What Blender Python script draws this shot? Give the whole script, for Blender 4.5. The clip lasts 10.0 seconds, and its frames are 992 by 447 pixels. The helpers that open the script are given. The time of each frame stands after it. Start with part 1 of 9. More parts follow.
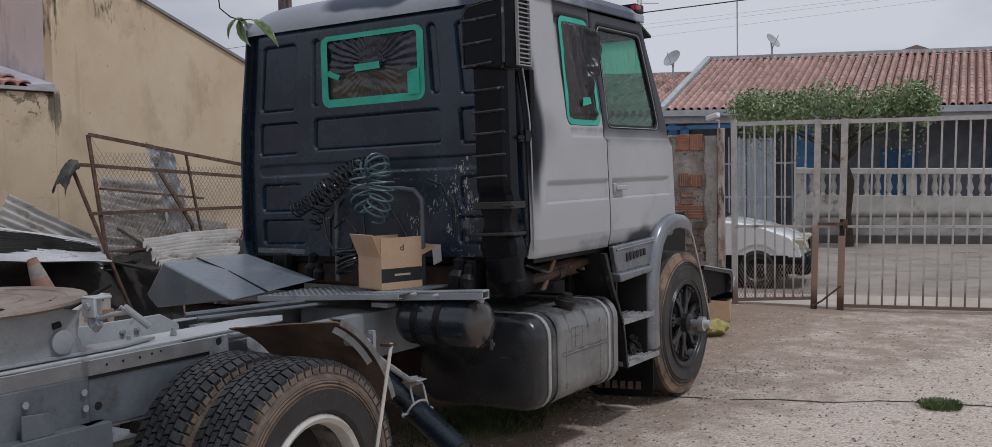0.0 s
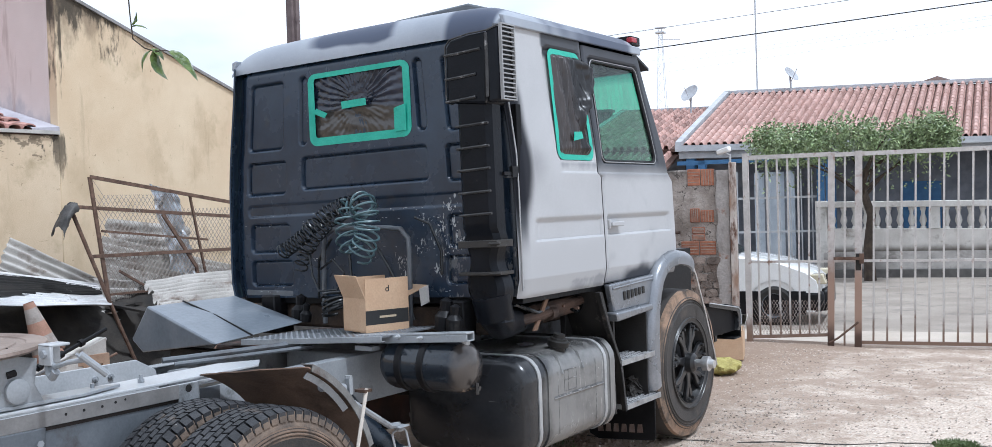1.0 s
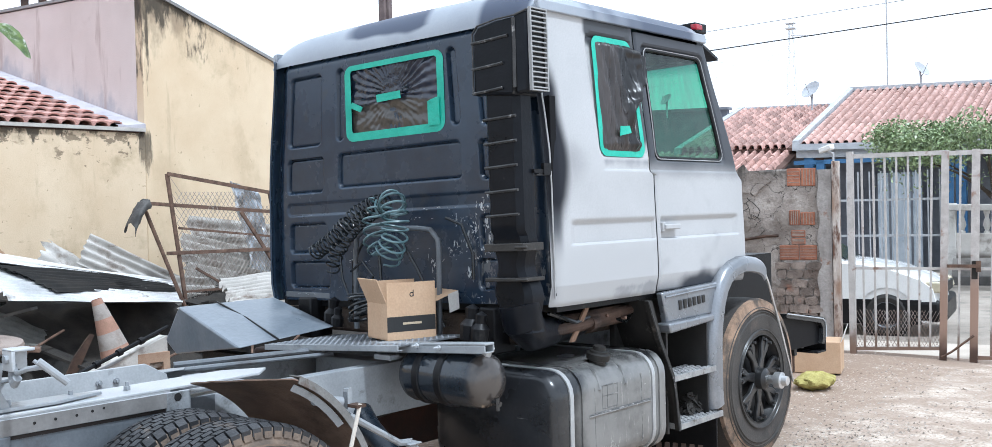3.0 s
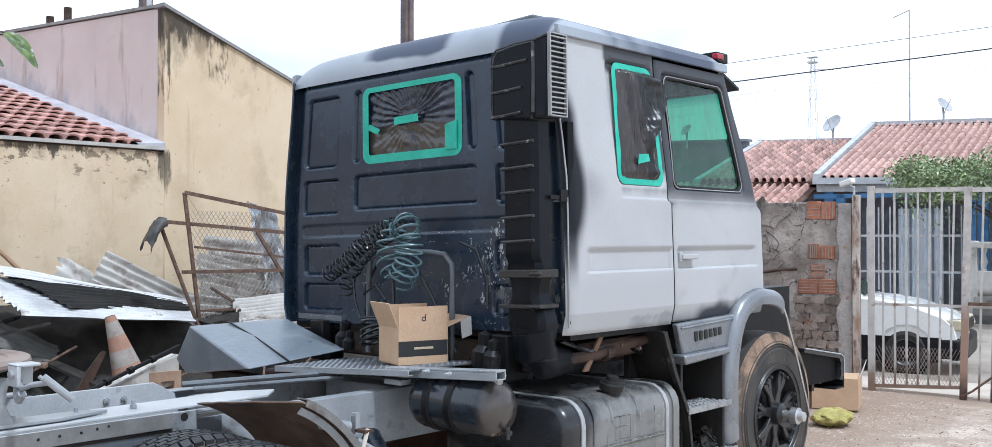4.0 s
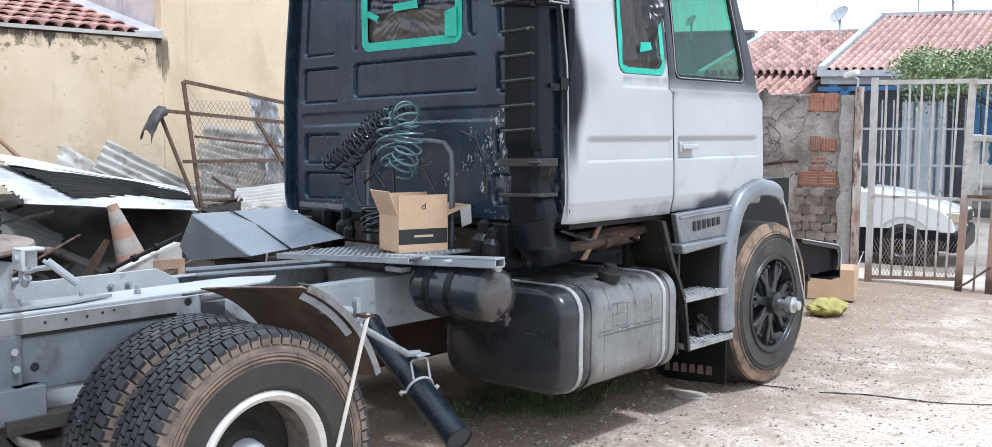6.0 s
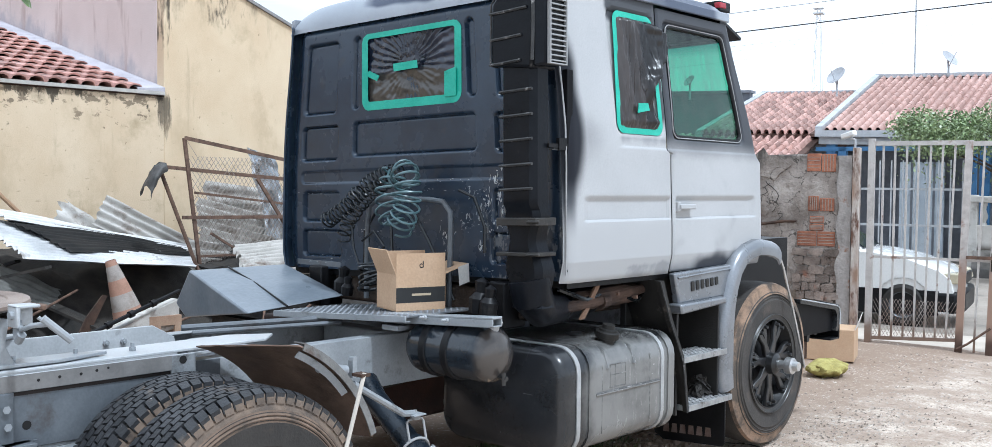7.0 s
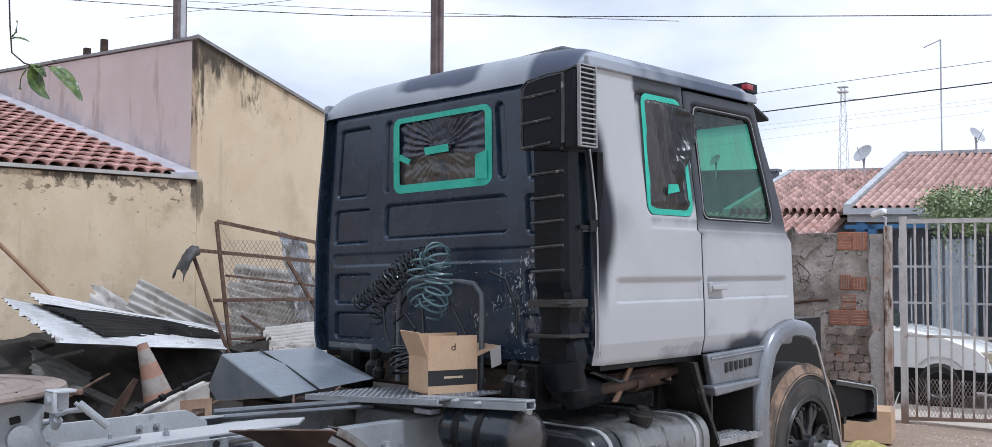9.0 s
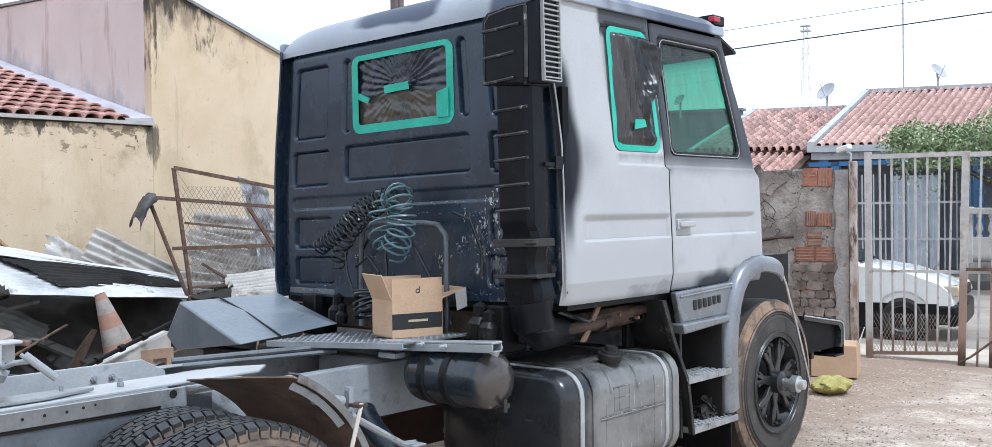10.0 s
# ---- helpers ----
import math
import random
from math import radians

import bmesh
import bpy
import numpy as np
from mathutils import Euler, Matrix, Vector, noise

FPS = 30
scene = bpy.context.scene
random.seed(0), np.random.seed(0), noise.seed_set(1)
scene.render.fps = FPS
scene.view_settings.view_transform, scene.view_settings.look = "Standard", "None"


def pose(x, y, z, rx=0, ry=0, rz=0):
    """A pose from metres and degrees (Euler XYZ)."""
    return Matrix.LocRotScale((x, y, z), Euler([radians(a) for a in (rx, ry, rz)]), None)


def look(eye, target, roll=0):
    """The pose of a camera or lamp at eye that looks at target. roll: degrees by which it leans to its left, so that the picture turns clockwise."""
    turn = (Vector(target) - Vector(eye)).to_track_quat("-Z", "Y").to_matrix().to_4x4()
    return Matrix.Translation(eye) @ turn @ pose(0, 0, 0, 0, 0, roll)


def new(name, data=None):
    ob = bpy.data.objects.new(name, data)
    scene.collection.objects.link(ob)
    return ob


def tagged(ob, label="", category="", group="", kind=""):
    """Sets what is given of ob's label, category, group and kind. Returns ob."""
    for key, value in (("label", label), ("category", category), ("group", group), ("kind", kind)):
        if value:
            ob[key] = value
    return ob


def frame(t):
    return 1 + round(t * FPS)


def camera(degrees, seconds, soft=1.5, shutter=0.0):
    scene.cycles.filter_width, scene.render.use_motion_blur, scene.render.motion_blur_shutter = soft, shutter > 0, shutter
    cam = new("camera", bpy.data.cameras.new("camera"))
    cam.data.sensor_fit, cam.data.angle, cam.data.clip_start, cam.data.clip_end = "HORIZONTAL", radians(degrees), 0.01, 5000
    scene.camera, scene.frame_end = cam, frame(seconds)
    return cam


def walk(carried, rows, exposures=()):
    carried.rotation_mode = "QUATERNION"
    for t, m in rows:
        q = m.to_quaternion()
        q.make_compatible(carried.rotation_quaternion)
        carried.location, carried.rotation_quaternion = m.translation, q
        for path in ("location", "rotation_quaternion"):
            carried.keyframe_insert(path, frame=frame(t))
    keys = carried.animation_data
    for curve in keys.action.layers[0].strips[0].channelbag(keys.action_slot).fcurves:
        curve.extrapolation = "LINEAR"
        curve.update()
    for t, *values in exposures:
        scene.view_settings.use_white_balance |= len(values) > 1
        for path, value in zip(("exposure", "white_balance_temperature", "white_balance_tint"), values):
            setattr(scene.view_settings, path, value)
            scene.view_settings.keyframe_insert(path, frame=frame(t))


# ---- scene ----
cam = camera(50.6, 10.0, soft=0.6)
PATH = [
    (0, (4.198, -5.246, 1.759), (3.134, -3.556, 1.653), -1.1),
    (0.5, (4.243, -5.103, 1.763), (3.186, -3.407, 1.691), -1.5),
    (1, (4.278, -4.971, 1.751), (3.173, -3.304, 1.718), -1.8),
    (1.5, (4.289, -4.832, 1.711), (3.144, -3.193, 1.653), -2.8),
    (2, (4.298, -4.621, 1.69), (3.151, -2.985, 1.595), -3.6),
    (2.5, (4.391, -4.443, 1.71), (3.217, -2.826, 1.632), -3.1),
    (2.7, (4.432, -4.361, 1.737), (3.196, -2.79, 1.677), -2.2),
    (3.8, (4.39, -4.263, 1.744), (3.057, -2.772, 1.772), -0.4),
    (4, (4.397, -4.252, 1.734), (3.075, -2.752, 1.758), -0.0),
    (4.5, (4.421, -4.248, 1.722), (3.097, -2.753, 1.622), 0.0),
    (5, (4.416, -4.253, 1.72), (3.096, -2.762, 1.531), 0.0),
    (6.5, (4.412, -4.254, 1.714), (3.092, -2.759, 1.558), 0.5),
    (7, (4.416, -4.248, 1.725), (3.093, -2.75, 1.653), 0.6),
    (7.5, (4.424, -4.253, 1.723), (3.099, -2.755, 1.7), 0.6),
    (8, (4.433, -4.269, 1.736), (3.102, -2.777, 1.775), 0.5),
    (8.5, (4.429, -4.279, 1.738), (3.085, -2.8, 1.811), 0.3),
    (9, (4.408, -4.277, 1.735), (3.047, -2.814, 1.815), 0.2),
    (9.5, (4.363, -4.239, 1.721), (2.997, -2.779, 1.748), 0.2),
    (10, (4.315, -4.162, 1.71), (3.001, -2.654, 1.684), -0.8),
]
EXPO = [(0.0, -1.10, 5700, 12), (0.4, -0.28, 5550, 11), (0.9, 0.02, 5400, 9), (1.5, 0.22, 5330, 7), (2.5, 0.47, 5280, 5), (4.0, 0.13, 5330, 7), (5.0, 0.37, 5330, 7), (6.5, 0.35, 5330, 7), (7.0, 0.25, 5280, 5), (8.0, 0.07, 5350, 8), (9.0, -0.25, 5400, 11), (9.5, -0.12, 5400, 11), (10.0, 0.18, 5330, 7)]
walk(cam, [(t, look(eye, target, roll)) for t, eye, target, roll in PATH], EXPO)

# ---- body ----
world = bpy.data.worlds.new("sky")
scene.world = world
world.use_nodes = True
wn = world.node_tree.nodes
SUN_EL, SUN_AZ = 62.0, 96.0      # degrees; azimuth from +Y towards +X
sky = wn.new("ShaderNodeTexSky")
sky.sky_type = "NISHITA"
sky.sun_disc = False
sky.sun_elevation, sky.sun_rotation = radians(SUN_EL), radians(SUN_AZ)
sky.air_density, sky.dust_density = 1.0, 2.0
wtc = wn.new("ShaderNodeTexCoord")
wmap = wn.new("ShaderNodeMapping")
wmap.inputs["Scale"].default_value = (1.0, 1.0, 2.6)
wnoise = wn.new("ShaderNodeTexNoise")
wnoise.inputs["Scale"].default_value, wnoise.inputs["Detail"].default_value = 2.2, 6.0
wramp = wn.new("ShaderNodeValToRGB")
wramp.color_ramp.elements[0].position, wramp.color_ramp.elements[1].position = 0.38, 0.53
wramp.color_ramp.elements[0].color = (0.64, 0.64, 0.64, 1)
wmix = wn.new("ShaderNodeMix")
wmix.data_type = "RGBA"
wmix.inputs["B"].default_value = (15.6, 15.0, 14.4, 1)
wl = world.node_tree.links
wl.new(wtc.outputs["Generated"], wmap.inputs["Vector"])
wl.new(wmap.outputs["Vector"], wnoise.inputs["Vector"])
wl.new(wnoise.outputs["Fac"], wramp.inputs["Fac"])
wl.new(wramp.outputs["Color"], wmix.inputs["Factor"])
wl.new(sky.outputs["Color"], wmix.inputs["A"])
wl.new(wmix.outputs["Result"], wn["Background"].inputs["Color"])
wn["Background"].inputs["Strength"].default_value = 0.085

sun = new("sun", bpy.data.lights.new("sun", "SUN"))
sun.data.energy, sun.data.angle, sun.data.color = 2.7, radians(5.0), (1.0, 0.96, 0.90)
sa, se = radians(SUN_AZ), radians(SUN_EL)
sun.matrix_world = look((math.sin(sa) * math.cos(se) * 30, math.cos(sa) * math.cos(se) * 30, math.sin(se) * 30), (0, 0, 0))

# ---- materials ----
def mat(name, a, b, scale=6.0, rough=0.7, metal=0.0, bump=0.15, fine=90.0, spots=None, rnd=0.0, stretch=(1, 1, 1), spec=0.5, coat=0.0, fc=0.18, sd=8, isl=0.0):
    """A two-scale noise material. spots: (colour, scale, from, to)."""
    m = bpy.data.materials.new(name)
    m.use_nodes = True
    n, l = m.node_tree.nodes, m.node_tree.links
    p = n["Principled BSDF"]
    tc, mp = n.new("ShaderNodeTexCoord"), n.new("ShaderNodeMapping")
    mp.inputs["Scale"].default_value = stretch
    l.new(tc.outputs["Object"], mp.inputs["Vector"])
    big, small = n.new("ShaderNodeTexNoise"), n.new("ShaderNodeTexNoise")
    big.inputs["Scale"].default_value, big.inputs["Detail"].default_value, big.inputs["Roughness"].default_value = scale, 6, 0.6
    small.inputs["Scale"].default_value, small.inputs["Detail"].default_value = fine, 3
    l.new(mp.outputs["Vector"], big.inputs["Vector"])
    l.new(mp.outputs["Vector"], small.inputs["Vector"])
    r = n.new("ShaderNodeValToRGB")
    r.color_ramp.elements[0].position, r.color_ramp.elements[1].position = 0.34, 0.66
    r.color_ramp.elements[0].color, r.color_ramp.elements[1].color = (*a, 1), (*b, 1)
    l.new(big.outputs["Fac"], r.inputs["Fac"])
    col = r.outputs["Color"]
    if spots:
        sc, ss, lo, hi = spots
        sn, sr, sm = n.new("ShaderNodeTexNoise"), n.new("ShaderNodeValToRGB"), n.new("ShaderNodeMix")
        sn.inputs["Scale"].default_value, sn.inputs["Detail"].default_value, sn.inputs["Roughness"].default_value = ss, sd, 0.65
        l.new(mp.outputs["Vector"], sn.inputs["Vector"])
        sr.color_ramp.elements[0].position, sr.color_ramp.elements[1].position = lo, hi
        l.new(sn.outputs["Fac"], sr.inputs["Fac"])
        sm.data_type = "RGBA"
        sm.inputs["B"].default_value = (*sc, 1)
        l.new(sr.outputs["Color"], sm.inputs["Factor"])
        l.new(col, sm.inputs["A"])
        col = sm.outputs["Result"]
    hs = n.new("ShaderNodeHueSaturation")
    mr = n.new("ShaderNodeMapRange")
    mr.inputs["To Min"].default_value, mr.inputs["To Max"].default_value = 1 - fc, 1 + fc
    l.new(small.outputs["Fac"], mr.inputs["Value"])
    val = mr.outputs["Result"]
    if rnd:
        oi, mr2, mu = n.new("ShaderNodeObjectInfo"), n.new("ShaderNodeMapRange"), n.new("ShaderNodeMath")
        mr2.inputs["To Min"].default_value, mr2.inputs["To Max"].default_value = 1 - rnd, 1 + rnd
        l.new(oi.outputs["Random"], mr2.inputs["Value"])
        mu.operation = "MULTIPLY"
        l.new(val, mu.inputs[0])
        l.new(mr2.outputs["Result"], mu.inputs[1])
        val = mu.outputs["Value"]
    if isl:
        gi, mr3, mu3 = n.new("ShaderNodeNewGeometry"), n.new("ShaderNodeMapRange"), n.new("ShaderNodeMath")
        mr3.inputs["To Min"].default_value, mr3.inputs["To Max"].default_value = 1 - isl, 1 + isl
        l.new(gi.outputs["Random Per Island"], mr3.inputs["Value"])
        mu3.operation = "MULTIPLY"
        l.new(val, mu3.inputs[0])
        l.new(mr3.outputs["Result"], mu3.inputs[1])
        val = mu3.outputs["Value"]
    l.new(val, hs.inputs["Value"])
    l.new(col, hs.inputs["Color"])
    l.new(hs.outputs["Color"], p.inputs["Base Color"])
    rm = n.new("ShaderNodeMapRange")
    rm.inputs["To Min"].default_value, rm.inputs["To Max"].default_value = max(0.03, rough - 0.12), min(1.0, rough + 0.12)
    l.new(big.outputs["Fac"], rm.inputs["Value"])
    l.new(rm.outputs["Result"], p.inputs["Roughness"])
    p.inputs["Metallic"].default_value = metal
    p.inputs["Specular IOR Level"].default_value = spec
    p.inputs["Coat Weight"].default_value = coat
    if bump:
        bp = n.new("ShaderNodeBump")
        bp.inputs["Strength"].default_value, bp.inputs["Distance"].default_value = bump, 0.01
        ad = n.new("ShaderNodeMath")
        ad.operation = "ADD"
        l.new(big.outputs["Fac"], ad.inputs[0])
        l.new(small.outputs["Fac"], ad.inputs[1])
        l.new(ad.outputs["Value"], bp.inputs["Height"])
        l.new(bp.outputs["Normal"], p.inputs["Normal"])
    return m


def band(m, axis, lo, hi, colour, wobble=0.08, scale=3.0, stretch=(1, 1, 1), detail=4):
    """Adds a sprayed or soaked zone: the colour takes over from lo to hi along an axis of the object, with an uneven edge."""
    n, l = m.node_tree.nodes, m.node_tree.links
    p = n["Principled BSDF"]
    src = p.inputs["Base Color"].links[0].from_socket
    tc, sp, ns = n.new("ShaderNodeTexCoord"), n.new("ShaderNodeSeparateXYZ"), n.new("ShaderNodeTexNoise")
    ns.inputs["Scale"].default_value, ns.inputs["Detail"].default_value = scale, detail
    mp = n.new("ShaderNodeMapping")
    mp.inputs["Scale"].default_value = stretch
    l.new(tc.outputs["Object"], sp.inputs["Vector"])
    l.new(tc.outputs["Object"], mp.inputs["Vector"])
    l.new(mp.outputs["Vector"], ns.inputs["Vector"])
    a = n.new("ShaderNodeMath")
    a.operation = "MULTIPLY_ADD"
    l.new(ns.outputs["Fac"], a.inputs[0])
    a.inputs[1].default_value = 2 * wobble
    l.new(sp.outputs[axis], a.inputs[2])
    r = n.new("ShaderNodeMapRange")
    r.interpolation_type = "SMOOTHSTEP"
    r.inputs["From Min"].default_value, r.inputs["From Max"].default_value = lo + wobble, hi + wobble
    l.new(a.outputs["Value"], r.inputs["Value"])
    mx = n.new("ShaderNodeMix")
    mx.data_type = "RGBA"
    mx.inputs["B"].default_value = (*colour, 1)
    l.new(r.outputs["Result"], mx.inputs["Factor"])
    l.new(src, mx.inputs["A"])
    l.new(mx.outputs["Result"], p.inputs["Base Color"])
    return m


def stain(m, colour, scale, stretch, lo, hi, zones=(), detail=8, strength=1.0):
    """Blots of a colour where a stretched noise passes lo to hi, only inside zones: (direction, from, to) along the object's axes."""
    n, l = m.node_tree.nodes, m.node_tree.links
    p = n["Principled BSDF"]
    src = p.inputs["Base Color"].links[0].from_socket
    tc, mp, ns, r = n.new("ShaderNodeTexCoord"), n.new("ShaderNodeMapping"), n.new("ShaderNodeTexNoise"), n.new("ShaderNodeMapRange")
    mp.inputs["Scale"].default_value = stretch
    ns.inputs["Scale"].default_value, ns.inputs["Detail"].default_value, ns.inputs["Roughness"].default_value = scale, detail, 0.65
    l.new(tc.outputs["Object"], mp.inputs["Vector"])
    l.new(mp.outputs["Vector"], ns.inputs["Vector"])
    total = None
    for d, a, b in zones:
        dt, zr = n.new("ShaderNodeVectorMath"), n.new("ShaderNodeMapRange")
        dt.operation = "DOT_PRODUCT"
        dt.inputs[1].default_value = d
        l.new(tc.outputs["Object"], dt.inputs[0])
        zr.inputs["From Min"].default_value, zr.inputs["From Max"].default_value = a, b
        l.new(dt.outputs["Value"], zr.inputs["Value"])
        if total is None:
            total = zr.outputs["Result"]
        else:
            mu = n.new("ShaderNodeMath")
            mu.operation = "MULTIPLY"
            l.new(total, mu.inputs[0])
            l.new(zr.outputs["Result"], mu.inputs[1])
            total = mu.outputs["Value"]
    val = ns.outputs["Fac"]
    if total is not None:
        sh = n.new("ShaderNodeMath")
        sh.operation = "MULTIPLY_ADD"
        l.new(total, sh.inputs[0])
        sh.inputs[1].default_value = 0.5
        ad = n.new("ShaderNodeMath")
        ad.operation = "SUBTRACT"
        l.new(val, ad.inputs[0])
        ad.inputs[1].default_value = 0.5
        l.new(ad.outputs["Value"], sh.inputs[2])
        val = sh.outputs["Value"]
    r.interpolation_type = "SMOOTHSTEP"
    r.inputs["From Min"].default_value, r.inputs["From Max"].default_value = lo, hi
    r.inputs["To Max"].default_value = strength
    l.new(val, r.inputs["Value"])
    mx = n.new("ShaderNodeMix")
    mx.data_type = "RGBA"
    mx.inputs["B"].default_value = (*colour, 1)
    l.new(r.outputs["Result"], mx.inputs["Factor"])
    l.new(src, mx.inputs["A"])
    l.new(mx.outputs["Result"], p.inputs["Base Color"])
    return m


def cracks(m, scale, width, colour, warp=0.35, depth=0.6):
    """Dark uneven crack lines between plates."""
    n, l = m.node_tree.nodes, m.node_tree.links
    p = n["Principled BSDF"]
    src = p.inputs["Base Color"].links[0].from_socket
    tc, ns, ad, vo, r = n.new("ShaderNodeTexCoord"), n.new("ShaderNodeTexNoise"), n.new("ShaderNodeVectorMath"), n.new("ShaderNodeTexVoronoi"), n.new("ShaderNodeMapRange")
    ns.inputs["Scale"].default_value, ns.inputs["Detail"].default_value = scale * 1.3, 6
    ad.operation = "MULTIPLY_ADD"
    l.new(tc.outputs["Object"], ns.inputs["Vector"])
    l.new(ns.outputs["Color"], ad.inputs[0])
    ad.inputs[1].default_value = (warp, warp, warp)
    l.new(tc.outputs["Object"], ad.inputs[2])
    vo.feature = "DISTANCE_TO_EDGE"
    vo.inputs["Scale"].default_value = scale
    l.new(ad.outputs["Vector"], vo.inputs["Vector"])
    r.inputs["From Min"].default_value, r.inputs["From Max"].default_value = width, width * 0.3
    l.new(vo.outputs["Distance"], r.inputs["Value"])
    mx = n.new("ShaderNodeMix")
    mx.data_type = "RGBA"
    mx.inputs["B"].default_value = (*colour, 1)
    l.new(r.outputs["Result"], mx.inputs["Factor"])
    l.new(src, mx.inputs["A"])
    l.new(mx.outputs["Result"], p.inputs["Base Color"])
    bp = n.new("ShaderNodeBump")
    bp.inputs["Strength"].default_value, bp.inputs["Distance"].default_value = depth, 0.03
    bp.invert = True
    l.new(r.outputs["Result"], bp.inputs["Height"])
    if p.inputs["Normal"].links:
        l.new(p.inputs["Normal"].links[0].from_socket, bp.inputs["Normal"])
    l.new(bp.outputs["Normal"], p.inputs["Normal"])
    return m


def tinted(name, tint, dust, lo, hi, top=None):
    """Clear coloured glass with dust in streaks and a thin gloss. top: (from, to, colour) of a shade band along z."""
    m = bpy.data.materials.new(name)
    m.use_nodes = True
    n, l = m.node_tree.nodes, m.node_tree.links
    p, out = n["Principled BSDF"], n["Material Output"]
    p.inputs["Base Color"].default_value, p.inputs["Roughness"].default_value = (*dust, 1), 0.6
    clear, gloss, mx1, mx2, fr = n.new("ShaderNodeBsdfTransparent"), n.new("ShaderNodeBsdfGlossy"), n.new("ShaderNodeMixShader"), n.new("ShaderNodeMixShader"), n.new("ShaderNodeFresnel")
    clear.inputs["Color"].default_value = (*tint, 1)
    gloss.inputs["Roughness"].default_value = 0.03
    fr.inputs["IOR"].default_value = 1.35
    tc, mp, ns, r = n.new("ShaderNodeTexCoord"), n.new("ShaderNodeMapping"), n.new("ShaderNodeTexNoise"), n.new("ShaderNodeMapRange")
    mp.inputs["Scale"].default_value = (1, 1, 0.22)
    ns.inputs["Scale"].default_value, ns.inputs["Detail"].default_value, ns.inputs["Roughness"].default_value = 16.0, 10, 0.7
    l.new(tc.outputs["Object"], mp.inputs["Vector"])
    l.new(mp.outputs["Vector"], ns.inputs["Vector"])
    r.inputs["From Min"].default_value, r.inputs["From Max"].default_value = 0.40, 0.72
    r.inputs["To Min"].default_value, r.inputs["To Max"].default_value = lo, hi
    l.new(ns.outputs["Fac"], r.inputs["Value"])
    if top:
        sp, zr, mx = n.new("ShaderNodeSeparateXYZ"), n.new("ShaderNodeMapRange"), n.new("ShaderNodeMix")
        l.new(tc.outputs["Object"], sp.inputs["Vector"])
        zr.inputs["From Min"].default_value, zr.inputs["From Max"].default_value = top[0], top[1]
        l.new(sp.outputs["Z"], zr.inputs["Value"])
        mx.data_type = "RGBA"
        mx.inputs["A"].default_value, mx.inputs["B"].default_value = (*tint, 1), (*top[2], 1)
        l.new(zr.outputs["Result"], mx.inputs["Factor"])
        l.new(mx.outputs["Result"], clear.inputs["Color"])
    l.new(r.outputs["Result"], mx1.inputs["Fac"])
    l.new(clear.outputs["BSDF"], mx1.inputs[1])
    l.new(p.outputs["BSDF"], mx1.inputs[2])
    l.new(fr.outputs["Fac"], mx2.inputs["Fac"])
    l.new(mx1.outputs["Shader"], mx2.inputs[1])
    l.new(gloss.outputs["BSDF"], mx2.inputs[2])
    l.new(mx2.outputs["Shader"], out.inputs["Surface"])
    return m


def plain(name, c, rough=0.5, metal=0.0, **k):
    return mat(name, tuple(v * 0.88 for v in c), tuple(min(1, v * 1.12) for v in c), rough=rough, metal=metal, bump=k.pop("bump", 0.05), **k)


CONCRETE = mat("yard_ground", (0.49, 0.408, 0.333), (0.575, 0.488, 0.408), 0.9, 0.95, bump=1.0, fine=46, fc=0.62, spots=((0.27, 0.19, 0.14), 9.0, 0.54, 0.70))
# browner, darker ground towards and under the truck
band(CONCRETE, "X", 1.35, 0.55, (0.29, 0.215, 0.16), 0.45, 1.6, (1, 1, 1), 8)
stain(CONCRETE, (0.23, 0.175, 0.135), 42.0, (1, 1, 1), 0.56, 0.64, [], 3, 0.75)
stain(CONCRETE, (0.78, 0.72, 0.64), 30.0, (1, 1, 1), 0.58, 0.65, [], 3, 0.75)
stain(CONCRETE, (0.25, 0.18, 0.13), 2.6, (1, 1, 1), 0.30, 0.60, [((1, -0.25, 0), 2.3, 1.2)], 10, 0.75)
ASPHALT = mat("asphalt", (0.245, 0.21, 0.175), (0.34, 0.298, 0.253), 1.2, 0.95, bump=0.4, fine=60, fc=0.3, spots=((0.14, 0.125, 0.11), 1.6, 0.55, 0.72))
KERB = mat("kerb_concrete", (0.36, 0.34, 0.31), (0.5, 0.47, 0.43), 4, 0.9, bump=0.3)
YELLOW_LOW = mat("mouldy_yellow_plaster", (0.585, 0.455, 0.305), (0.665, 0.54, 0.385), 1.3, 0.92, bump=0.25, fine=70, fc=0.07, spots=((0.40, 0.31, 0.19), 2.2, 0.58, 0.78))
stain(YELLOW_LOW, (0.19, 0.14, 0.085), 2.0, (1, 1, 0.6), 0.46, 0.66, [((0, 0, 1), 1.9, 2.75)], 10, 0.75)
stain(YELLOW_LOW, (0.040, 0.034, 0.024), 6.0, (1, 1, 0.5), 0.47, 0.54, [((0, 0, 1), 2.0, 2.72)], 12, 0.9)
stain(YELLOW_LOW, (0.16, 0.09, 0.045), 5.0, (1, 1.0, 3.0), 0.615, 0.69, [], 10, 0.45)
stain(YELLOW_LOW, (0.11, 0.08, 0.05), 6.5, (1, 1, 1.6), 0.48, 0.54, [((0, 0, 1), 1.3, 2.75)], 10, 0.75)
YELLOW = mat("yellow_plaster", (0.59, 0.455, 0.30), (0.67, 0.545, 0.38), 1.3, 0.92, bump=0.25, fine=70, fc=0.07, spots=((0.42, 0.33, 0.20), 2.2, 0.60, 0.80))
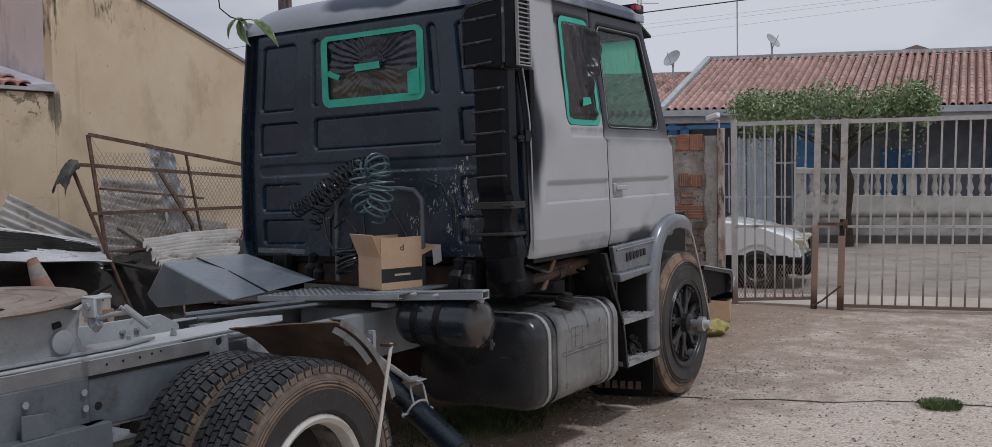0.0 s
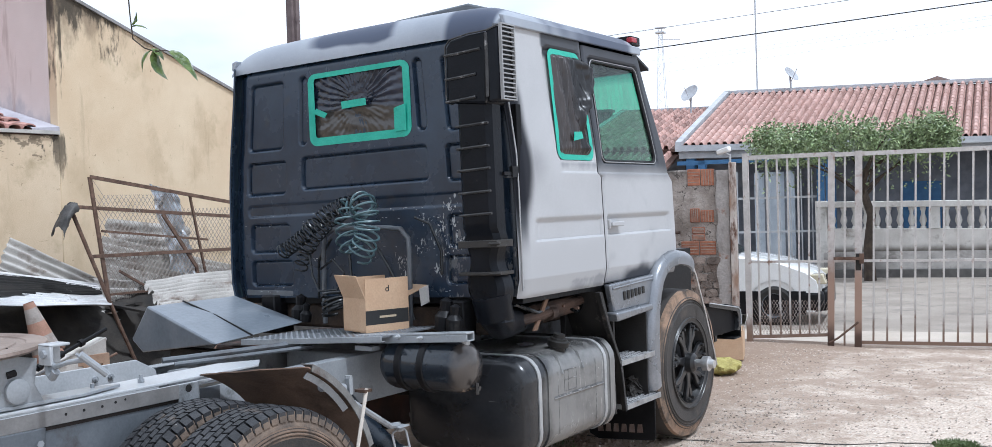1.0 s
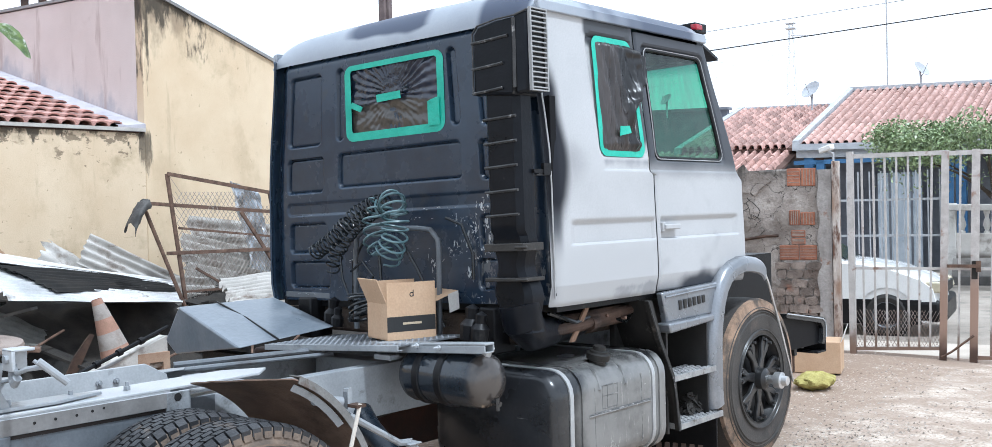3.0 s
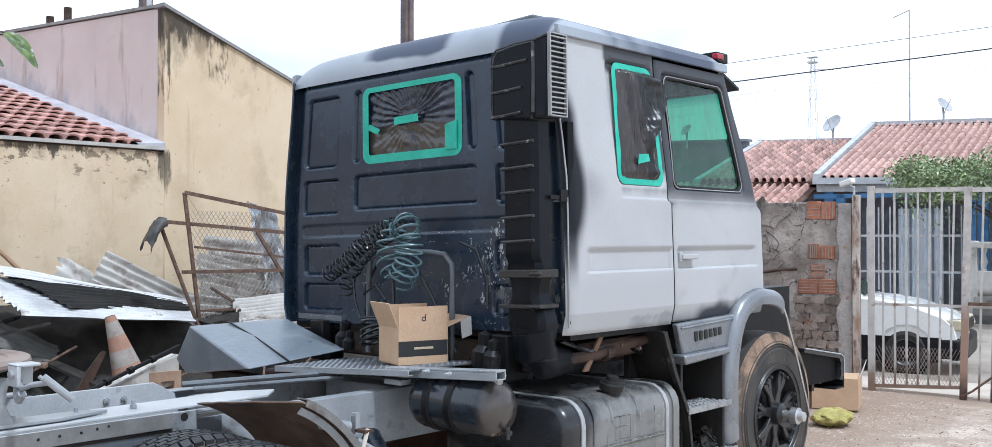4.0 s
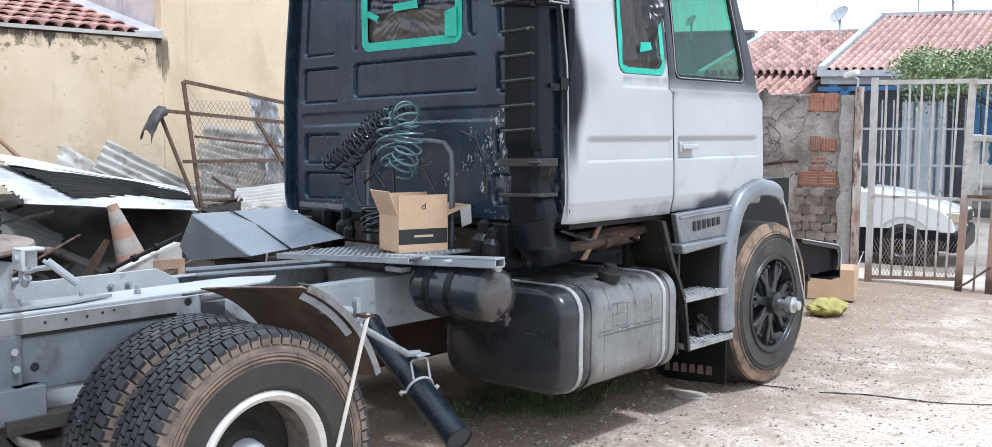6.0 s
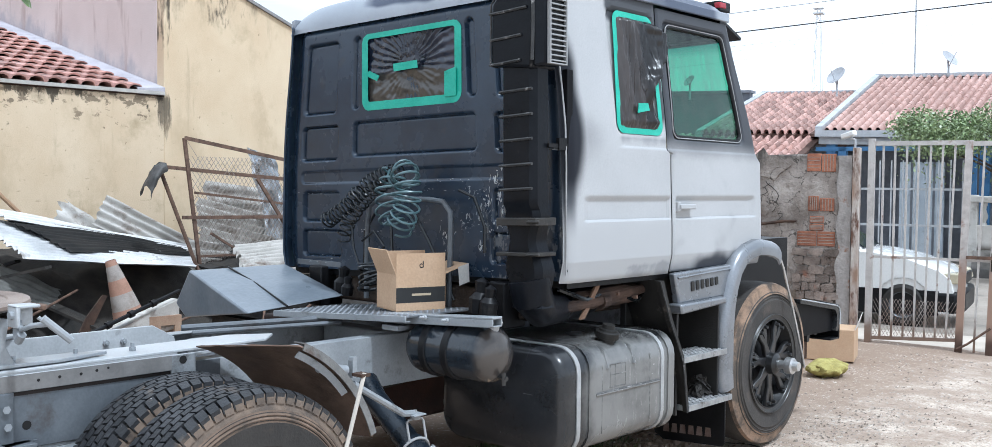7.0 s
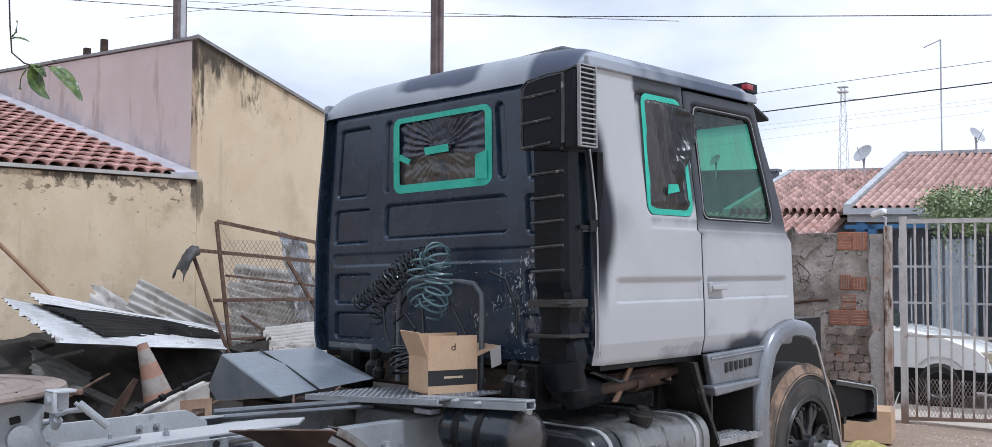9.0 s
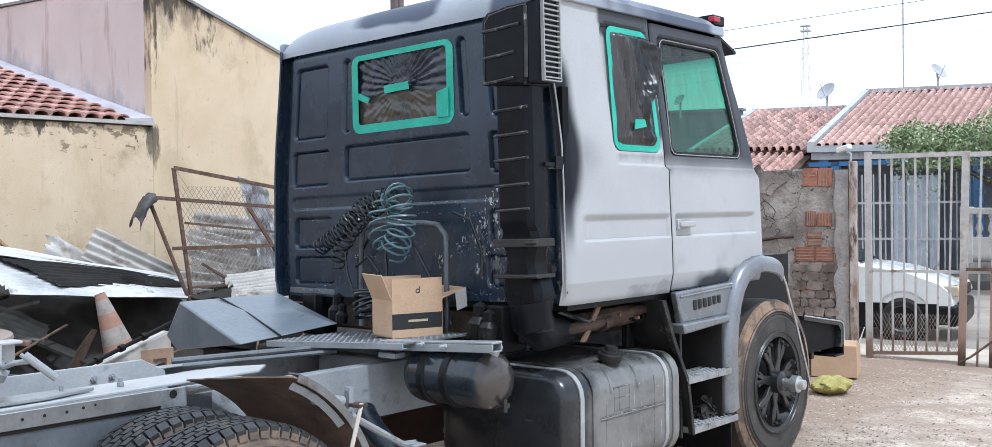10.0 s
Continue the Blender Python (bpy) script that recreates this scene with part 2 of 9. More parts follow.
stain(YELLOW, (0.17, 0.125, 0.08), 3.2, (1, 1.3, 0.5), 0.18, 0.44, [((0, 0.372, 1), 4.35, 5.28), ((0, 1, 0), 4.6, 2.5)], 12, 0.7)
stain(YELLOW, (0.04, 0.033, 0.024), 4.5, (1, 1.4, 0.45), 0.24, 0.36, [((0, 0.372, 1), 4.60, 5.28), ((0, 1, 0), 4.4, 2.5)], 12, 0.9)
stain(YELLOW, (0.05, 0.04, 0.03), 6.0, (1, 2.0, 0.25), 0.40, 0.52, [((0, 1, 0), 2.62, 2.42), ((0, 0, 1), 2.2, 3.9)], 12, 0.9)
stain(YELLOW, (0.035, 0.028, 0.02), 5.0, (1, 2.0, 0.3), 0.30, 0.44, [((0, 1, 0), 2.52, 2.39), ((0, 0, 1), 1.75, 2.35), ((0, 0, 1), 2.95, 2.70)], 12, 0.8)
stain(YELLOW_LOW, (0.035, 0.028, 0.02), 5.0, (1, 2.0, 0.3), 0.28, 0.42, [((0, 1, 0), 2.12, 2.34), ((0, 0, 1), 1.9, 2.55)], 12, 0.8)
for wall_mat in (YELLOW, YELLOW_LOW):
    stain(wall_mat, (0.24, 0.17, 0.10), 15.0, (1, 1, 0.7), 0.665, 0.71, [], 4, 0.7)
    stain(wall_mat, (0.46, 0.35, 0.22), 1.3, (1, 1, 0.6), 0.50, 0.66, [], 10, 0.6)
    stain(wall_mat, (0.33, 0.245, 0.15), 5.0, (1, 1, 0.12), 0.60, 0.70, [], 8, 0.35)
PINK = mat("pink_plaster", (0.56, 0.475, 0.445), (0.635, 0.55, 0.52), 1.1, 0.92, bump=0.2, fine=70, spots=((0.36, 0.29, 0.26), 1.7, 0.62, 0.82))
stain(PINK, (0.32, 0.30, 0.33), 2.2, (1, 1, 0.7), 0.30, 0.55, [((0.2725, 0, 1), 1.75, 1.0)], 8, 0.7)
stain(PINK, (0.36, 0.27, 0.24), 3.0, (1, 1, 0.16), 0.56, 0.68, [], 8, 0.7)
TILE = mat("clay_tile", (0.25, 0.115, 0.09), (0.44, 0.255, 0.215), 3, 0.65, bump=0.2, rnd=0.28, isl=0.2, spots=((0.11, 0.07, 0.06), 7, 0.52, 0.70))
TILE2 = mat("pink_clay_tile", (0.40, 0.245, 0.205), (0.53, 0.355, 0.31), 2, 0.85, bump=0.2, rnd=0.15, isl=0.15, spots=((0.26, 0.15, 0.12), 5, 0.56, 0.78))
TILE3 = mat("weathered_clay_tile", (0.34, 0.19, 0.155), (0.53, 0.345, 0.30), 2, 0.85, bump=0.2, rnd=0.35, isl=0.35, spots=((0.15, 0.08, 0.06), 6, 0.52, 0.68))
# dark deck under the tiles, standing for the shade between them
ROOFSHADE = mat("shade_dark_roofing", (0.07, 0.04, 0.03), (0.12, 0.07, 0.055), 4, 0.95)
RENDER = mat("old_render", (0.165, 0.138, 0.118), (0.40, 0.36, 0.325), 2.6, 0.95, bump=0.9, fine=30, spots=((0.13, 0.105, 0.085), 5, 0.55, 0.70))
stain(RENDER, (0.52, 0.50, 0.48), 4.0, (1, 1, 1), 0.60, 0.68, [], 8, 0.6)
stain(RENDER, (0.05, 0.045, 0.04), 5.0, (1, 1, 0.6), 0.36, 0.50, [((0, 0, 1), 1.55, 2.2)], 10, 0.85)
stain(RENDER, (0.15, 0.115, 0.085), 6.0, (1, 1, 1), 0.30, 0.48, [((0, 0, 1), 1.25, 0.4)], 10, 0.85)
cracks(RENDER, 2.6, 0.013, (0.07, 0.06, 0.052), 0.75, 0.5)
cracks(RENDER, 6.5, 0.012, (0.12, 0.10, 0.09), 0.9, 0.2)
BRICK = mat("hollow_brick", (0.22, 0.082, 0.048), (0.36, 0.155, 0.09), 12, 0.9, bump=0.6, rnd=0.2, spots=((0.16, 0.07, 0.045), 14, 0.55, 0.68))
MORTAR = mat("mortar", (0.20, 0.17, 0.145), (0.30, 0.26, 0.22), 7, 0.95, bump=0.8)
GATE = mat("grey_gate_paint", (0.40, 0.375, 0.355), (0.54, 0.515, 0.49), 9, 0.5, 0.2, spots=((0.20, 0.12, 0.085), 9, 0.58, 0.72))
stain(GATE, (0.10, 0.07, 0.052), 6.0, (1, 1, 0.5), 0.24, 0.50, [((0, 0, 1), 0.85, -0.05)], 8, 0.85)
band(GATE, "Z", 0.42, 0.0, (0.19, 0.125, 0.09), 0.16, 8.0)
POSTPAINT = mat("rust_blotched_post_paint", (0.38, 0.345, 0.325), (0.52, 0.49, 0.465), 9, 0.5, 0.2, spots=((0.26, 0.15, 0.105), 7, 0.56, 0.70))
band(POSTPAINT, "Z", 1.10, 0.75, (0.30, 0.20, 0.15), 0.14, 6.0)
band(POSTPAINT, "Z", 0.30, 0.02, (0.07, 0.04, 0.028), 0.10, 6.0)
GATERUST = mat("rusting_gate_paint", (0.28, 0.20, 0.155), (0.47, 0.42, 0.39), 6, 0.65, 0.2, bump=0.3, stretch=(1, 1, 0.4), spots=((0.12, 0.06, 0.035), 7, 0.50, 0.66))
RUST = mat("rusty_steel", (0.085, 0.052, 0.038), (0.20, 0.128, 0.092), 14, 0.85, 0.3, bump=0.5)
BROWNRUST = mat("brown_rust", (0.022, 0.014, 0.011), (0.06, 0.034, 0.022), 6, 0.9, 0.1, bump=0.4, spots=((0.095, 0.056, 0.038), 4, 0.46, 0.72))
ZINC = mat("corrugated_zinc", (0.50, 0.49, 0.48), (0.70, 0.69, 0.68), 3.5, 0.5, 0.25, bump=0.1, spots=((0.24, 0.19, 0.16), 3.5, 0.58, 0.70))
FIBRE = mat("weathered_sheet", (0.37, 0.35, 0.32), (0.56, 0.535, 0.50), 2.5, 0.6, 0.15, bump=0.2, spots=((0.17, 0.13, 0.10), 3.5, 0.52, 0.68))
stain(FIBRE, (0.15, 0.105, 0.075), 9.0, (1, 0.25, 1), 0.56, 0.66, [], 6, 0.7)
BLUEGLASS = plain("dim_blue_glass", (0.012, 0.03, 0.07), 0.1, bump=0.0)
FOIL = mat("crumpled_metal", (0.5, 0.52, 0.55), (0.72, 0.74, 0.77), 6, 0.3, 0.8, bump=0.9, fine=18)
# scrap taken down to near black, shade of the heap included
DARKJUNK = mat("shade_dark_scrap", (0.010, 0.009, 0.008), (0.04, 0.034, 0.028), 5, 0.9, bump=0.6)
WOOD = mat("old_wood", (0.20, 0.12, 0.07), (0.34, 0.22, 0.13), 5, 0.85, bump=0.3, stretch=(1, 1, 0.2))
CONE = mat("cone_orange", (0.28, 0.15, 0.105), (0.36, 0.21, 0.15), 9, 0.8, spots=((0.25, 0.15, 0.10), 7, 0.5, 0.7))
CONEW = mat("cone_white", (0.25, 0.22, 0.195), (0.35, 0.315, 0.285), 9, 0.8, spots=((0.20, 0.15, 0.12), 7, 0.5, 0.7))
BLACKCAB = mat("black_undercoat", (0.011, 0.020, 0.037), (0.024, 0.040, 0.066), 2.5, 0.27, bump=0.05, fine=50, spec=0.5, spots=((0.03, 0.034, 0.042), 7, 0.60, 0.72))
stain(BLACKCAB, (0.12, 0.125, 0.13), 9.0, (1, 1, 0.10), 0.52, 0.66, [((0, 0, 1), 1.6, 2.15), ((0, 0, 1), 2.3, 2.16), ((1, 0, 0), -0.5, -0.1), ((1, 0, 0), 0.5, 0.1)], 10, 0.6)
stain(BLACKCAB, (0.17, 0.175, 0.18), 34.0, (1, 1, 0.4), 0.55, 0.60, [((0, 0, 1), 1.85, 1.6), ((1, 0, 0), 0.0, 0.6)], 6, 0.7)
BLACKPL = mat("black_plastic", (0.005, 0.005, 0.006), (0.012, 0.012, 0.013), 6, 0.40, spec=0.18, bump=0.15, spots=((0.045, 0.042, 0.038), 8, 0.62, 0.74))
BLACKSHINE = mat("black_enamel", (0.010, 0.011, 0.012), (0.018, 0.019, 0.021), 4, 0.24, bump=0.06, spec=0.6, spots=((0.10, 0.095, 0.085), 9, 0.62, 0.76))
GREYCAB = mat("grey_primer", (0.365, 0.365, 0.368), (0.41, 0.41, 0.414), 1.8, 0.5, bump=0.03, fine=140, spec=0.2)
band(GREYCAB, "Y", 0.045, -0.01, (0.10, 0.105, 0.115), 0.02, 3.5)
band(GREYCAB, "Z", 1.66, 1.45, (0.368, 0.368, 0.372), 0.06, 2.0)
stain(GREYCAB, (0.06, 0.063, 0.07), 2.0, (1, 1, 1), 0.18, 0.42, [((0, 0, 1), 2.58, 2.70), ((0, 1, 0), 0.34, 0.46)], 3, 1.0)
stain(GREYCAB, (0.08, 0.083, 0.09), 2.0, (1, 1, 1), 0.22, 0.46, [((0, 1, 0), 0.82, 0.86), ((0, 0, 1), 1.98, 2.15)], 3, 1.0)
# grey shadow tone painted just below the taped sleeper window
stain(GREYCAB, (0.20, 0.205, 0.215), 3.0, (1, 1, 1), 0.30, 0.60, [((0, 0, 1), 1.90, 1.99), ((0, 0, 1), 2.05, 1.99), ((0, 1, 0), 0.30, 0.45)], 3, 0.8)
stain(GREYCAB, (0.20, 0.205, 0.215), 4.0, (1, 1, 1), 0.30, 0.55, [((0, 0, 1), 1.36, 1.29), ((0, 1, 0), 0.30, 0.55)], 4, 0.7)
stain(GREYCAB, (0.010, 0.011, 0.016), 1.3, (1, 1, 1), 0.04, 0.42, [((0, 1, 0), 0.125, 0.0), ((0, 0, 1), 1.46, 1.80), ((0, 0, 1), 2.66, 2.36)], 1, 1.0)
DOORGREY = mat("door_primer", (0.365, 0.365, 0.368), (0.41, 0.41, 0.414), 1.8, 0.5, bump=0.03, fine=140, spec=0.2)
band(DOORGREY, "Z", 1.33, 1.20, (0.15, 0.155, 0.165), 0.05, 3.0)
stain(DOORGREY, (0.020, 0.024, 0.034), 3.0, (1, 1, 1), 0.04, 0.46, [((0, 1, 0), 1.10, 1.28), ((0, 0, 1), 1.365, 1.265), ((0, 1, 0), 1.95, 1.70)], 2, 0.95)
band(DOORGREY, "Z", 1.87, 2.03, (0.055, 0.058, 0.066), 0.04, 2.0)
ROOFGREY = mat("roof_primer", (0.24, 0.262, 0.30), (0.33, 0.355, 0.395), 1.3, 0.42, bump=0.04, fc=0.06)
NAVY = (0.030, 0.042, 0.080)
stain(ROOFGREY, NAVY, 1.6, (1, 1, 1), 0.20, 0.44, [((1, 0, 0), -0.52, -0.30), ((1, 0, 0), 0.42, 0.22), ((0, 0, 1), 2.74, 2.80)], 2, 0.95)
stain(ROOFGREY, NAVY, 1.6, (1, 1, 1), 0.20, 0.44, [((1, 0, 0), 0.56, 0.72), ((1, 0, 0), 1.08, 1.00)], 2, 0.95)
stain(ROOFGREY, NAVY, 1.6, (1, 1, 1), 0.16, 0.42, [((1, 0, 0), 0.94, 1.02), ((0, 1, 0), 0.30, 0.48), ((0, 1, 0), 1.65, 1.40)], 2, 0.9)
CHASSIS = mat("chassis_grey", (0.22, 0.235, 0.25), (0.30, 0.315, 0.33), 4, 0.36, bump=0.06, spots=((0.06, 0.058, 0.055), 6, 0.57, 0.72))
CHASSISL = mat("chassis_light_grey", (0.36, 0.375, 0.39), (0.45, 0.465, 0.48), 4, 0.36, bump=0.06, spots=((0.18, 0.18, 0.18), 5, 0.6, 0.75))
# chassis grey darkened with shade, mainly for the rail's plates and brackets
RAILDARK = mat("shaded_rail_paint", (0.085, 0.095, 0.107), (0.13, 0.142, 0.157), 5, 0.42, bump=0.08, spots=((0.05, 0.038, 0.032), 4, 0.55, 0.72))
DUCTBLACK = mat("duct_black", (0.003, 0.004, 0.006), (0.008, 0.009, 0.012), 5, 0.30, bump=0.10, fine=60, spec=0.13, spots=((0.05, 0.047, 0.043), 12, 0.66, 0.74))
SILVER = mat("silver_fender", (0.185, 0.195, 0.21), (0.26, 0.27, 0.29), 3, 0.28, 0.55, bump=0.04, spots=((0.16, 0.165, 0.18), 2.4, 0.55, 0.72))
STEELPLATE = mat("tread_plate", (0.13, 0.14, 0.155), (0.21, 0.22, 0.235), 8, 0.45, 0.4, bump=0.1)
STEPMETAL = mat("worn_step_metal", (0.20, 0.20, 0.205), (0.36, 0.36, 0.355), 14, 0.4, 0.3, bump=0.15, spots=((0.09, 0.08, 0.07), 16, 0.56, 0.68))
RUBBER = mat("tyre_rubber", (0.016, 0.015, 0.014), (0.034, 0.03, 0.027), 6, 0.8, bump=0.3, spots=((0.07, 0.05, 0.037), 7, 0.60, 0.78))
TREAD = mat("worn_tread", (0.016, 0.017, 0.019), (0.040, 0.040, 0.043), 9, 0.5, spec=0.3, bump=0.3, isl=0.25, spots=((0.11, 0.085, 0.065), 6, 0.60, 0.72))
stain(TREAD, (0.55, 0.55, 0.53), 24.0, (1, 1, 1), 0.74, 0.78, [], 3, 0.8)
LUGDUST = mat("dusty_shoulder", (0.075, 0.060, 0.050), (0.19, 0.142, 0.105), 9, 0.85, bump=0.3, isl=0.2, spots=((0.035, 0.030, 0.028), 7, 0.55, 0.68))
DUSTRING = mat("dusty_sidewall", (0.10, 0.07, 0.05), (0.20, 0.14, 0.10), 8, 0.85, bump=0.2, spots=((0.04, 0.034, 0.03), 6, 0.52, 0.66))
RUBBERF = mat("muddy_tyre_rubber", (0.030, 0.027, 0.025), (0.055, 0.048, 0.042), 4, 0.8, bump=0.3, spots=((0.10, 0.078, 0.062), 5.0, 0.55, 0.75))
MUDRING = mat("dried_mud_ring", (0.055, 0.044, 0.036), (0.10, 0.078, 0.06), 4, 0.9, bump=0.4, spots=((0.27, 0.18, 0.12), 5.0, 0.43, 0.58))
WELLBLACK = mat("dark_step_well", (0.010, 0.0095, 0.009), (0.026, 0.024, 0.022), 6, 0.6, bump=0.15, spots=((0.07, 0.058, 0.05), 9, 0.62, 0.76))
INNERBLACK = plain("inner_black", (0.004, 0.004, 0.005), 0.5, spec=0.12)
DUSTYBLACK = mat("dusty_black_panel", (0.010, 0.0095, 0.009), (0.026, 0.024, 0.022), 6, 0.5, spec=0.3, bump=0.15, spots=((0.12, 0.10, 0.085), 9, 0.60, 0.74))
RIMWHITE = mat("white_rim_paint", (0.42, 0.39, 0.35), (0.56, 0.53, 0.49), 6, 0.5, spots=((0.26, 0.18, 0.13), 6, 0.60, 0.76))
# rim barrel: dirt, plus the shade inside the rim put into the colour
SHADYBARREL = mat("dirty_shaded_barrel", (0.15, 0.132, 0.115), (0.27, 0.243, 0.215), 6, 0.8, bump=0.2, spots=((0.02, 0.017, 0.015), 5, 0.5, 0.66))
RIMBLACK = mat("black_rim", (0.010, 0.010, 0.011), (0.028, 0.028, 0.028), 6, 0.34, bump=0.08)
ALU = mat("bare_aluminium", (0.45, 0.45, 0.45), (0.62, 0.62, 0.62), 9, 0.35, 0.85, bump=0.1)
STRAP = mat("tank_strap", (0.26, 0.26, 0.26), (0.36, 0.36, 0.36), 8, 0.45, 0.2)
AIRBLACK = mat("blue_black_enamel", (0.010, 0.014, 0.020), (0.020, 0.026, 0.034), 4, 0.20, bump=0.05, spec=0.6, spots=((0.05, 0.05, 0.05), 9, 0.62, 0.76))
# tank end: brownish ground reflection painted in, then the rust flecks
stain(AIRBLACK, (0.060, 0.049, 0.041), 5.0, (1, 1, 1), 0.20, 0.55, [((1, 0, 0), 1.02, 1.10)], 4, 0.75)
stain(AIRBLACK, (0.26, 0.20, 0.15), 26.0, (1, 1, 1), 0.44, 0.54, [((1, 0, 0), 0.98, 1.08), ((0, 0, 1), 0.86, 0.79)], 6, 0.8)
TAPE = mat("green_masking_tape", (0.025, 0.33, 0.235), (0.06, 0.44, 0.325), 7, 0.55, bump=0.2, spots=((0.0, 0.20, 0.14), 9, 0.6, 0.75))
BAG = mat("black_bin_bag", (0.012, 0.010, 0.010), (0.065, 0.053, 0.049), 2.5, 0.30, bump=0.6, fine=30, stretch=(1, 1, 0.3))
stain(BAG, (0.006, 0.006, 0.007), 3.0, (1, 1, 0.5), 0.20, 0.45, [((0, 1, 0), 0.66, 0.74)], 4, 0.9)
BAGREAR = mat("rear_bin_bag", (0.007, 0.010, 0.019), (0.022, 0.028, 0.048), 5, 0.12, bump=0.3, fine=26, spec=0.55)
band(BAGREAR, "Z", 2.405, 2.375, (0.052, 0.047, 0.042), 0.03, 6.0)
GREENGLASS = tinted("green_tinted_glass", (0.17, 0.46, 0.32), (0.085, 0.12, 0.10), 0.08, 0.42)
SCREENGLASS = tinted("green_windscreen_glass", (0.62, 0.90, 0.80), (0.10, 0.12, 0.11), 0.02, 0.10, (2.585, 2.66, (0.03, 0.36, 0.36)))
HOSE = mat("green_coil_hose", (0.055, 0.10, 0.112), (0.115, 0.175, 0.19), 9, 0.35, bump=0.0)
HOSEK = mat("black_coil_hose", (0.006, 0.007, 0.008), (0.014, 0.016, 0.018), 9, 0.25, bump=0.0)
CARD = mat("cardboard", (0.45, 0.30, 0.185), (0.51, 0.355, 0.23), 5, 0.85, bump=0.08)
INK = plain("black_print", (0.018, 0.018, 0.018), 0.6)
PALEINK = plain("pale_print", (0.45, 0.36, 0.25), 0.6)
RED = plain("red_lens", (0.30, 0.008, 0.02), 0.15)
CARWHITE = mat("white_car_paint", (0.70, 0.70, 0.69), (0.76, 0.76, 0.75), 3, 0.25, bump=0.0, coat=0.6)
CARGLASS = plain("car_glass", (0.02, 0.025, 0.028), 0.05, bump=0.0)
LAMPGLASS = plain("head_lamp", (0.5, 0.45, 0.33), 0.12)
HOUSEWHITE = mat("white_wall_paint", (0.50, 0.48, 0.45), (0.62, 0.60, 0.57), 2, 0.9, bump=0.15, spots=((0.25, 0.23, 0.2), 2.5, 0.58, 0.78))
HOUSEBLUE = mat("blue_paint", (0.03, 0.10, 0.22), (0.055, 0.15, 0.30), 4, 0.6)
# wall colour of the street houses, with veranda shade mixed into it
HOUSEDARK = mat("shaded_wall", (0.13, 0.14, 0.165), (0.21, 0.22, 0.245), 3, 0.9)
FLASHING = mat("dull_flashing", (0.17, 0.165, 0.16), (0.30, 0.29, 0.285), 5, 0.6, spots=((0.08, 0.07, 0.06), 5, 0.55, 0.7))
STAINEDBASE = mat("stained_low_wall", (0.48, 0.45, 0.415), (0.60, 0.57, 0.53), 2.5, 0.95, bump=0.3, spots=((0.22, 0.19, 0.165), 3, 0.56, 0.72))
band(STAINEDBASE, "Z", 0.62, 0.42, (0.085, 0.07, 0.058), 0.06, 4.0)
TRIMGREY = mat("grey_trim", (0.36, 0.37, 0.39), (0.48, 0.49, 0.51), 4, 0.7)
LEAF = mat("leaf_green", (0.12, 0.175, 0.065), (0.31, 0.375, 0.20), 2.5, 0.4, bump=0.0, isl=0.5)
LEAFNEAR = mat("near_leaf", (0.025, 0.055, 0.010), (0.12, 0.17, 0.035), 34, 0.45, bump=0.3, spots=((0.42, 0.43, 0.40), 26, 0.58, 0.66))
BARK = mat("bark", (0.03, 0.022, 0.016), (0.075, 0.055, 0.04), 9, 0.9, bump=0.8)
GRASS = mat("grass", (0.045, 0.075, 0.02), (0.125, 0.16, 0.055), 4, 0.7, bump=0.0)
SACK = mat("yellow_net_sack", (0.24, 0.20, 0.05), (0.42, 0.37, 0.12), 10, 0.8, bump=0.8)
POLE = mat("concrete_pole", (0.10, 0.075, 0.075), (0.17, 0.135, 0.13), 5, 0.9)
WIRE = plain("cable_black", (0.03, 0.03, 0.032), 0.7)
DISH = mat("dish_grey", (0.33, 0.34, 0.36), (0.42, 0.43, 0.45), 4, 0.6)
PAVE = mat("pavement_concrete", (0.40, 0.345, 0.285), (0.51, 0.45, 0.385), 1.6, 0.95, bump=0.4)

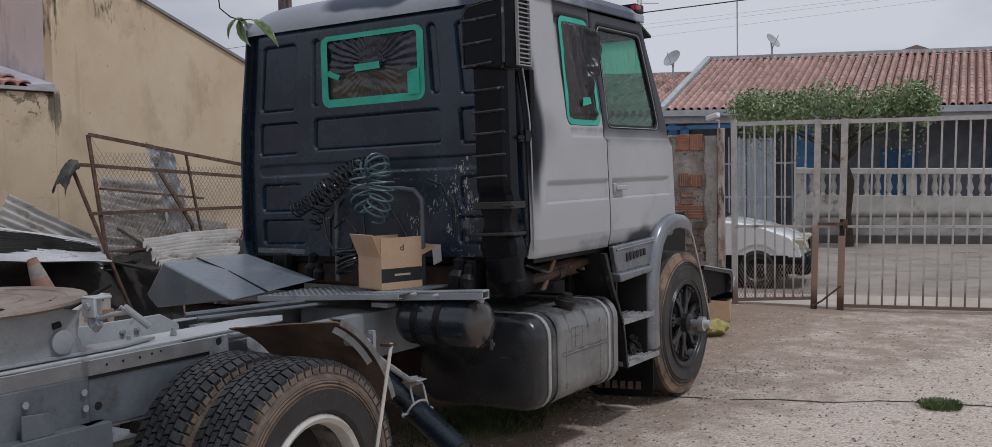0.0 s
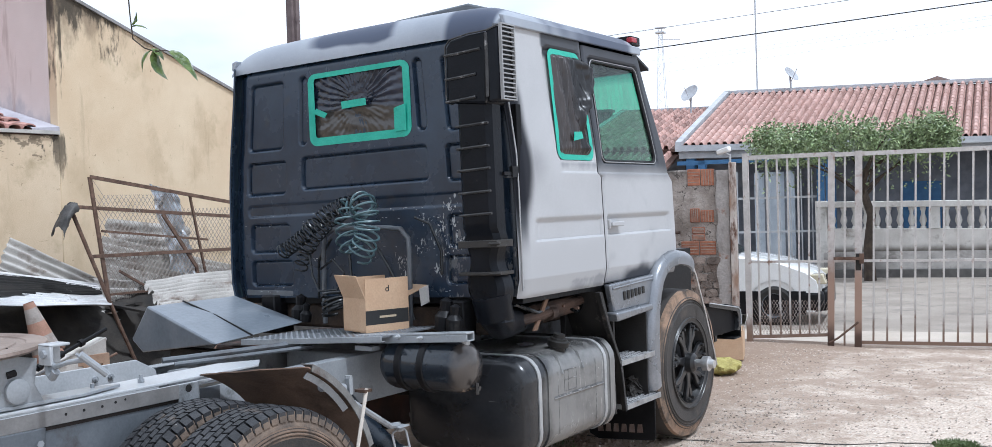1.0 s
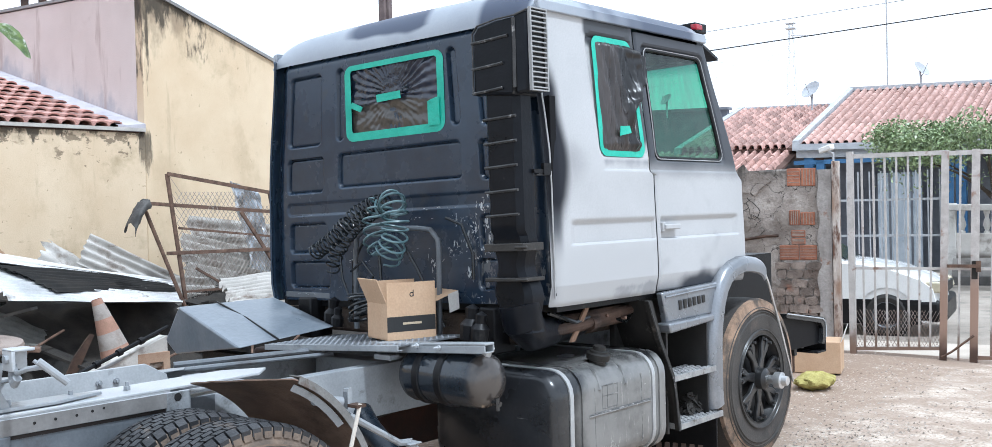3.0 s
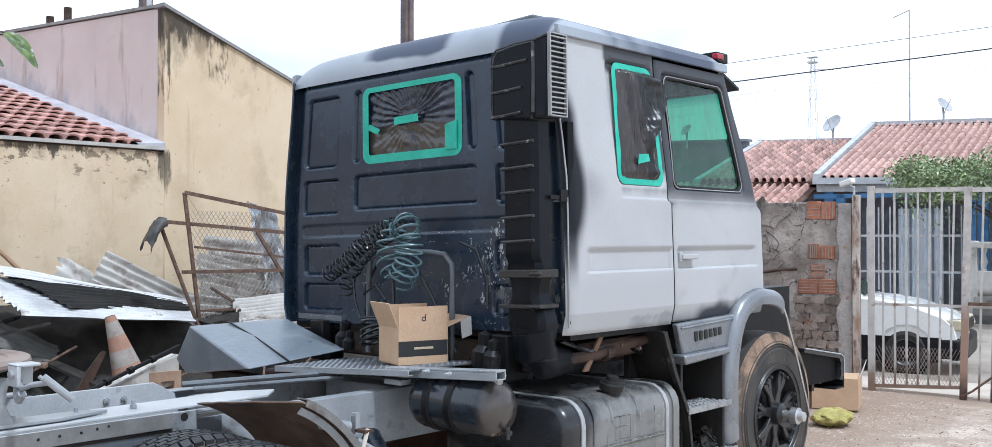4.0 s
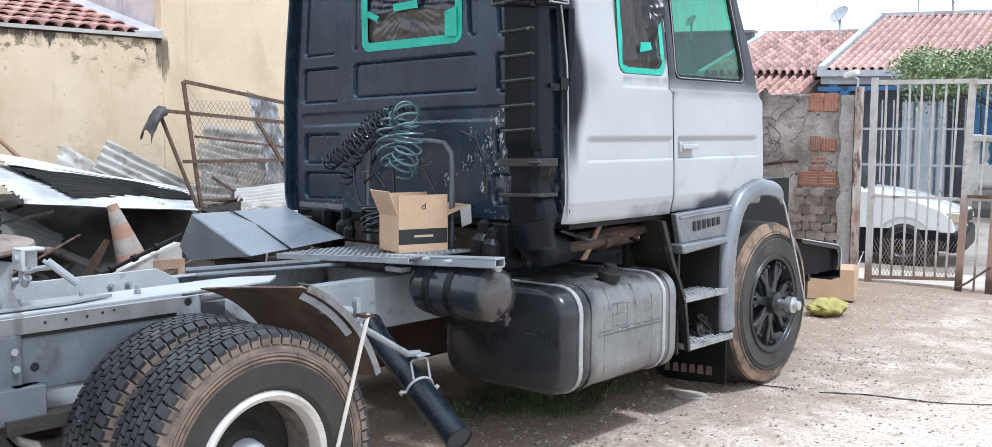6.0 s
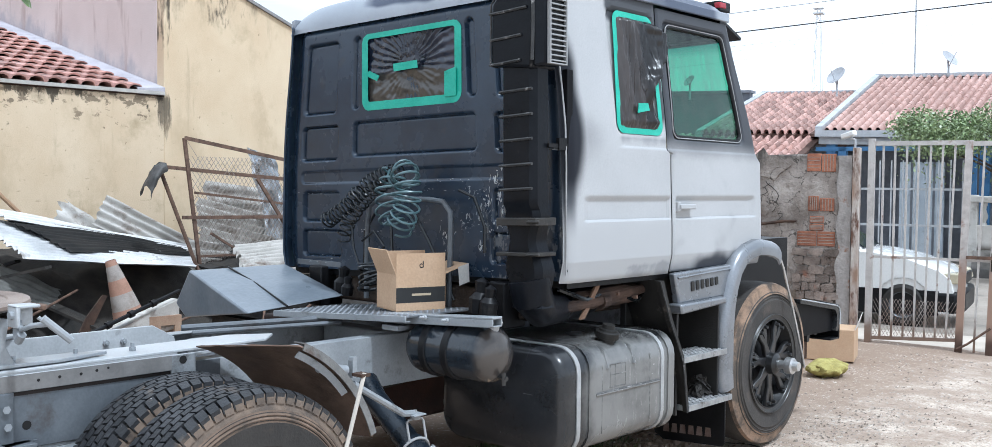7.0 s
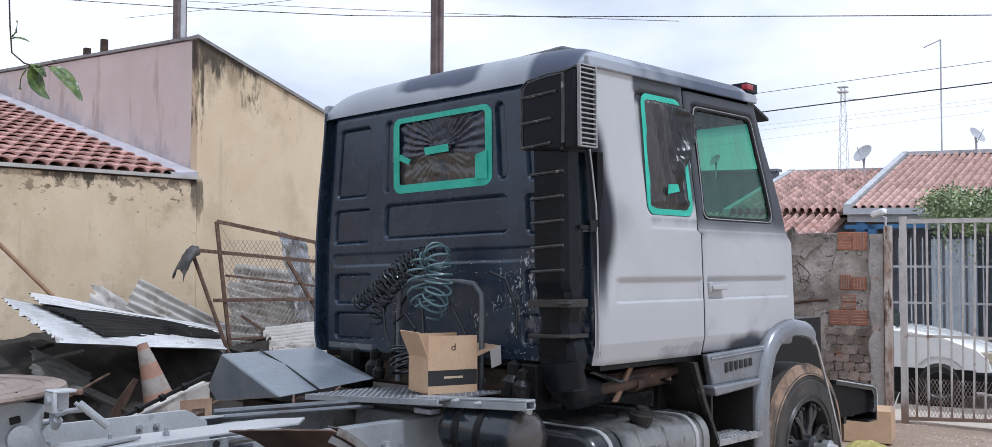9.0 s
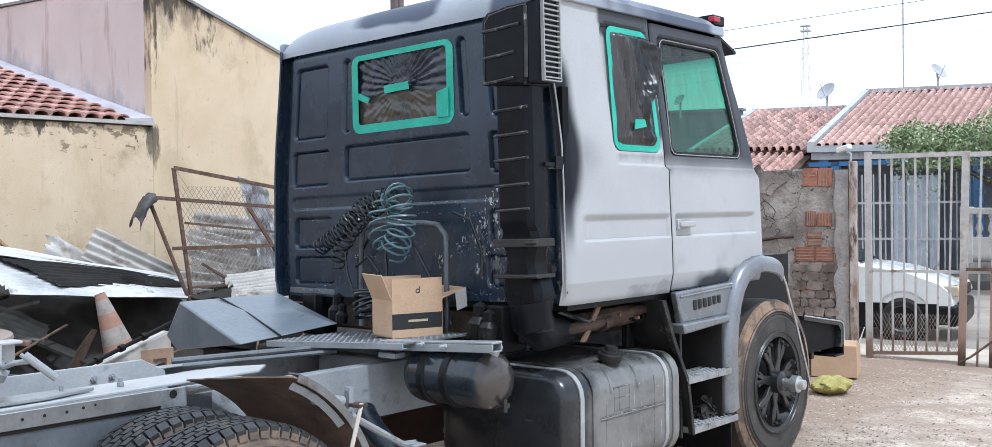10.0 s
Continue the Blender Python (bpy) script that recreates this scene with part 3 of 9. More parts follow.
# ---- building helpers ----
class Mesh:
    """Collects vertices and faces of one part, in world metres."""

    def __init__(self):
        self.v, self.f = [], []

    def add(self, vs, fs):
        o = len(self.v)
        self.v += [tuple(p) for p in vs]
        self.f += [tuple(i + o for i in q) for q in fs]
        return self

    def box(self, x0, x1, y0, y1, z0, z1, m=None):
        vs = [Vector((x, y, z)) for z in (z0, z1) for y in (y0, y1) for x in (x0, x1)]
        if m:
            vs = [m @ p for p in vs]
        return self.add(vs, [(0, 2, 3, 1), (4, 5, 7, 6), (0, 1, 5, 4), (2, 6, 7, 3), (0, 4, 6, 2), (1, 3, 7, 5)])

    def prism(self, pts, d):
        """A flat polygon of 3D points, thickened by the vector d."""
        n, d = len(pts), Vector(d)
        vs = [Vector(p) for p in pts] + [Vector(p) + d for p in pts]
        return self.add(vs, [tuple(range(n))[::-1], tuple(range(n, 2 * n))] + [(i, (i + 1) % n, n + (i + 1) % n, n + i) for i in range(n)])

    def tube(self, pts, r, seg=8, closed=False):
        """A round bar along points; r: a radius or one for each point."""
        pts = [Vector(p) for p in pts]
        n = len(pts)
        rs = r if isinstance(r, (list, tuple)) else [r] * n
        up, vs = None, []
        for i, p in enumerate(pts):
            t = (pts[(i + 1) % n] - pts[i - 1]) if closed else (pts[min(i + 1, n - 1)] - pts[max(i - 1, 0)])
            t.normalize()
            if up is None:
                up = t.cross(Vector((0, 0, 1)) if abs(t.z) < 0.9 else Vector((1, 0, 0)))
            up = (up - t * up.dot(t)).normalized()
            w = t.cross(up)
            vs += [p + rs[i] * (math.cos(a) * up + math.sin(a) * w) for a in (2 * math.pi * k / seg for k in range(seg))]
        fs = [(i * seg + k, i * seg + (k + 1) % seg, ((i + 1) % n) * seg + (k + 1) % seg, ((i + 1) % n) * seg + k)
              for i in range(n if closed else n - 1) for k in range(seg)]
        if not closed:
            fs += [tuple(range(seg))[::-1], tuple(range((n - 1) * seg, n * seg))]
        return self.add(vs, fs)

    def lathe(self, prof, c, axis=(1, 0, 0), seg=48, close=False):
        """Turns a profile of (along, radius) about an axis through c."""
        ax = Vector(axis).normalized()
        u = ax.cross(Vector((0, 0, 1)) if abs(ax.z) < 0.9 else Vector((1, 0, 0))).normalized()
        w, c, n = ax.cross(u), Vector(c), len(prof)
        vs = [c + ax * a + r * (math.cos(t) * u + math.sin(t) * w) for t in (2 * math.pi * k / seg for k in range(seg)) for a, r in prof]
        fs = [(k * n + i, k * n + (i + 1) % n, ((k + 1) % seg) * n + (i + 1) % n, ((k + 1) % seg) * n + i)
              for k in range(seg) for i in range(n if close else n - 1)]
        return self.add(vs, fs)

    def grid(self, nu, nv, fn, keep=None):
        """A sheet of points fn(u, v), u and v from 0 to 1."""
        vs = [fn(i / nu, j / nv) for j in range(nv + 1) for i in range(nu + 1)]
        fs = [(j * (nu + 1) + i, j * (nu + 1) + i + 1, (j + 1) * (nu + 1) + i + 1, (j + 1) * (nu + 1) + i)
              for j in range(nv) for i in range(nu) if not keep or keep((i + 0.5) / nu, (j + 0.5) / nv)]
        return self.add(vs, fs)


def thing(name, base=(0, 0, 0), label="", category="", group="", kind=""):
    ob = new(name)
    ob.location = base
    ob.empty_display_size = 0.1
    return tagged(ob, label, category, group, kind)


def mesh_data(name, m, material, base=(0, 0, 0), sharp=35.0, smooth=True):
    me = bpy.data.meshes.new(name)
    b = Vector(base)
    me.from_pydata([tuple(Vector(p) - b) for p in m.v], [], m.f)
    me.materials.append(material)
    bm = bmesh.new()
    bm.from_mesh(me)
    bmesh.ops.recalc_face_normals(bm, faces=bm.faces)
    bm.to_mesh(me)
    bm.free()
    if smooth:
        me.shade_smooth()
        me.set_sharp_from_angle(angle=radians(sharp))
        use = {}
        for poly in me.polygons:
            for key in poly.edge_keys:
                use[key] = use.get(key, 0) + 1
        rim = [e for e in me.edges if use.get(tuple(sorted(e.vertices)), 0) == 1]
        for e in rim:
            e.use_edge_sharp = True
    return me


def part(name, m, material, parent, label="", bevel=0.0, solid=0.0, sharp=35.0, kind=""):
    root = parent
    while root.parent:
        root = root.parent
    ob = new(name, mesh_data(name, m, material, root.location, sharp))
    ob.parent = parent
    if label:
        ob["label"] = label
    if kind:
        ob["kind"] = kind
    dress(ob, bevel, solid)
    return ob


def dress(ob, bevel, solid):
    if solid:
        s = ob.modifiers.new("thickness", "SOLIDIFY")
        s.thickness, s.offset = solid, 0
    if bevel:
        b = ob.modifiers.new("edge", "BEVEL")
        b.width, b.segments, b.limit_method, b.angle_limit = bevel, 2, "ANGLE", radians(40)


def solo(name, m, material, label="", category="", group="", kind="", bevel=0.0, solid=0.0, base=(0, 0, 0), sharp=35.0):
    """A thing of one mesh."""
    ob = new(name, mesh_data(name, m, material, base, sharp))
    ob.location = base
    dress(ob, bevel, solid)
    return tagged(ob, label, category, group, kind)


def smooth(a, b, x):
    t = min(1.0, max(0.0, (x - a) / (b - a)))
    return t * t * (3 - 2 * t)


def rrect(x, y, x0, x1, y0, y1, r):
    """Signed distance to a rounded rectangle (negative inside)."""
    qx, qy = abs(x - (x0 + x1) / 2) - (x1 - x0) / 2 + r, abs(y - (y0 + y1) / 2) - (y1 - y0) / 2 + r
    return math.hypot(max(qx, 0), max(qy, 0)) + min(max(qx, qy), 0) - r

# ---- street frame: u along the gate, v away from the yard ----
SA = radians(12)
S0 = Vector((-0.28, 7.45, 0))
SM = Matrix.Translation(S0) @ Matrix.Rotation(SA, 4, "Z")


def S(u, v, z):
    return SM @ Vector((u, v, z))


# ---- ground ----
def yard_z(x, y):
    """The yard falls a little towards the back and towards the gate's far end."""
    z = -0.10 * smooth(1.0, -2.5, y) - 0.06 * smooth(-0.5, 1.5, x) * smooth(4.0, 7.5, y)
    z += 0.012 * noise.noise(Vector((x * 0.8, y * 0.8, 3))) + 0.006 * noise.noise(Vector((x * 3, y * 3, 1)))
    return z


far = Mesh()
far.grid(40, 40, lambda u, v: Vector(((u - 0.5) * 1600, (v - 0.5) * 1600, -0.24)))
solo("ground", far, CONCRETE, "flat dusty ground reaching to the horizon", "ground", kind="structure")
yard = Mesh()
yard.grid(130, 150, lambda u, v: (lambda p: Vector((p.x, p.y, yard_z(p.x, p.y))))(S(-9 + 18 * u, -20 + 20.2 * v, 0)))
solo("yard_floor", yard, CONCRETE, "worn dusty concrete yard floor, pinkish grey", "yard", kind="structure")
pave = Mesh()
pave.prism([S(-30, 0.2, -0.24), S(30, 0.2, -0.24), S(30, 1.55, -0.24), S(-30, 1.55, -0.24)], (0, 0, 0.19))
solo("pavement_near", pave, PAVE, "pale concrete pavement outside the gate", "pavement", kind="structure", bevel=0.01)
road = Mesh()
road.prism([S(-60, 1.55, -0.24), S(60, 1.55, -0.24), S(60, 11.9, -0.24), S(-60, 11.9, -0.24)], (0, 0, 0.12))
solo("road", road, ASPHALT, "grey asphalt street", "road", kind="structure")
kerb = Mesh()
kerb.prism([S(-40, 11.9, -0.24), S(40, 11.9, -0.24), S(40, 12.06, -0.24), S(-40, 12.06, -0.24)], (0, 0, 0.31))
solo("kerb", kerb, mat("sooty_kerb", (0.07, 0.066, 0.062), (0.13, 0.122, 0.115), 3, 0.9, bump=0.3), "dark weathered street kerb", "kerb", kind="structure", bevel=0.015)
pave2 = Mesh()
pave2.prism([S(-40, 12.06, -0.24), S(40, 12.06, -0.24), S(40, 16, -0.24), S(-40, 16, -0.24)], (0, 0, 0.235))
bank = Mesh()
bank.prism([S(0, 12.064, -0.1), S(0, 12.064, 0.062), S(0, 12.495, 0.44), S(0, 12.495, -0.1)], S(13, 0, 0) - S(0, 0, 0))
solo("pavement_bank", bank, mat("grey_bank_concrete", (0.15, 0.138, 0.125), (0.26, 0.24, 0.22), 2, 0.95, bump=0.4, spots=((0.09, 0.08, 0.07), 2.5, 0.52, 0.7)), "sloping grey concrete bank below the low wall", "pavement", kind="structure")
solo("pavement_far", pave2, PAVE, "pale concrete pavement across the street", "pavement", kind="structure")

# crack across the yard and its dirt
crack = Mesh()
pts = []
for i in range(70):
    x = 0.4 + i * 0.075
    y = 1.72 + 0.36 * x + 0.10 * noise.noise(Vector((x * 1.7, 0, 5))) + 0.04 * noise.noise(Vector((x * 9, 2, 5)))
    pts.append((x, y, yard_z(x, y)))
for a, b in zip(pts, pts[1:]):
    w = 0.009 + 0.026 * abs(noise.noise(Vector((a[0] * 6, 1, 1))))
    if noise.noise(Vector((a[0] * 2.5, 4, 7))) > 0.45:
        continue
    crack.add([(a[0], a[1] - w, a[2] + 0.004), (b[0], b[1] - w, b[2] + 0.004), (b[0], b[1] + w, b[2] + 0.004), (a[0], a[1] + w, a[2] + 0.004)], [(0, 1, 2, 3)])
solo("floor_crack", crack, DARKJUNK, "long crack filled with dark dirt in the concrete", "crack", kind="structure")

# ---- boundary wall and neighbour ----
wall = Mesh()
wall.box(-6.75, -6.6, -14, 2.37, -0.3, 2.72)
solo("wall_boundary", wall, YELLOW_LOW, "weathered yellow plastered boundary wall with mould streaks", "wall", kind="structure", bevel=0.012)
tall = Mesh()
tall.prism([(-6.6, 2.37, -0.3), (-6.6, 8.6, -0.3), (-6.6, 8.6, 2.1), (-6.6, 2.37, 4.42)], (-0.16, 0, 0))
solo("wall_gable", tall, YELLOW, "tall yellow gable wall of the neighbouring house with mould at the top", "wall", kind="structure", bevel=0.012)
pink = Mesh()
pink.prism([(-6.76, 2.37, 1.5), (-15, 2.37, 1.5), (-15, 2.37, 4.85), (-6.76, 2.37, 4.42)], (0, 0.16, 0))
solo("wall_pink", pink, PINK, "faded pink plaster wall above the tiled roof", "wall", kind="structure", bevel=0.01)
cope = Mesh()
cope.prism([(-6.57, 2.34, 4.42), (-6.57, 8.6, 2.10), (-6.57, 8.6, 2.14), (-6.57, 2.34, 4.46)], (-0.22, 0, 0))
cope.prism([(-6.79, 2.34, 4.43), (-15, 2.34, 4.86), (-15, 2.34, 4.90), (-6.79, 2.34, 4.465)], (0, 0.22, 0))
solo("trim_coping", cope, FLASHING, "thin grey flashing along the gable top", "trim", kind="structure")
cope = Mesh()
cope.box(-6.79, -6.56, -14, 2.36, 2.735, 2.762)
cope.box(-6.575, -6.56, -14, 2.36, 2.762, 2.775)
verge = Mesh()
verge.add([(-6.58, 2.02, 2.795), (-13, 2.16, 4.545), (-13, 2.369, 4.575), (-6.58, 2.369, 2.825), (-6.58, 2.02, 2.73), (-6.58, 2.369, 2.73)], [(0, 1, 2, 3), (0, 3, 5, 4)])
solo("trim_verge", verge, mat("lilac_mortar", (0.34, 0.325, 0.355), (0.45, 0.43, 0.465), 3, 0.9, bump=0.3, spots=((0.22, 0.205, 0.225), 4, 0.56, 0.72)), "pale lilac-grey mortar fillet where the tiles meet the pink wall", "trim", kind="structure")
solo("trim_flashing", cope, KERB, "grey metal flashing where roof meets wall", "trim", kind="structure")


def tile_mesh(m, o, ax, dn, up, w, ln, rise=0.62, step=0.05):
    """One clay barrel tile: a wave across ax, running down dn."""
    prof = [(-0.5, -0.02), (-0.40, -0.01), (-0.30, 0.09), (-0.12, 0.125), (0.12, 0.125), (0.30, 0.09), (0.40, -0.01), (0.5, -0.02)]
    vs = []
    for s, lift in ((0, 0.0), (1, step)):
        for t in (0, -0.018):
            vs += [o + ax * (a * w) + dn * (ln * s) + up * (h * rise + lift + t) for a, h in prof]
    n = len(prof)
    fs = [(i, i + 1, 2 * n + i + 1, 2 * n + i) for i in range(n - 1)]
    fs += [(n + i, n + i + 1, 3 * n + i + 1, 3 * n + i) for i in range(n - 1)]
    fs += [(2 * n + i, 2 * n + i + 1, 3 * n + i + 1, 3 * n + i) for i in range(n - 1)]
    m.add(vs, fs)


# neighbour's roof: slopes down to the boundary wall
nroof = thing("roof_neighbour", (-6.7, 0, 2.7), "old red clay tile roof behind the boundary wall", "roof", kind="structure")
deck = Mesh()
deck.prism([(-6.62, -12, 2.735), (-6.62, 2.30, 2.735), (-13, 2.30, 4.47), (-13, -12, 4.47)], (0, 0, -0.06))
part("roof_deck", deck, ROOFSHADE, nroof)

# ---- plastered wall beside the gate ----
gw = Mesh()
gw.prism([S(-7.5, 0.0, -0.2), S(-0.2, 0.0, -0.2), S(-0.2, 0.0, 2.10), S(-0.75, 0, 2.13), S(-1.4, 0, 2.12), S(-7.5, 0.0, 2.2)], S(0, 0.16, 0) - S(0, 0, 0))
gate_wall = solo("wall_street", gw, RENDER, "crumbling grey cement wall with exposed hollow bricks", "wall", kind="structure", bevel=0.02)

# ---- street gate ----
gate = thing("metal_gate", S(0, 0, 0), "grey painted steel bar gate with rust spots, closed", "gate")


def gbar(name, u0, u1, v0, v1, z0, z1, material=GATE, parent=gate, label=""):
    m = Mesh().box(u0, u1, v0, v1, z0, z1)
    m.v = [tuple(S(u - 0.026 * (2.25 - z) * smooth(0.3, 1.0, u), v, z + 0.045 * smooth(0.4, 0.0, z) * smooth(0.5, 1.0, u))) for u, v, z in m.v]
    return part(name, m, material, parent, label)


gbar("frame_rail", 0.03, 1.06, -0.02, 0.02, 2.22, 2.27)
gbar("frame_rail", 0.03, 1.06, -0.02, 0.02, 0.03, 0.07)
gbar("middle_rail", 0.03, 1.30, -0.012, 0.012, 0.955, 0.985)
gbar("hinge_post", -0.02, 0.05, -0.035, 0.035, -0.06, 2.30)
gbar("leaf_post", 0.985, 1.06, -0.03, 0.03, -0.1, 2.26, POSTPAINT, label="gate post rusting in its lower half")
gbar("leaf_post", 1.29, 1.37, -0.035, 0.035, -0.12, 2.27, POSTPAINT, label="rust-streaked gate post")
gbar("lock_plate", 1.30, 1.36, -0.042, -0.034, 0.86, 1.06, DARKJUNK, label="dark worn lock plate")
gbar("frame_rail", 1.06, 4.6, -0.02, 0.02, 2.21, 2.26)
gbar("frame_rail", 1.35, 4.6, -0.02, 0.02, -0.06, -0.02)
gbar("middle_rail", 1.35, 4.6, -0.012, 0.012, 0.955, 0.985)
gbar("leaf_post", 4.55, 4.65, -0.04, 0.04, -0.15, 2.3)
for i in range(7):
    u = 0.14 + i * 0.124
    gbar("bar", u - 0.011, u + 0.011, -0.011, 0.011, 0.05, 2.24)
gbar("bar", 1.165, 1.187, -0.011, 0.011, -0.08, 2.24)
for i in range(20):
    u = 1.50 + i * 0.152
    gbar("bar", u - 0.011, u + 0.011, -0.011, 0.011, -0.05, 2.24)
gm = Mesh()
for i in range(26):
    for s in (-1, 1):
        u0 = 0.05 + i * 0.037
        u1 = u0 + s * 0.22
        a, b = (u0, 0.07), (u1, 0.50)
        lo, hi = 0.06, 0.98
        if u1 < lo:
            k = (u0 - lo) / (u0 - u1)
            b = (lo, 0.07 + 0.43 * k)
        if u1 > hi:
            k = (hi - u0) / (u1 - u0)
            b = (hi, 0.07 + 0.43 * k)
        gm.tube([S(a[0], 0.016, a[1]), S(b[0], 0.016, b[1])], 0.0028, 3)
part("wire_mesh", gm, GATERUST, gate, "thin rusty wire mesh")
part("gate_latch", Mesh().box(1.02, 1.34, -0.06, -0.04, 0.985, 1.02, SM).box(1.31, 1.36, -0.05, -0.03, 0.94, 1.06, SM), RUST, gate, "rusty latch")
part("drop_bolt", Mesh().tube([S(0.95, -0.05, 0.0), S(1.05, -0.06, 0.06), S(1.28, -0.06, 0.25)], 0.014, 6), RUST, gate, "rusty slanting drop bolt")
rp = Mesh()
rp.box(-0.185, -0.105, -0.05, 0.05, -0.1, 2.20, SM)
solo("gate_side_post", rp, mat("rust_streaked_post", (0.26, 0.17, 0.12), (0.52, 0.48, 0.44), 6, 0.85, bump=0.6, stretch=(1, 1, 0.35), spots=((0.11, 0.055, 0.035), 7, 0.54, 0.64)), "rust-streaked post beside the gate", "post", bevel=0.006)

# ---- across the street: the street falls gently to the side and the houses stand a little askew to the gate ----
SH = SM @ Matrix(((1, 0.076, 0, -0.076 * 14), (0, 1, 0, 0), (-0.018, 0, 1, -0.018 * 3.6), (0, 0, 0, 1)))


def H(u, v, z):
    return SH @ Vector((u, v, z))


EV, RV, EZ, RZ, HL, HR = 14.0, 19.5, 3.13, 4.90, -3.68, 14.0
house = thing("house", S(3, 15, 0), "single-storey house with pink clay tile roof and blue trim", "house")
h = Mesh()
h.box(HL + 0.25, HR, 15.6, 15.8, 0, 3.4, SH).box(HL + 0.25, HL + 0.45, 15.6, 23, 0, 3.3, SH)
part("wall", h, HOUSEDARK, house, "veranda wall with shade in its colour")
h = Mesh()
h.prism([H(HL, EV, EZ - 0.05), H(HR, EV, EZ - 0.05), H(HR, RV, RZ - 0.05), H(HL, RV, RZ - 0.05)], (0, 0, 0.05))
h.prism([H(HL, RV, RZ - 0.05), H(HR, RV, RZ - 0.05), H(HR, 2 * RV - EV, EZ), H(HL, 2 * RV - EV, EZ)], (0, 0, 0.05))
hroof = part("roof", h, ROOFSHADE, house, "pink clay tile roof")
h = Mesh()
h.prism([H(HL - 0.06, EV - 0.05, EZ - 0.06), H(HL + 0.10, EV - 0.05, EZ - 0.06), H(HL + 0.10, RV, RZ - 0.02), H(HL - 0.06, RV, RZ - 0.02)], (0, 0, 0.19))
part("verge_board", h, TRIMGREY, house, "pale grey verge board")
h = Mesh()
h.box(HL - 0.05, HR, EV - 0.12, EV - 0.03, EZ - 0.12, EZ + 0.035, SH)
part("gutter", h, TRIMGREY, house, "grey gutter")
h = Mesh()
h.box(HL, HR, RV - 0.16, RV + 0.16, RZ + 0.03, RZ + 0.14, SH)
part("ridge_cap", h, TRIMGREY, house, "pale ridge tiles")
h = Mesh()
h.box(HL, HR, EV + 0.05, EV + 0.2, EZ - 0.30, EZ - 0.12, SH)
part("fascia_beam", h, TRIMGREY, house)
for u in (-3.4, 0.05, 5.0, 9.5):
    part("column", Mesh().box(u - 0.11, u + 0.11, EV + 0.1, EV + 0.32, 0, EZ - 0.1, SH), HOUSEBLUE, house, "blue painted veranda column", bevel=0.01)
for u0, u1 in ((4.2, 5.9), (7.0, 8.8)):
    w = part("window", Mesh().box(u0, u1, 15.55, 15.6, 1.2, 2.5, SH), HOUSEBLUE, house, "blue framed window with bars")
    part("pane", Mesh().box(u0 + 0.08, u1 - 0.08, 15.53, 15.548, 1.28, 2.42, SH), BLUEGLASS, w)
    for k in range(9):
        uu = u0 + 0.1 + k * (u1 - u0 - 0.2) / 8
        part("window_bar", Mesh().box(uu - 0.015, uu + 0.015, 15.49, 15.52, 1.24, 2.46, SH), HOUSEBLUE, w)
part("roof_peak", Mesh().add([H(1.75, 19.4, RZ + 0.10), H(2.75, 19.4, RZ + 0.10), H(2.75, 20.6, RZ + 0.10), H(1.75, 20.6, RZ + 0.10), H(2.25, 20.0, RZ + 0.33)], [(0, 1, 4), (1, 2, 4), (2, 3, 4), (3, 0, 4), (0, 3, 2, 1)]), ROOFSHADE, house, "small dark hipped cap on the ridge")
# ceiling plane added to keep the veranda wall dark
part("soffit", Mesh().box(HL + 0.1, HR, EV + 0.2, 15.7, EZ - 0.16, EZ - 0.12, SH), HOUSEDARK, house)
part("door", Mesh().box(1.6, 2.5, 15.55, 15.6, 0.02, 2.15, SH), HOUSEBLUE, house, "blue front door")
# side fence of slats behind the street gate
rail = thing("house_gate", S(-1.5, 12.9, 0), "tall pale grey bar gate of the house across the street", "gate")
for z in (0.15, 0.9, 1.72):
    part("rail", Mesh().box(-3.3, -0.12, 12.88, 12.92, z, z + 0.05, SM), TRIMGREY, rail)
for i in range(13):
    u = -3.28 + i * 0.25
    part("bar", Mesh().box(u - 0.014, u + 0.014, 12.885, 12.915, 0.1, 2.4, SM), TRIMGREY, rail)
part("blue_post", Mesh().box(-2.98, -2.80, 12.95, 13.12, 0, 2.72, SM), HOUSEBLUE, rail, "blue square post")
part("top_beam", Mesh().box(-3.5, -0.1, 12.95, 13.03, 2.62, 2.72, SM), HOUSEBLUE, rail, "blue top beam")
part("blue_post", Mesh().box(-0.16, 0.0, 12.82, 13.0, 0, 2.75, SM), HOUSEBLUE, rail, "blue square post")

entry = thing("entrance_wall", S(-1.5, 14.6, 0), "white painted side wall behind the bar gate, stained", "wall")
part("wall", Mesh().box(-1.85, -0.85, 14.6, 14.75, 0.0, 2.40, SM), mat("pale_blue_paint", (0.42, 0.48, 0.55), (0.56, 0.61, 0.66), 2, 0.8, spots=((0.25, 0.27, 0.29), 3, 0.57, 0.72)), entry)
for u_ in (-1.6, -1.1):
    part("wall_shadow_gap", Mesh().box(u_, u_ + 0.05, 14.585, 14.6, 0.05, 2.4, SM), HOUSEDARK, entry, "dark joint in the white wall")

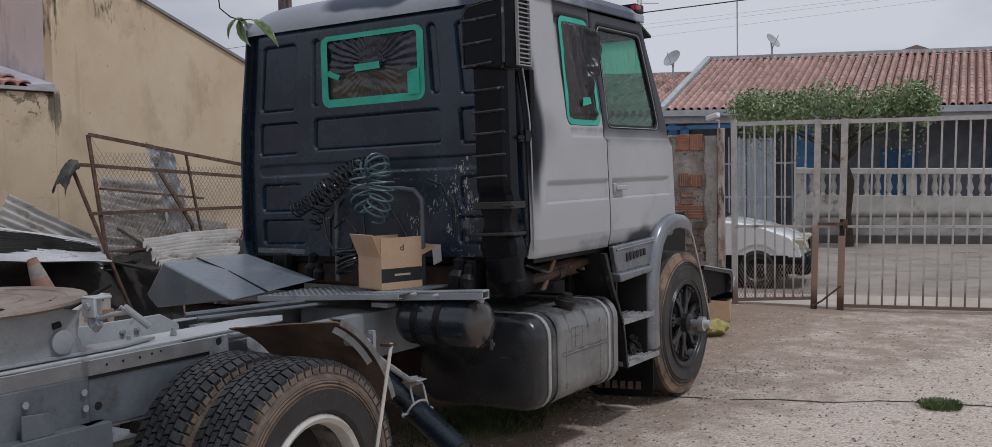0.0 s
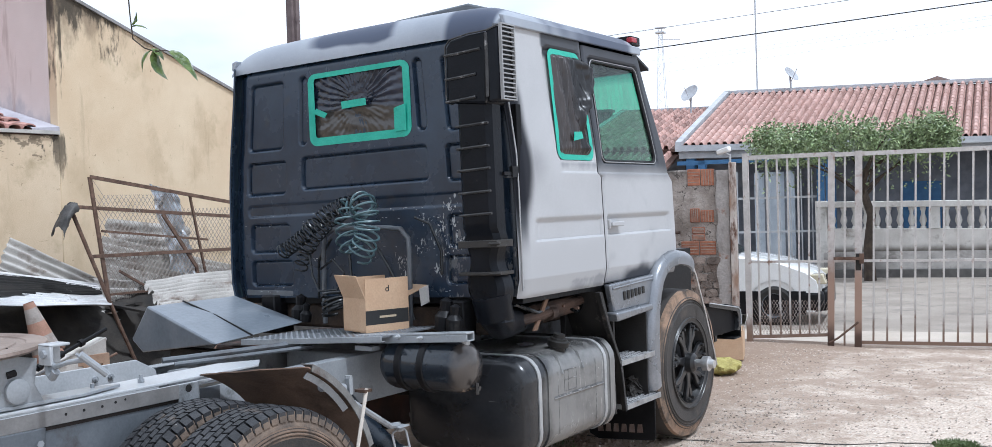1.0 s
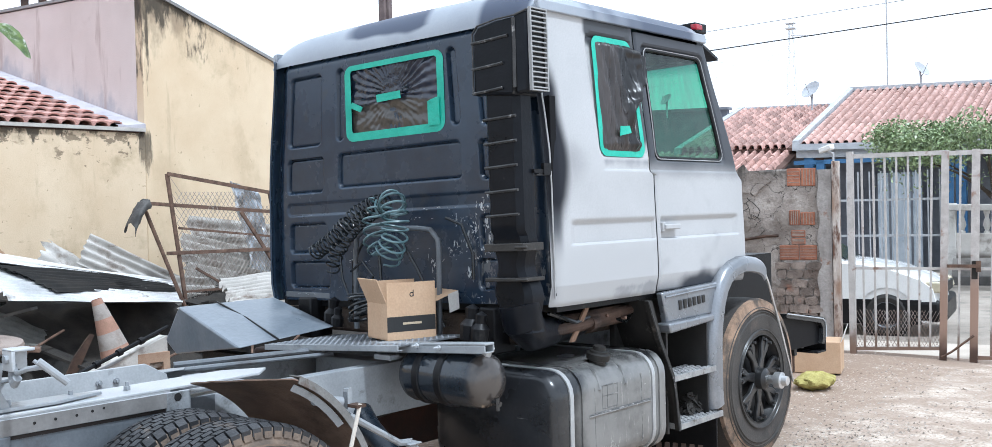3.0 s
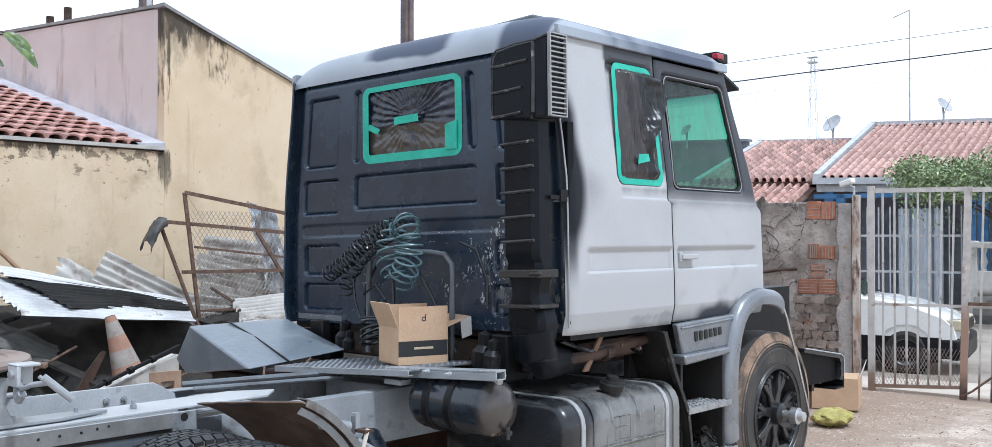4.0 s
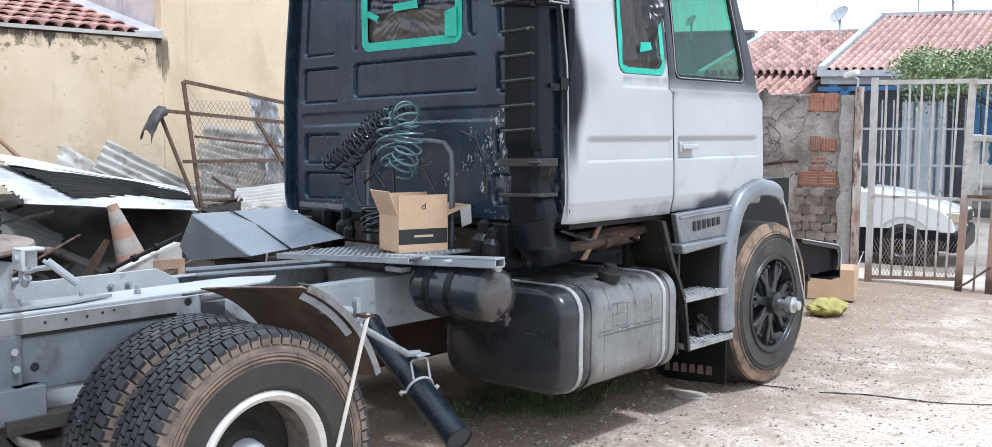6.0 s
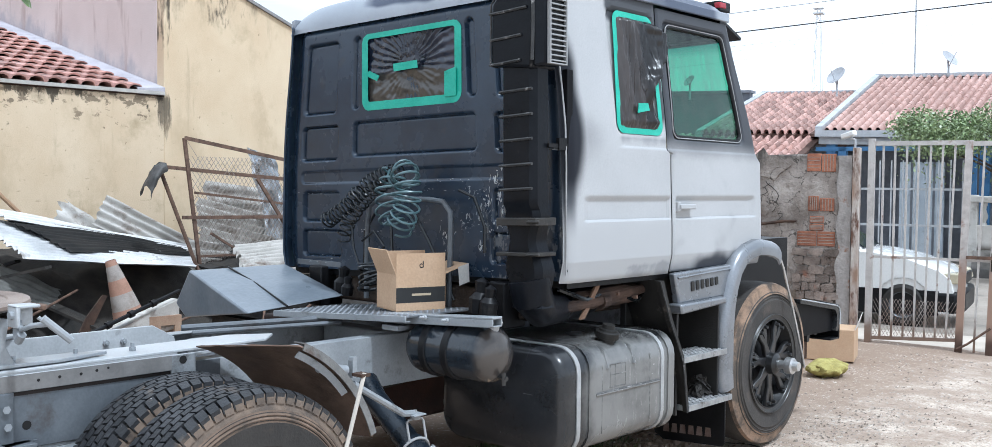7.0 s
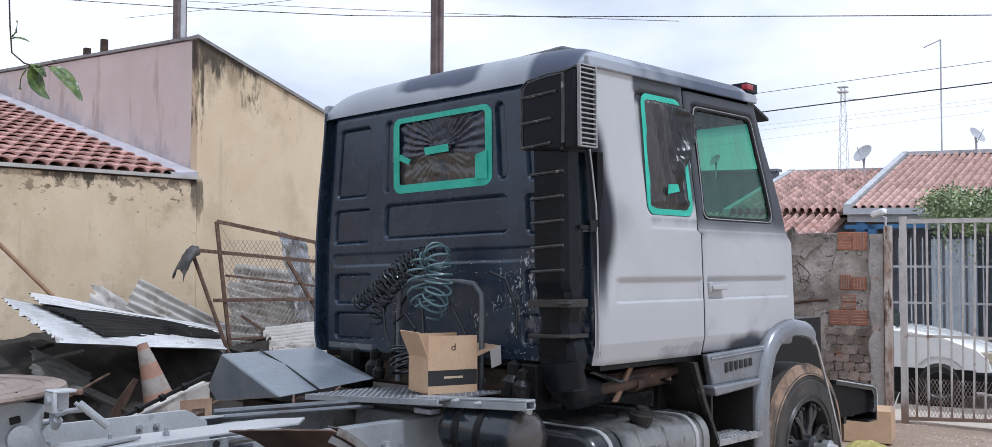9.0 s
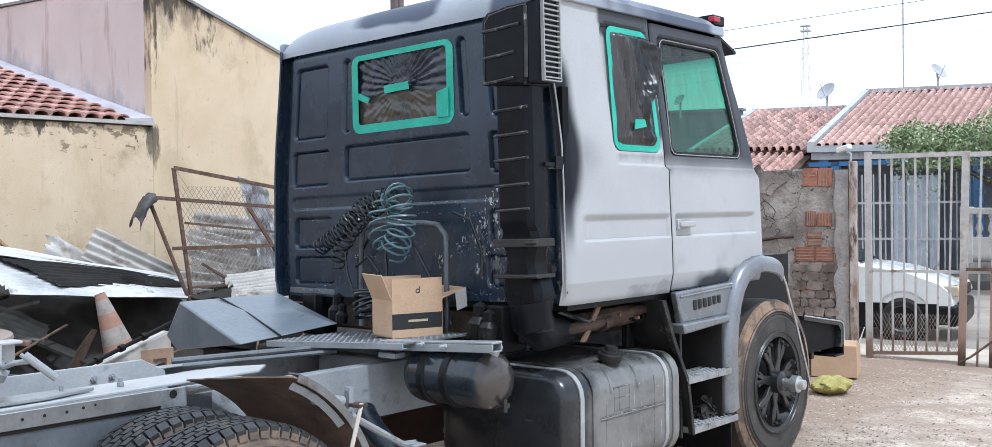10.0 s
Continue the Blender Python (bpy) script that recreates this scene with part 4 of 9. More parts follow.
# balustrade
BU0, BV, BT = -0.02, 12.5, 1.68
bal = thing("balustrade", S(5, BV, 0), "white concrete balustrade on a low stained wall", "balustrade")
part("base_wall", Mesh().box(BU0, 13, BV, BV + 0.18, -0.02, 1.05, SH), STAINEDBASE, bal, "stained low wall", bevel=0.01)
part("top_rail", Mesh().box(BU0 - 0.03, 13, BV - 0.04, BV + 0.22, BT - 0.14, BT, SH), HOUSEWHITE, bal, bevel=0.015)
bprof = [(0.8 * a, r) for a, r in ((0.0, 0.065), (0.05, 0.065), (0.07, 0.04), (0.12, 0.05), (0.22, 0.082), (0.32, 0.065), (0.42, 0.04), (0.47, 0.045), (0.52, 0.05), (0.54, 0.065), (0.62, 0.065))]
bm0 = Mesh().lathe(bprof, (0, 0, 0), (0, 0, 1), 10)
bme = mesh_data("baluster", bm0, HOUSEWHITE)
for i in range(52):
    u = BU0 + 0.32 + i * 0.245
    if i % 10 == 9:
        part("pier", Mesh().box(u - 0.11, u + 0.11, BV - 0.015, BV + 0.195, 1.05, BT - 0.13, SH), HOUSEWHITE, bal)
        continue
    b = new("baluster", bme)
    b.parent = bal
    b.location = H(u, BV + 0.09, 1.05) - bal.location
part("end_pier", Mesh().box(BU0 - 0.05, BU0 + 0.2, BV - 0.02, BV + 0.2, -0.02, BT + 0.02, SH), HOUSEWHITE, bal, bevel=0.01)

# second house further along
house2 = thing("house", S(-8, 18, 0), "neighbouring house with weathered red tile roof", "house")
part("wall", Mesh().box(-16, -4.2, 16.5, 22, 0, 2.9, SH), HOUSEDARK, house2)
h = Mesh()
h.prism([H(-6.85, 14.6, 3.03), H(-3.85, 14.6, 3.03), H(-3.85, 19.5, 4.42), H(-6.85, 19.5, 4.42)], (0, 0, 0.08))
h.prism([H(-6.85, 19.5, 4.42), H(-3.85, 19.5, 4.42), H(-3.85, 24, 2.9), H(-6.85, 24, 2.9)], (0, 0, 0.08))
h2roof = part("roof", h, ROOFSHADE, house2, "weathered red tile roof")
part("ridge_cap", Mesh().box(-7.0, -3.85, 19.36, 19.64, 4.50, 4.60, SH), TRIMGREY, house2, "pale ridge tiles")
low_roof = part("lower_roof", Mesh().prism([H(-16, 12.6, 2.22), H(-3.85, 12.6, 2.22), H(-3.85, 14.9, 2.98), H(-16, 14.9, 2.98)], (0, 0, 0.06)), ROOFSHADE, house2, "lower lean-to tile roof")
part("ridge_cap", Mesh().box(-6.9, -3.85, 19.38, 19.62, 4.50, 4.58, SH), TRIMGREY, house2)
part("verge_board", Mesh().prism([H(-7.02, 14.5, 3.0), H(-6.85, 14.5, 3.0), H(-6.85, 19.6, 4.46), H(-7.02, 19.6, 4.46)], (0, 0, 0.19)), TRIMGREY, house2, "pale verge board")
part("parapet", Mesh().box(-16, -7.05, 18.6, 18.8, 0, 4.50, SH).box(-16.05, -7.0, 18.5, 18.9, 4.50, 4.58, SH), HOUSEDARK, house2, "grey parapet wall with a flat top")

# ---- the truck ----
truck = thing("truck", (0, 0, 0), "old bonneted tractor truck in grey primer with black cab back", "truck")


def side_x(z):
    return 1.187 - 0.024 * min(1.0, max(0.0, (1.300 - z) / 0.10)) - 0.006 * smooth(1.895, 1.91, z) - 0.010 * smooth(1.40, 1.85, z) - 0.097 * smooth(1.85, 2.85, z)


def gap_y(z):
    """The joint between the sleeper side and the door steps forward below the belt line."""
    return 0.933 - 0.033 * smooth(1.880, 1.897, z)


# cab back: pressed panels
WELLS = [(-1.02, -0.69, 2.172, 2.615), (-1.02, -0.66, 1.878, 2.10), (-1.0, -0.64, 1.495, 1.688), (-1.0, -0.62, 1.275, 1.448),
         (0.69, 1.02, 2.172, 2.615), (0.66, 1.02, 1.878, 2.10), (0.64, 1.0, 1.495, 1.688), (0.62, 1.0, 1.275, 1.448),
         (-0.52, 0.525, 1.894, 2.109), (-0.54, -0.465, 2.185, 2.625), (0.465, 0.54, 2.193, 2.627), (-0.42, 0.42, 2.20, 2.60)]


def back_y(x, z):
    d = 0.0
    for x0, x1, z0, z1 in WELLS:
        q = rrect(x, z, x0, x1, z0, z1, 0.035)
        d = max(d, 0.020 * smooth(0.004, -0.008, q) + 0.008 * smooth(0.010, 0.0, abs(q + 0.008)))
    d = max(d, 0.011 * smooth(0.004, -0.010, rrect(x, z, -1.02, 1.02, 1.735, 1.815, 0.03)))
    d += 0.045 * smooth(1.03, 1.155, abs(x)) ** 2 + 0.03 * smooth(2.66, 2.74, z)
    d += 0.0025 * noise.noise(Vector((x * 3, z * 3, 0)))
    return d


cb = Mesh()
cb.grid(420, 300, lambda u, v: (lambda x, z: Vector((x * (side_x(z) / 1.185), back_y(x, z), z)))(-1.17 + 2.34 * u, 1.20 + 1.54 * v))
cab = part("cab_back", cb, BLACKCAB, truck, "matt black pressed steel cab back with chips", solid=0.006, sharp=60)
part("cab_floor", Mesh().box(-1.12, 1.12, 0.03, 1.9, 1.16, 1.22), BLACKPL, truck)


def front_y(z):
    return 2.005 - 0.055 * smooth(1.84, 1.90, z) - 0.275 * max(0.0, z - 1.90)


def side_sheet(y0, y1, z0, z1, sgn=1, nu=40, nv=60, wells=(), roundback=False, hole=False):
    m = Mesh()
    zs = sorted(set([round(z0 + (z1 - z0) * j / nv, 4) for j in range(nv + 1)] + [q for q in (1.202, 1.285, 1.297, 1.499, 1.504, 1.508, 1.512, 1.517, 1.608, 1.615, 1.622, 1.630, 1.638, 1.646, 1.304, 1.2995, 1.894, 1.899, 1.905, 1.911) if z0 < q < z1]))
    nv = len(zs) - 1
    inside = lambda y, z: rrect(y + 0.16 * (z - 1.98) * smooth(1.2, 1.7, y) - 0.02 * smooth(1.98, 2.63, z) * smooth(1.3, 1.0, y), z, 0.985, 1.775, 1.982, 2.632, 0.05) < 0

    def fn(u, v):
        j = min(nv - 1, int(v * nv))
        z = zs[j] + (zs[j + 1] - zs[j]) * (v * nv - j)
        a, b = (y0(z) if callable(y0) else y0), (y1(z) if callable(y1) else y1)
        y = a + (b - a) * u
        x = side_x(z)
        ends = smooth(0.07, 0.15, y) * smooth(0.918, 0.898, y) if y < gap_y(z) else smooth(0.962, 0.982, y) * smooth(1.94, 1.87, y)
        x -= 0.020 * smooth(1.645, 1.609, z) * smooth(1.500, 1.513, z) * ends
        x += 0.006 * (smooth(1.895, 1.91, z) - smooth(1.72, 2.05, z)) * smooth(0.47, 0.40, y)
        for wy0, wy1, wz0, wz1 in wells:
            yy = y + (0.16 * (z - wz0) if wy1 > 1 else 0) * smooth(1.2, 1.7, y)
            x -= 0.022 * smooth(0.012, -0.012, rrect(yy, z, wy0, wy1, wz0, wz1, 0.045))
        if roundback:
            x -= 0.03 * smooth(y0 + 0.07, y0, y) ** 2
        x -= 0.008 * smooth(0.012, 0.0, min(y - a, b - y, z - z0))
        return Vector((sgn * x, y, z))

    return m.grid(nu, nv, fn, (lambda u, v: not inside(fn(u, v).y, fn(u, v).z)) if hole else None)


for sgn in (1, -1):
    part("cab_side", side_sheet(-0.045, lambda z: gap_y(z) - 0.008, 1.195, 2.74, sgn, 60, 100, [(0.41, 0.86, 1.98, 2.66)], True), GREYCAB if sgn > 0 else BLACKCAB, truck, "light grey primer side panel with black overspray" if sgn > 0 else "black side panel", solid=0.01, sharp=24)
    door = part("door", side_sheet(lambda z: gap_y(z) + 0.008, front_y, 1.205, 2.72, sgn, 110, 150, [(0.965, 1.80, 1.962, 2.655)], False, True), DOORGREY, truck, "light grey primer door with dark overspray", solid=0.01, sharp=24)
    wp = ([(1.035 - 0.05 * math.sin(a), 2.032 - 0.05 * math.cos(a)) for a in (1.57, 1.05, 0.52, 0.0)] + [(1.725 + 0.05 * math.sin(a), 2.032 - 0.05 * math.cos(a)) for a in (0.0, 0.52, 1.05, 1.5)]
          + [(1.615 + 0.055 * math.cos(a), 2.582 + 0.05 * math.sin(a)) for a in (0.0, 0.6, 1.1, 1.5)] + [(1.055 - 0.05 * math.sin(a), 2.582 + 0.05 * math.cos(a)) for a in (0.0, 0.52, 1.05, 1.57)])
    g = Mesh().grid(4, 12, lambda u, v: (lambda y, z: Vector((sgn * (side_x(z) - 0.020), y, z)))(0.97 + (0.83 - 0.10 * v) * u, 1.965 + 0.685 * v))
    part("door_glass", g, GREENGLASS, door, "dark green window glass")
    rub = Mesh()
    loop = []
    for i in range(len(wp)):
        (ya, za), (yb, zb) = wp[i], wp[(i + 1) % len(wp)]
        for k in range(4):
            y, z = ya + (yb - ya) * k / 4, za + (zb - za) * k / 4
            loop.append((sgn * (side_x(z) - 0.012), y, z))
    part("window_seal", rub.tube(loop, 0.011, 6, True), BLACKPL, door, "black rubber window seal")
    part("seal_bead", Mesh().tube([(p[0] + sgn * 0.009, p[1] + (0.008 if p[1] > 1.4 else -0.008), p[2] + (0.008 if p[2] > 2.3 else -0.008)) for p in loop], 0.0035, 5, True), STRAP, door, "pale worn bead round the window")
    hd = Mesh().box(sgn * 1.178, sgn * 1.215, 0.985, 1.15, 1.560, 1.590)
    hd.box(sgn * 1.165, sgn * 1.20, 0.975, 1.005, 1.545, 1.605)
    part("handle", hd, GREYCAB, door, "grey door handle", bevel=0.006)

# windscreen, roof and bonnet
ws = Mesh().grid(6, 10, lambda u, v: Vector((-1.10 + 2.20 * u + (0.07 - 0.14 * u) * v, 1.95 - 0.23 * v + 0.05 * (1 - (2 * u - 1) ** 2), 1.90 + 0.80 * v)))
part("windscreen", ws, SCREENGLASS, truck, "green tinted windscreen with a dark band at the top")
for sgn in (1, -1):
    part("screen_pillar", Mesh().prism([(sgn * 1.155, 1.94, 1.88), (sgn * 1.07, 1.97, 1.88), (sgn * 1.0, 1.735, 2.72), (sgn * 1.07, 1.71, 2.72)], (0, 0.035, 0)), BLACKPL, truck, bevel=0.006)
part("screen_header", Mesh().box(-1.05, 1.05, 1.70, 1.76, 2.645, 2.76), BLACKPL, truck)
part("cowl", Mesh().box(-1.12, 1.12, 1.90, 1.985, 1.20, 1.90), GREYCAB, truck)
bn = Mesh()
bn.prism([(0, 1.99, 1.12), (0, 3.42, 1.02), (0, 3.45, 1.45), (0, 3.36, 1.56), (0, 1.99, 1.74)], (0.46, 0, 0))
bn.prism([(0, 1.99, 1.12), (0, 3.42, 1.02), (0, 3.45, 1.45), (0, 3.36, 1.56), (0, 1.99, 1.74)], (-0.46, 0, 0))
part("bonnet", bn, SILVER, truck, "grey bonnet", bevel=0.05)
rf = Mesh()


def roof_pt(u, v):
    x = -1 + 2 * u
    e = (1 - min(1, abs(x)) ** 14)
    k = radians(90 * min(1.0, v / 0.2))
    y = -0.014 + 0.15 * (1 - math.cos(k)) if v < 0.2 else 0.136 + 1.62 * (v - 0.2) / 0.8
    s = math.sin(k) * smooth(1.0, 0.93, v)
    low = 0.075 * (1 - math.sin(k))
    return Vector((x * 1.10 * (1 - 0.03 * e * math.sin(k)), y, 2.765 - low + 0.110 * e ** 0.6 * (0.1 + 0.9 * s) + 0.021 * (1 - x * x) * s))


rf.grid(80, 60, roof_pt)
part("roof", rf, ROOFGREY, truck, "blue-grey roof with patchy primer", sharp=60)
for sgn in (1, -1):
    rr = Mesh().prism([(sgn * 1.083, -0.01, 2.735), (sgn * 1.103, -0.01, 2.735), (sgn * 1.10, -0.01, 2.79), (sgn * 1.06, -0.01, 2.80)], (0, 1.74, 0))
    part("roof_rim", rr, ROOFGREY, truck, "blue-grey roof edge", bevel=0.006)
part("roof_hatch", Mesh().prism([(-0.15, 0.50, 2.87), (0.70, 0.50, 2.87), (0.63, 0.50, 2.975), (0.50, 0.50, 3.018), (0.40, 0.50, 3.014), (-0.08, 0.50, 2.995), (-0.13, 0.50, 2.975)], (0, 0.38, 0)), RAILDARK, truck, "low dark roof hatch", bevel=0.012)
vis = Mesh().prism([(-1.0, 1.70, 2.77), (1.04, 1.70, 2.77), (1.02, 2.03, 2.665), (-1.0, 2.03, 2.665)], (0, 0, 0.018))
part("sun_visor", vis, BLACKPL, truck, "dark sun visor")
ml = Mesh().box(0.95, 1.07, 1.66, 1.80, 2.808, 2.872).tube([(1.01, 1.74, 2.74), (1.01, 1.74, 2.82)], 0.02, 8)
mk = part("marker_lamp", ml, BLACKPL, truck, "roof marker lamp", bevel=0.008)
part("lens", Mesh().box(1.035, 1.078, 1.652, 1.735, 2.824, 2.860), RED, mk, "red lens", bevel=0.006)

# masked rear window
def rounded(x0, x1, z0, z1, r, y, n=9):
    pts = []
    for cx, cz, a0 in ((x1 - r, z1 - r, 0), (x0 + r, z1 - r, 90), (x0 + r, z0 + r, 180), (x1 - r, z0 + r, 270)):
        for k in range(n):
            a = radians(a0 + 90 * k / (n - 1))
            w = 0.004 * noise.noise(Vector((cx * 9 + k, cz * 9, x0 * 5)))
            pts.append((cx + (r + w) * math.cos(a), y, cz + (r + w) * math.sin(a)))
    return pts


ring_o, ring_i = rounded(-0.418, 0.408, 2.168, 2.628, 0.06, -0.006), rounded(-0.365, 0.356, 2.218, 2.597, 0.02, -0.006)
k_ = len(ring_o)
tp = Mesh().add(ring_o + ring_i, [(i, (i + 1) % k_, k_ + (i + 1) % k_, k_ + i) for i in range(k_)])
part("masking_tape", tp, TAPE, truck, "green masking tape round the rear window", solid=0.0012)
part("tape_patch", Mesh().prism([(0.285, -0.016, 2.205), (0.375, -0.016, 2.205), (0.375, -0.016, 2.365), (0.31, -0.016, 2.352), (0.285, -0.016, 2.345)], (0, 0.003, 0)), TAPE, truck, "broad green tape corner")
bg = Mesh()


def bag_pt(u, v):
    x, z = -0.375 + 0.745 * u, 2.205 + 0.40 * v
    r, a = math.hypot(x + 0.02, (z - 2.42)), math.atan2(z - 2.42, x + 0.02)
    upper = smooth(2.37, 2.41, z)
    y = 0.012 + (0.007 * math.sin(a * 36 + 3 * noise.noise(Vector((x * 6, z * 6, 2)))) * smooth(0.03, 0.1, r) * (0.4 + 0.6 * smooth(0.36, 0.1, abs(x)))) * (0.25 + 0.75 * upper)
    y += 0.012 * noise.noise(Vector((x * 7 + z * 5, z * 11, 7))) * (1 - 0.6 * upper) + 0.006 * abs(noise.noise(Vector((x * 14 + z * 9, z * 16, 5)))) + 0.003 * noise.noise(Vector((x * 30, z * 38, 8)))
    return Vector((x, y - 0.004, z))


part("plastic_sheet", bg.grid(90, 50, bag_pt), BAGREAR, truck, "crumpled black plastic sheet", sharp=80)
pt = Mesh().prism([(-0.126, -0.018, 2.382), (0.071, -0.018, 2.387), (0.065, -0.018, 2.431), (-0.132, -0.018, 2.427)], (0, 0.004, 0))
part("tape_patch", pt, TAPE, truck, "small green tape piece")
pt = Mesh().prism([(-0.371, -0.018, 2.376), (-0.274, -0.018, 2.338), (-0.252, -0.018, 2.366), (-0.343, -0.018, 2.404)], (0, 0.004, 0))
part("tape_patch", pt, TAPE, truck, "small green tape piece")

# masked sleeper window
tp = Mesh()
def sleeper_pt(y, z, o):
    return Vector((side_x(z) + o, y + 0.055 * smooth(1.98, 2.65, z) * smooth(0.85, 0.40, y), z))
def ring_pts(y0, y1, z0, z1, r, n=6):
    pts = []
    for cy, cz_, a0 in ((y1 - r, z1 - r, 0), (y0 + r, z1 - r, 90), (y0 + r, z0 + r, 180), (y1 - r, z0 + r, 270)):
        pts += [(cy + r * math.cos(radians(a0 + 90 * k / (n - 1))), cz_ + r * math.sin(radians(a0 + 90 * k / (n - 1)))) for k in range(n)]
    out = []
    for (ya, za), (yb, zb) in zip(pts, pts[1:] + pts[:1]):
        k = max(1, int(math.hypot(yb - ya, zb - za) / 0.08))
        out += [(ya + (yb - ya) * j / k, za + (zb - za) * j / k) for j in range(k)]
    return out


outer = ring_pts(0.405, 0.855, 1.978, 2.655, 0.06)
mid_y, mid_z = 0.630, 2.316
inner = [(mid_y + (y - mid_y) * 0.83, mid_z + (z - mid_z) * 0.905) for y, z in outer]
k_ = len(outer)
tp.add([sleeper_pt(y, z, 0.004) for y, z in outer + inner], [(i, (i + 1) % k_, k_ + (i + 1) % k_, k_ + i) for i in range(k_)])
part("tape_patch", Mesh().prism([sleeper_pt(y, z, 0.045) for y, z in ((0.545, 2.09), (0.665, 2.11), (0.655, 2.15), (0.56, 2.145))], (0.003, 0, 0)), TAPE, truck, "small green tape piece")
part("masking_tape", tp, TAPE, truck, "green masking tape round the sleeper window", solid=0.0012)
bg = Mesh()


def bag2_pt(u, v):
    """The sheet is pulled over the tape on its free side and sags outwards there."""
    z = 2.005 + 0.625 * v
    free = 0.80 - 0.05 * smooth(0.05, 0.25, v) + 0.185 * smooth(0.28, 0.78, v) - 0.10 * smooth(0.86, 1.0, v) + 0.012 * noise.noise(Vector((z * 30, 3, 1)))
    y = 0.425 + 0.055 * v + (free - 0.425 - 0.055 * v) * u
    k = smooth(0.0, 0.12, u) * smooth(0, 0.08, v) * smooth(1.0, 0.95, v)
    b = 0.022 * noise.noise(Vector((y * 22 + z * 2, z * 2.4, 2))) + 0.020 * abs(noise.noise(Vector((y * 30 - z * 4, z * 3.0, 7)))) + 0.006 * noise.noise(Vector((y * 60, z * 14, 5))) + 0.020 * abs(noise.noise(Vector((y * 9, z * 12, 9)))) * smooth(0.35, 0.0, v)
    return Vector((side_x(z) + 0.002 + (b + 0.012) * k + (0.045 * smooth(0.62, 0.90, u) - 0.03 * smooth(0.93, 1.0, u)) * smooth(0.15, 0.45, v) * smooth(1.0, 0.9, v), y, z))


part("plastic_sheet", bg.grid(70, 90, bag2_pt), BAG, truck, "loose black plastic sheet", sharp=80)

# air intake stack behind the cab
st = Mesh()
st.prism([(0.888, -0.30, 2.292), (1.155, -0.30, 2.262), (1.165, -0.30, 2.652), (1.05, -0.30, 2.650), (0.925, -0.30, 2.634), (0.892, -0.30, 2.600)], (0, 0.19, 0))
st.prism([(1.156, -0.298, 2.262), (1.205, -0.245, 2.282), (1.205, -0.11, 2.282), (1.156, -0.11, 2.282)], (0, 0, 0.405))
stack = part("air_intake", st, DUCTBLACK, truck, "ribbed black plastic air intake stack", bevel=0.015)
lo = Mesh()


def duct(v):
    """Half width, centre and depth of the duct down its length."""
    z = 2.30 - 1.22 * v
    w = 0.112
    if z < 1.56:
        w = 0.104 + 0.018 * math.cos((z - 1.56) * 22)
    return z, w


rings = 40
for j in range(rings + 1):
    z, w = duct(j / rings)
    cx, yf, yb = 1.036 + 0.03 * smooth(1.4, 1.05, z), -0.275 + 0.02 * (z < 1.57), -0.165 + 0.03 * smooth(1.7, 1.3, z)
    c = 0.03
    lo.v += [(cx - w, yb, z), (cx - w, yf + c, z), (cx - w + c, yf, z), (cx + w - c, yf, z), (cx + w, yf + c, z), (cx + w, yb, z)]
for j in range(rings):
    for k in range(6):
        lo.f.append((j * 6 + k, j * 6 + (k + 1) % 6, j * 6 + 6 + (k + 1) % 6, j * 6 + 6 + k))
lo.f.append(tuple(range(rings * 6, rings * 6 + 6)))
part("duct", lo, DUCTBLACK, stack)
SCUFF = mat("scuffed_plastic", (0.012, 0.012, 0.013), (0.035, 0.035, 0.035), 14, 0.6, bump=0.2, spots=((0.24, 0.235, 0.23), 20, 0.57, 0.68))
for z, xe in ((2.553, 1.125), (2.422, 1.09), (2.299, 1.085)):
    part("rib", Mesh().tube([(0.888, -0.24, z - 0.004), (0.889, -0.303, z - 0.002), (0.96, -0.304, z), (xe, -0.304, z + 0.008)], 0.008, 6), SCUFF, stack)
part("rib", Mesh().tube([(1.160, -0.302, 2.30), (1.164, -0.302, 2.47), (1.164, -0.302, 2.642)], 0.009, 6), SCUFF, stack)
part("stack_rim", Mesh().tube([(0.889, -0.302, 2.30), (0.893, -0.302, 2.60), (0.926, -0.302, 2.635), (1.05, -0.302, 2.652), (1.165, -0.30, 2.655), (1.205, -0.245, 2.686)], 0.005, 6), SCUFF, stack, "scuffed pale edge of the intake")
for z in (2.16, 2.037, 1.916, 1.792, 1.671):
    part("rib", Mesh().tube([(0.922, -0.2, z), (0.927, -0.275, z), (0.96, -0.279, z), (1.14, -0.279, z + 0.006)], 0.008, 6), SCUFF, stack)
for z, ht in ((1.512, 0.020), (1.350, 0.010)):
    part("clamp", Mesh().box(0.912, 1.170, -0.287, -0.125, z - ht, z + ht).tube([(1.12, -0.292, z), (1.19, -0.285, z)], 0.010, 6), mat("dusty_clamp", (0.010, 0.009, 0.008), (0.024, 0.021, 0.018), 20, 0.5, spots=((0.15, 0.13, 0.11), 18, 0.62, 0.72)), stack, "dusty hose clamp", bevel=0.004)
gr = Mesh()
gr.box(1.200, 1.208, -0.235, -0.115, 2.29, 2.69)
grille = part("grille", gr, BLACKPL, stack)
for k in range(16):
    z = 2.302 + k * 0.0250
    part("slat", Mesh().box(1.207, 1.224, -0.235, -0.115, z - 0.0032, z + 0.0032), STRAP, grille)
part("grille_frame", Mesh().box(1.207, 1.226, -0.243, -0.235, 2.284, 2.696).box(1.207, 1.226, -0.115, -0.107, 2.284, 2.696).box(1.207, 1.226, -0.235, -0.115, 2.284, 2.290).box(1.207, 1.226, -0.235, -0.115, 2.690, 2.696), STRAP, grille, "pale worn grille frame")
